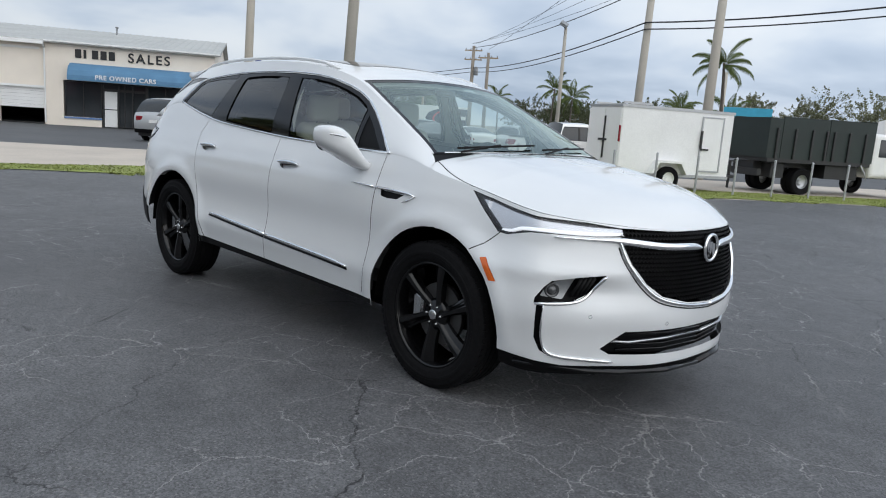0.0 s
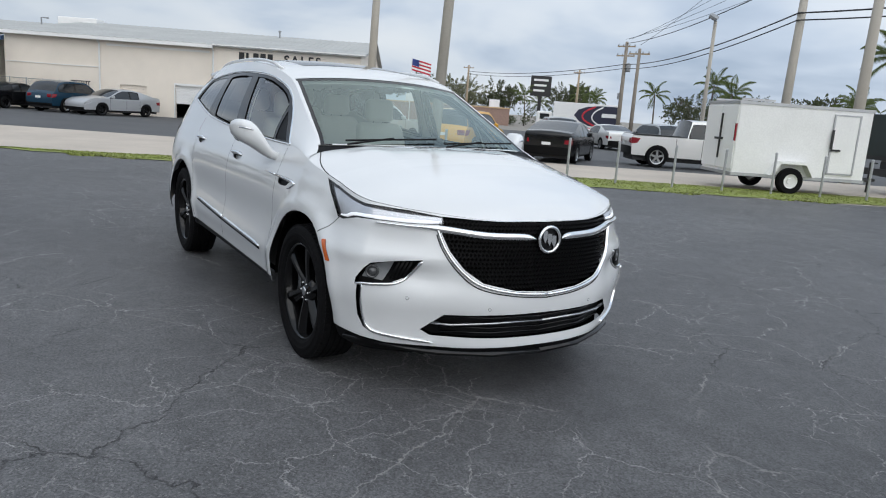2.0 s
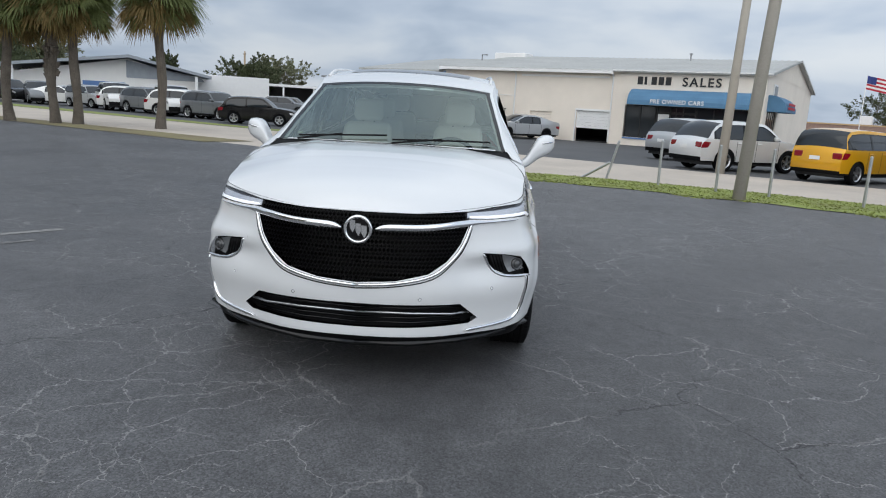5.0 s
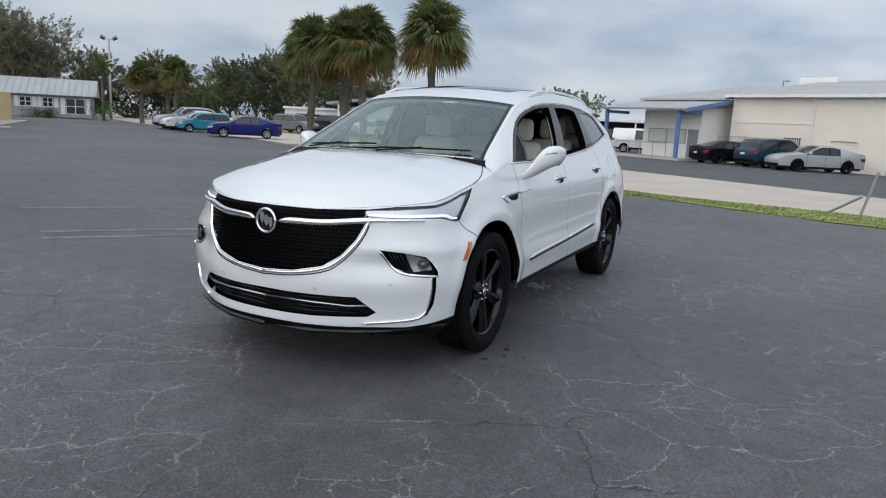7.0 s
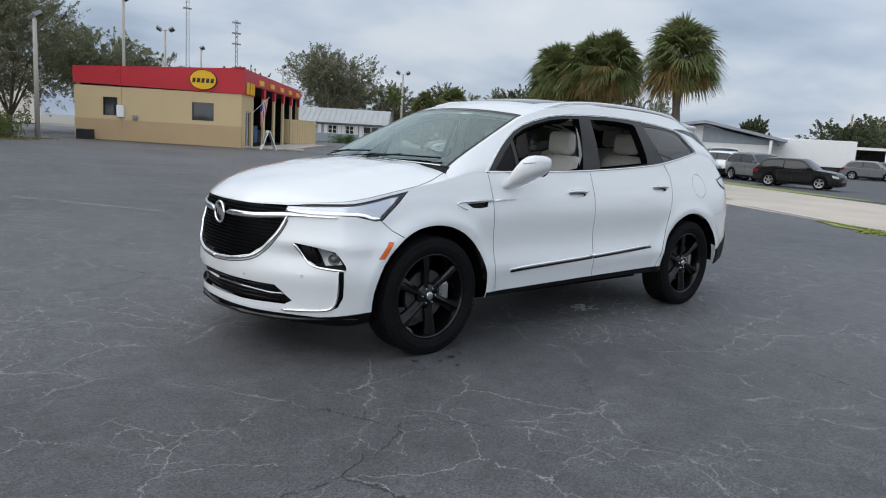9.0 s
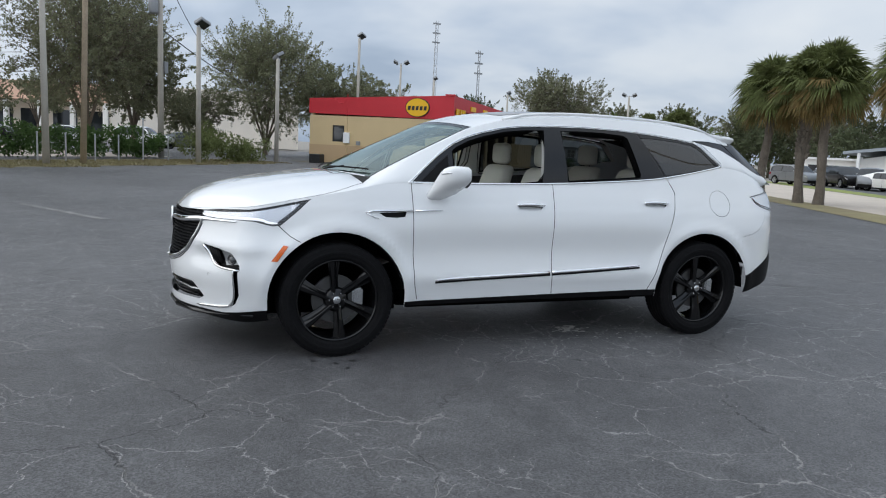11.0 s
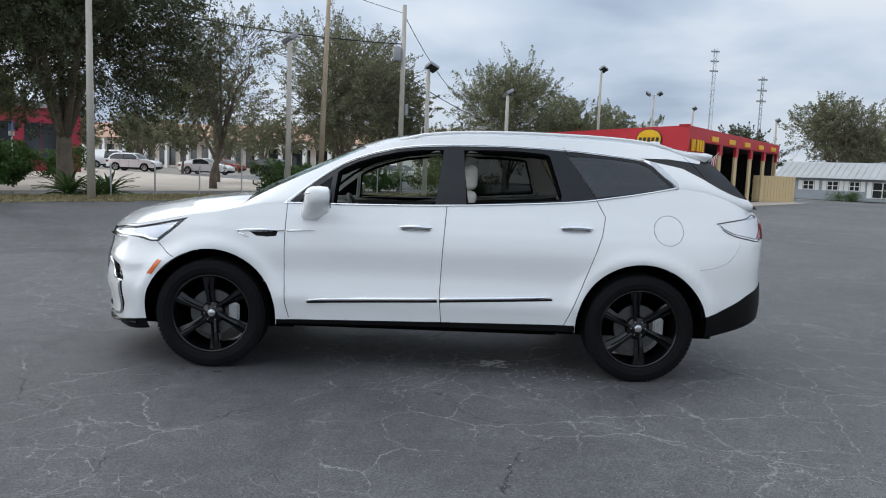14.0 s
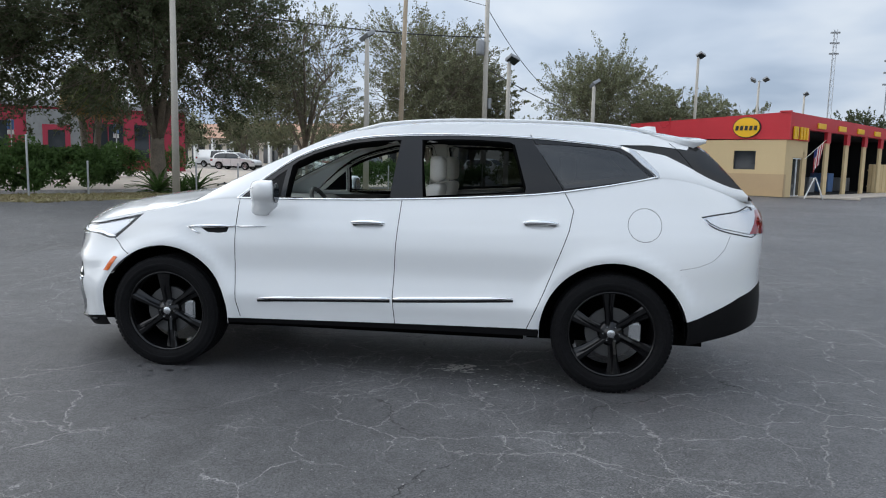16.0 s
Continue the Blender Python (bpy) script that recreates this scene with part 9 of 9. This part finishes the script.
            part("rim", bm, M[rims], wheel, "silver alloy rim" if rims == "alloy" else "dark alloy rim")
    return car


def place(x, y, turn):
    return at(x, y, turn)


WHITE, SILVER, GREY, BLACK = (0.74, 0.74, 0.73), (0.42, 0.43, 0.44), (0.16, 0.17, 0.18), (0.006, 0.006, 0.007)
TEAL, BLUE, SKY, YELLOW, RED = (0.012, 0.04, 0.07), (0.004, 0.012, 0.13), (0.02, 0.24, 0.38), (0.72, 0.36, 0.005), (0.32, 0.02, 0.02)
parked_car("suv", WHITE, place(-21.2, 9.7, 114), "white sport utility vehicle parked before the showroom", 0.98)
parked_car("suv", SILVER, place(-26.7, 9.9, 128), "silver grey sport utility vehicle parked before the showroom", 1.0)
parked_car("sedan", SILVER, place(-40.3, 3.1, 300), "silver sedan with a dark bonnet scoop by the garage door", 0.98, "gloss_black")
parked_car("suv", TEAL, place(-42.3, 1.1, 135), "dark teal sport utility vehicle parked by the wall", 0.98)
parked_car("sedan", BLACK, place(-43.8, -1.6, 132), "black sedan parked by the wall", 0.95, "gloss_black")
parked_car("hatch", YELLOW, place(-18.9, 12.5, 125), "yellow boxy hatchback parked across the road", 1.0)
parked_car("sedan", BLACK, place(-17.4, 15.9, 127), "black sedan with chrome wheels parked across the road", 1.0, metal=0.0)
parked_car("pickup", WHITE, place(-15.0, 20.7, 58), "white pickup truck parked behind the trailer", 0.96)
for k, (x, y, c, kd) in enumerate(((-31.5, 27.5, GREY, "suv"), (-29.0, 29.5, WHITE, "sedan"), (-27.0, 31.5, SILVER, "suv"), (-25.0, 33.0, WHITE, "suv"), (-34.0, 30, BLACK, "sedan"), (-22.5, 35.0, BLACK, "suv"), (-37.5, 33, WHITE, "suv"),
                                   (-62, 28, WHITE, "sedan"), (-40, 36, RED, "sedan"))):
    parked_car(kd, c, place(x, y, 150 + 6 * (k % 3)), ("%s for sale parked on the dealer lot" % {"suv": "sport utility vehicle", "sedan": "sedan"}[kd]), 1.0, group="dealer stock")
parked_car("sedan", BLUE, place(-28.8, -27.0, -47), "deep blue sedan with silver wheels on the lot", 0.85)
parked_car("hatch", SKY, place(-31.9, -33.3, -38), "light blue hatchback on the lot", 0.80)
parked_car("sedan", WHITE, place(-33.8, -35.9, -28), "white sedan on the lot", 0.95)
parked_car("suv", SILVER, place(-35.2, -38.3, -25), "silver sport utility vehicle on the lot", 0.95)
parked_car("suv", BLACK, place(-34.6, -11.4, 96), "black sport utility vehicle parked at the road's end", 0.86)
for k, (x, y, c, kd) in enumerate(((-38.2, -15.2, GREY, "suv"), (-39.5, -17.5, WHITE, "suv"), (-40.8, -19.0, WHITE, "pickup"), (-42.0, -20.8, GREY, "suv"), (-43.5, -22.6, WHITE, "suv"), (-44.6, -24.6, WHITE, "pickup"),
                                   (-46, -27, SILVER, "hatch"), (-47, -29.5, WHITE, "sedan"), (-48, -32, GREY, "suv"), (-49, -35, BLACK, "suv"), (-45.5, -36.5, GREY, "hatch"), (-51, -38.5, WHITE, "sedan"))):
    parked_car(kd, c, place(x, y, 62 + 28 * math.sin(k * 2.1)), "car stored in the fenced yard behind the palms", 0.96, group="yard cars")
for k, (x, y, c, kd) in enumerate(((-66, -18.5, GREY, "suv"), (-69.5, -20.0, SILVER, "suv"), (-72, -21.5, BLACK, "suv"), (-75, -20, GREY, "suv"), (-78.0, -17.5, BLACK, "pickup"), (-82, -19, GREY, "sedan"), (-60.5, -6.5, GREY, "sedan"), (-57.5, -9.5, WHITE, "van"), (-63, -4, SILVER, "sedan"))):
    parked_car(kd, c, place(x, y, 100 + 12 * math.sin(k * 1.7)), "vehicle parked in the far yard", 0.98, group="far yard cars")
for k, (x, y, c, kd) in enumerate(((13.6, -61.0, BLACK, "suv"), (27.7, -63.0, WHITE, "suv"), (31.5, -72.0, WHITE, "suv"), (35, -75, WHITE, "van"), (20.3, -61.5, WHITE, "sedan"), (40, -70, SILVER, "sedan"), (8, -66, WHITE, "sedan"),
                                   (46, -72, WHITE, "sedan"), (2.0, -58, WHITE, "suv"), (-1.5, -58.5, GREY, "sedan"), (24, -80, RED, "sedan"))):
    parked_car(kd, c, place(x, y, 165 + 15 * math.sin(k * 2.3)) @ pose(0, 0, -0.05), "car parked in front of the shopping arcade", 1.0, group="arcade cars")


def cargo_trailer():
    t = thing("cargo_trailer", pose(-8.35, 16.2, ground_z(-8.35, 16.2), 0, 0, 62), "white enclosed cargo trailer with a side door, parked on the road", "trailer")
    part("box", soft_box((-1.9, -0.95, 0.42), (1.75, 0.95, 2.32), 0.03), M["white_metal"], t)
    part("roof_edge", boxes(((-1.92, -0.97, 2.26), (1.77, 0.97, 2.34))), M["steel"], t)
    part("bottom_rail", boxes(((-1.92, -0.97, 0.40), (1.77, 0.97, 0.48))), M["steel"], t)
    d = new("side_door")
    d.parent = t
    part("leaf", soft_box((0.72, -0.975, 0.62), (1.38, -0.952, 2.12), 0.01, 1), M["white_metal"], d)
    part("door_frame", boxes(((0.68, -0.985, 0.58), (0.72, -0.95, 2.16)), ((1.38, -0.985, 0.58), (1.42, -0.95, 2.16)), ((0.72, -0.985, 2.12), (1.38, -0.95, 2.16)), ((0.72, -0.985, 0.58), (1.38, -0.95, 0.62))), M["steel"], d)
    part("latch", boxes(((0.70, -1.02, 1.2), (0.95, -0.99, 1.25)), ((0.66, -1.02, 1.25), (0.72, -0.986, 1.75))), M["black"], d, "black door latch")
    for y in (-0.93, 0.02):
        part("rear_door", soft_box((-1.93, y, 0.55), (-1.902, y + 0.91, 2.22), 0.01, 1), M["white_metal"], t)
    part("door_latch", boxes(((-1.97, -0.25, 1.3), (-1.932, 0.2, 1.36)), ((-1.97, -0.12, 0.8), (-1.932, -0.08, 2.0))), M["black"], t)
    part("marker_lamp", boxes(((-1.945, -0.955, 1.3), (-1.905, -0.9, 1.75))), M["red_lens"], t, "red marker lamp")
    part("roof_rack", boxes(((-1.8, -0.8, 2.36), (-0.9, -0.76, 2.42)), ((-1.8, 0.76, 2.36), (-0.9, 0.8, 2.42))), M["steel"], t)
    bm = bmesh.new()
    prism(bm, [(-0.62, 0.48), (-0.38, 0.86), (0.38, 0.86), (0.62, 0.48), (0.54, 0.48), (0.34, 0.79), (-0.34, 0.79), (-0.54, 0.48)], 0.26, Matrix(((1, 0, 0, -0.35), (0, 0, -1, -0.951), (0, 1, 0, 0), (0, 0, 0, 1))))
    part("mudguard", bm, M["white_metal"], t)
    for s in (-1, 1):
        w = new("wheel")
        w.parent = t
        bm = bmesh.new()
        lathe(bm, [(0.19, 0.09), (0.31, 0.10), (0.345, 0.07), (0.345, -0.07), (0.31, -0.10), (0.19, -0.09)], 24, "y", (-0.35, s * 1.07, 0.345))
        part("tyre", bm, M["rubber"], w)
        bm = bmesh.new()
        lathe(bm, [(0.0, 0.05 * s), (0.07, 0.06 * s), (0.08, 0.02 * s), (0.17, 0.03 * s), (0.19, 0.085 * s), (0.2, 0.0)], 24, "y", (-0.35, s * 1.07, 0.345))
        bmesh.ops.recalc_face_normals(bm, faces=bm.faces[:])
        part("rim", bm, M["white"], w, "white steel rim")
    bm = bmesh.new()
    for s in (-1, 1):
        tube(bm, [(1.7, s * 0.75, 0.45), (2.7, 0, 0.45)], 0.05, 6)
    tube(bm, [(2.55, 0, 0.1), (2.55, 0, 0.95)], 0.04, 8)
    tube(bm, [(2.55, 0, 0.93), (2.75, 0, 0.93)], 0.02, 6)
    part("tow_bar", bm, M["black"], t)
    return t


cargo_trailer()


def dump_truck():
    t = thing("dump_truck", pose(-6.26, 21.92, ground_z(-6.26, 21.92), 0, 0, 62), "dark green stake-sided dump truck with a white cab", "truck")
    green = mat("dark_green_truck_paint", (0.009, 0.018, 0.016), 0.55, vary=0.25, scale=1.5)
    part("bed_floor", boxes(((-2.4, -1.15, 1.0), (1.62, 1.15, 1.12))), M["black"], t)
    for y in (-1.15, 1.10):
        for x0, x1, h, stakes in ((-2.4, -1.97, 2.34, (-2.18,)), (-1.95, -0.18, 2.40, (-1.5, -0.85, -0.3)), (-0.16, 1.62, 2.42, (0.0, 0.6, 1.25))):
            side = new("bed_side")
            side.parent = t
            part("side_panel", boxes(((x0, y, 1.12), (x1, y + 0.05, h))), green, side)
            yy = y - 0.05 if y < 0 else y + 0.05
            for x in stakes:
                part("stake", soft_box((x, yy, 1.12), (x + 0.08, yy + 0.05, 2.05), 0.01, 1), M["black"], side)
    part("tailgate", boxes(((-2.46, -1.15, 1.12), (-2.4, 1.15, 2.35))), green, t)
    part("headboard", boxes(((1.62, -1.15, 1.12), (1.68, 1.15, 2.46))), green, t)
    part("chassis", boxes(((-2.3, -0.45, 0.62), (3.4, 0.45, 0.98)), ((-2.0, -0.9, 0.5), (-1.5, 0.9, 0.95)), ((0.0, -1.0, 0.55), (1.3, 1.0, 0.98)), ((-2.5, -0.9, 0.55), (-2.35, 0.9, 0.75))), M["black"], t)
    part("cab", soft_box((1.80, -0.98, 0.65), (3.2, 0.98, 2.1), 0.15, 4), M["white"], t, "white truck cab")
    part("bonnet", soft_box((2.95, -0.92, 0.65), (4.05, 0.92, 1.35), 0.12, 4), M["white"], t)
    for s in (-1, 1):
        part("cab_window", boxes(((2.10, s * 0.975 - 0.01, 1.35), (3.05, s * 0.975 + 0.01, 1.92))), M["car_glass"], t)
    part("windscreen", boxes(((3.15, -0.85, 1.38), (3.22, 0.85, 1.95))), M["car_glass"], t)
    for x, w in ((-0.9, 2), (3.15, 1)):
        for s in (-1, 1):
            for k in range(w):
                wheel = new("wheel")
                wheel.parent = t
                c = (x, s * (0.98 - 0.27 * k), 0.42)
                bm = bmesh.new()
                lathe(bm, [(0.22, 0.10), (0.38, 0.12), (0.42, 0.09), (0.42, -0.09), (0.38, -0.12), (0.22, -0.10)], 24, "y", c)
                part("tyre", bm, M["rubber"], wheel)
                bm = bmesh.new()
                lathe(bm, [(0.0, 0.05 * s), (0.09, 0.06 * s), (0.12, -0.01 * s), (0.2, 0.02 * s), (0.225, 0.09 * s)], 20, "y", c)
                bmesh.ops.recalc_face_normals(bm, faces=bm.faces[:])
                part("rim", bm, M["steel"], wheel)
    bm = bmesh.new()
    tube(bm, [(1.2, -1.2, 1.05), (1.35, -1.25, 0.8), (1.45, -1.25, 0.62)], 0.03, 6)
    part("hook", bm, M["steel"], t)


dump_truck()


def box_truck():
    x, y = -55.6, 51.5
    t = thing("box_truck", at(x, y, 229 - 180), "white box truck with dark and red curved bands", "truck")
    part("cargo_box", soft_box((-3.2, -1.25, 0.95), (3.9, 1.25, 3.5), 0.04), M["white"], t)
    dark_blue, band_red = mat("navy_decal", (0.012, 0.014, 0.04), 0.4), mat("red_decal", (0.5, 0.02, 0.04), 0.4)
    bm = bmesh.new()
    prism(bm, [(3.7, 1.15), (0.6, 1.15), (-0.4, 1.6), (-1.0, 2.2), (-0.6, 2.8), (0.3, 3.15), (1.6, 3.3), (3.7, 3.3)], 0.01, Matrix(((1, 0, 0, 0), (0, 0, -1, -1.255), (0, 1, 0, 0), (0, 0, 0, 1))))
    part("decal", bm, dark_blue, t, "dark blue printed panel")
    for k, (w, m) in enumerate(((0.12, band_red), (0.10, M["white"]))):
        line = [(1.2 + 0.7 * k, 1.2), (0.2 + 0.9 * k, 1.7), (-0.1 + 1.0 * k, 2.2), (0.3 + 0.95 * k, 2.75), (1.2 + 0.8 * k, 3.2)]
        bm = bmesh.new()
        tube(bm, [(p[0], -1.262, p[1]) for p in round_line(line, 4)], w, 4)
        part("stripe", bm, m, t)
    part("name_bar", boxes(((1.9, -1.275, 2.15), (3.4, -1.265, 2.55))), M["white"], t, "plain white bar")
    part("cab", soft_box((-5.0, -1.1, 0.6), (-3.3, 1.1, 2.4), 0.2, 4), M["white"], t)
    part("cab_window", boxes(((-4.6, -1.11, 1.55), (-3.6, -1.09, 2.15))), M["car_glass"], t)
    part("chassis", boxes(((-4.5, -0.6, 0.5), (3.7, 0.6, 0.94))), M["black"], t)
    for wx in (-4.1, 2.2):
        for s in (-1, 1):
            bm = bmesh.new()
            lathe(bm, [(0.0, 0.1), (0.45, 0.1), (0.45, -0.12), (0.0, -0.12)], 20, "y", (wx, s * 1.0, 0.45))
            part("wheel", bm, M["rubber"], t)


box_truck()
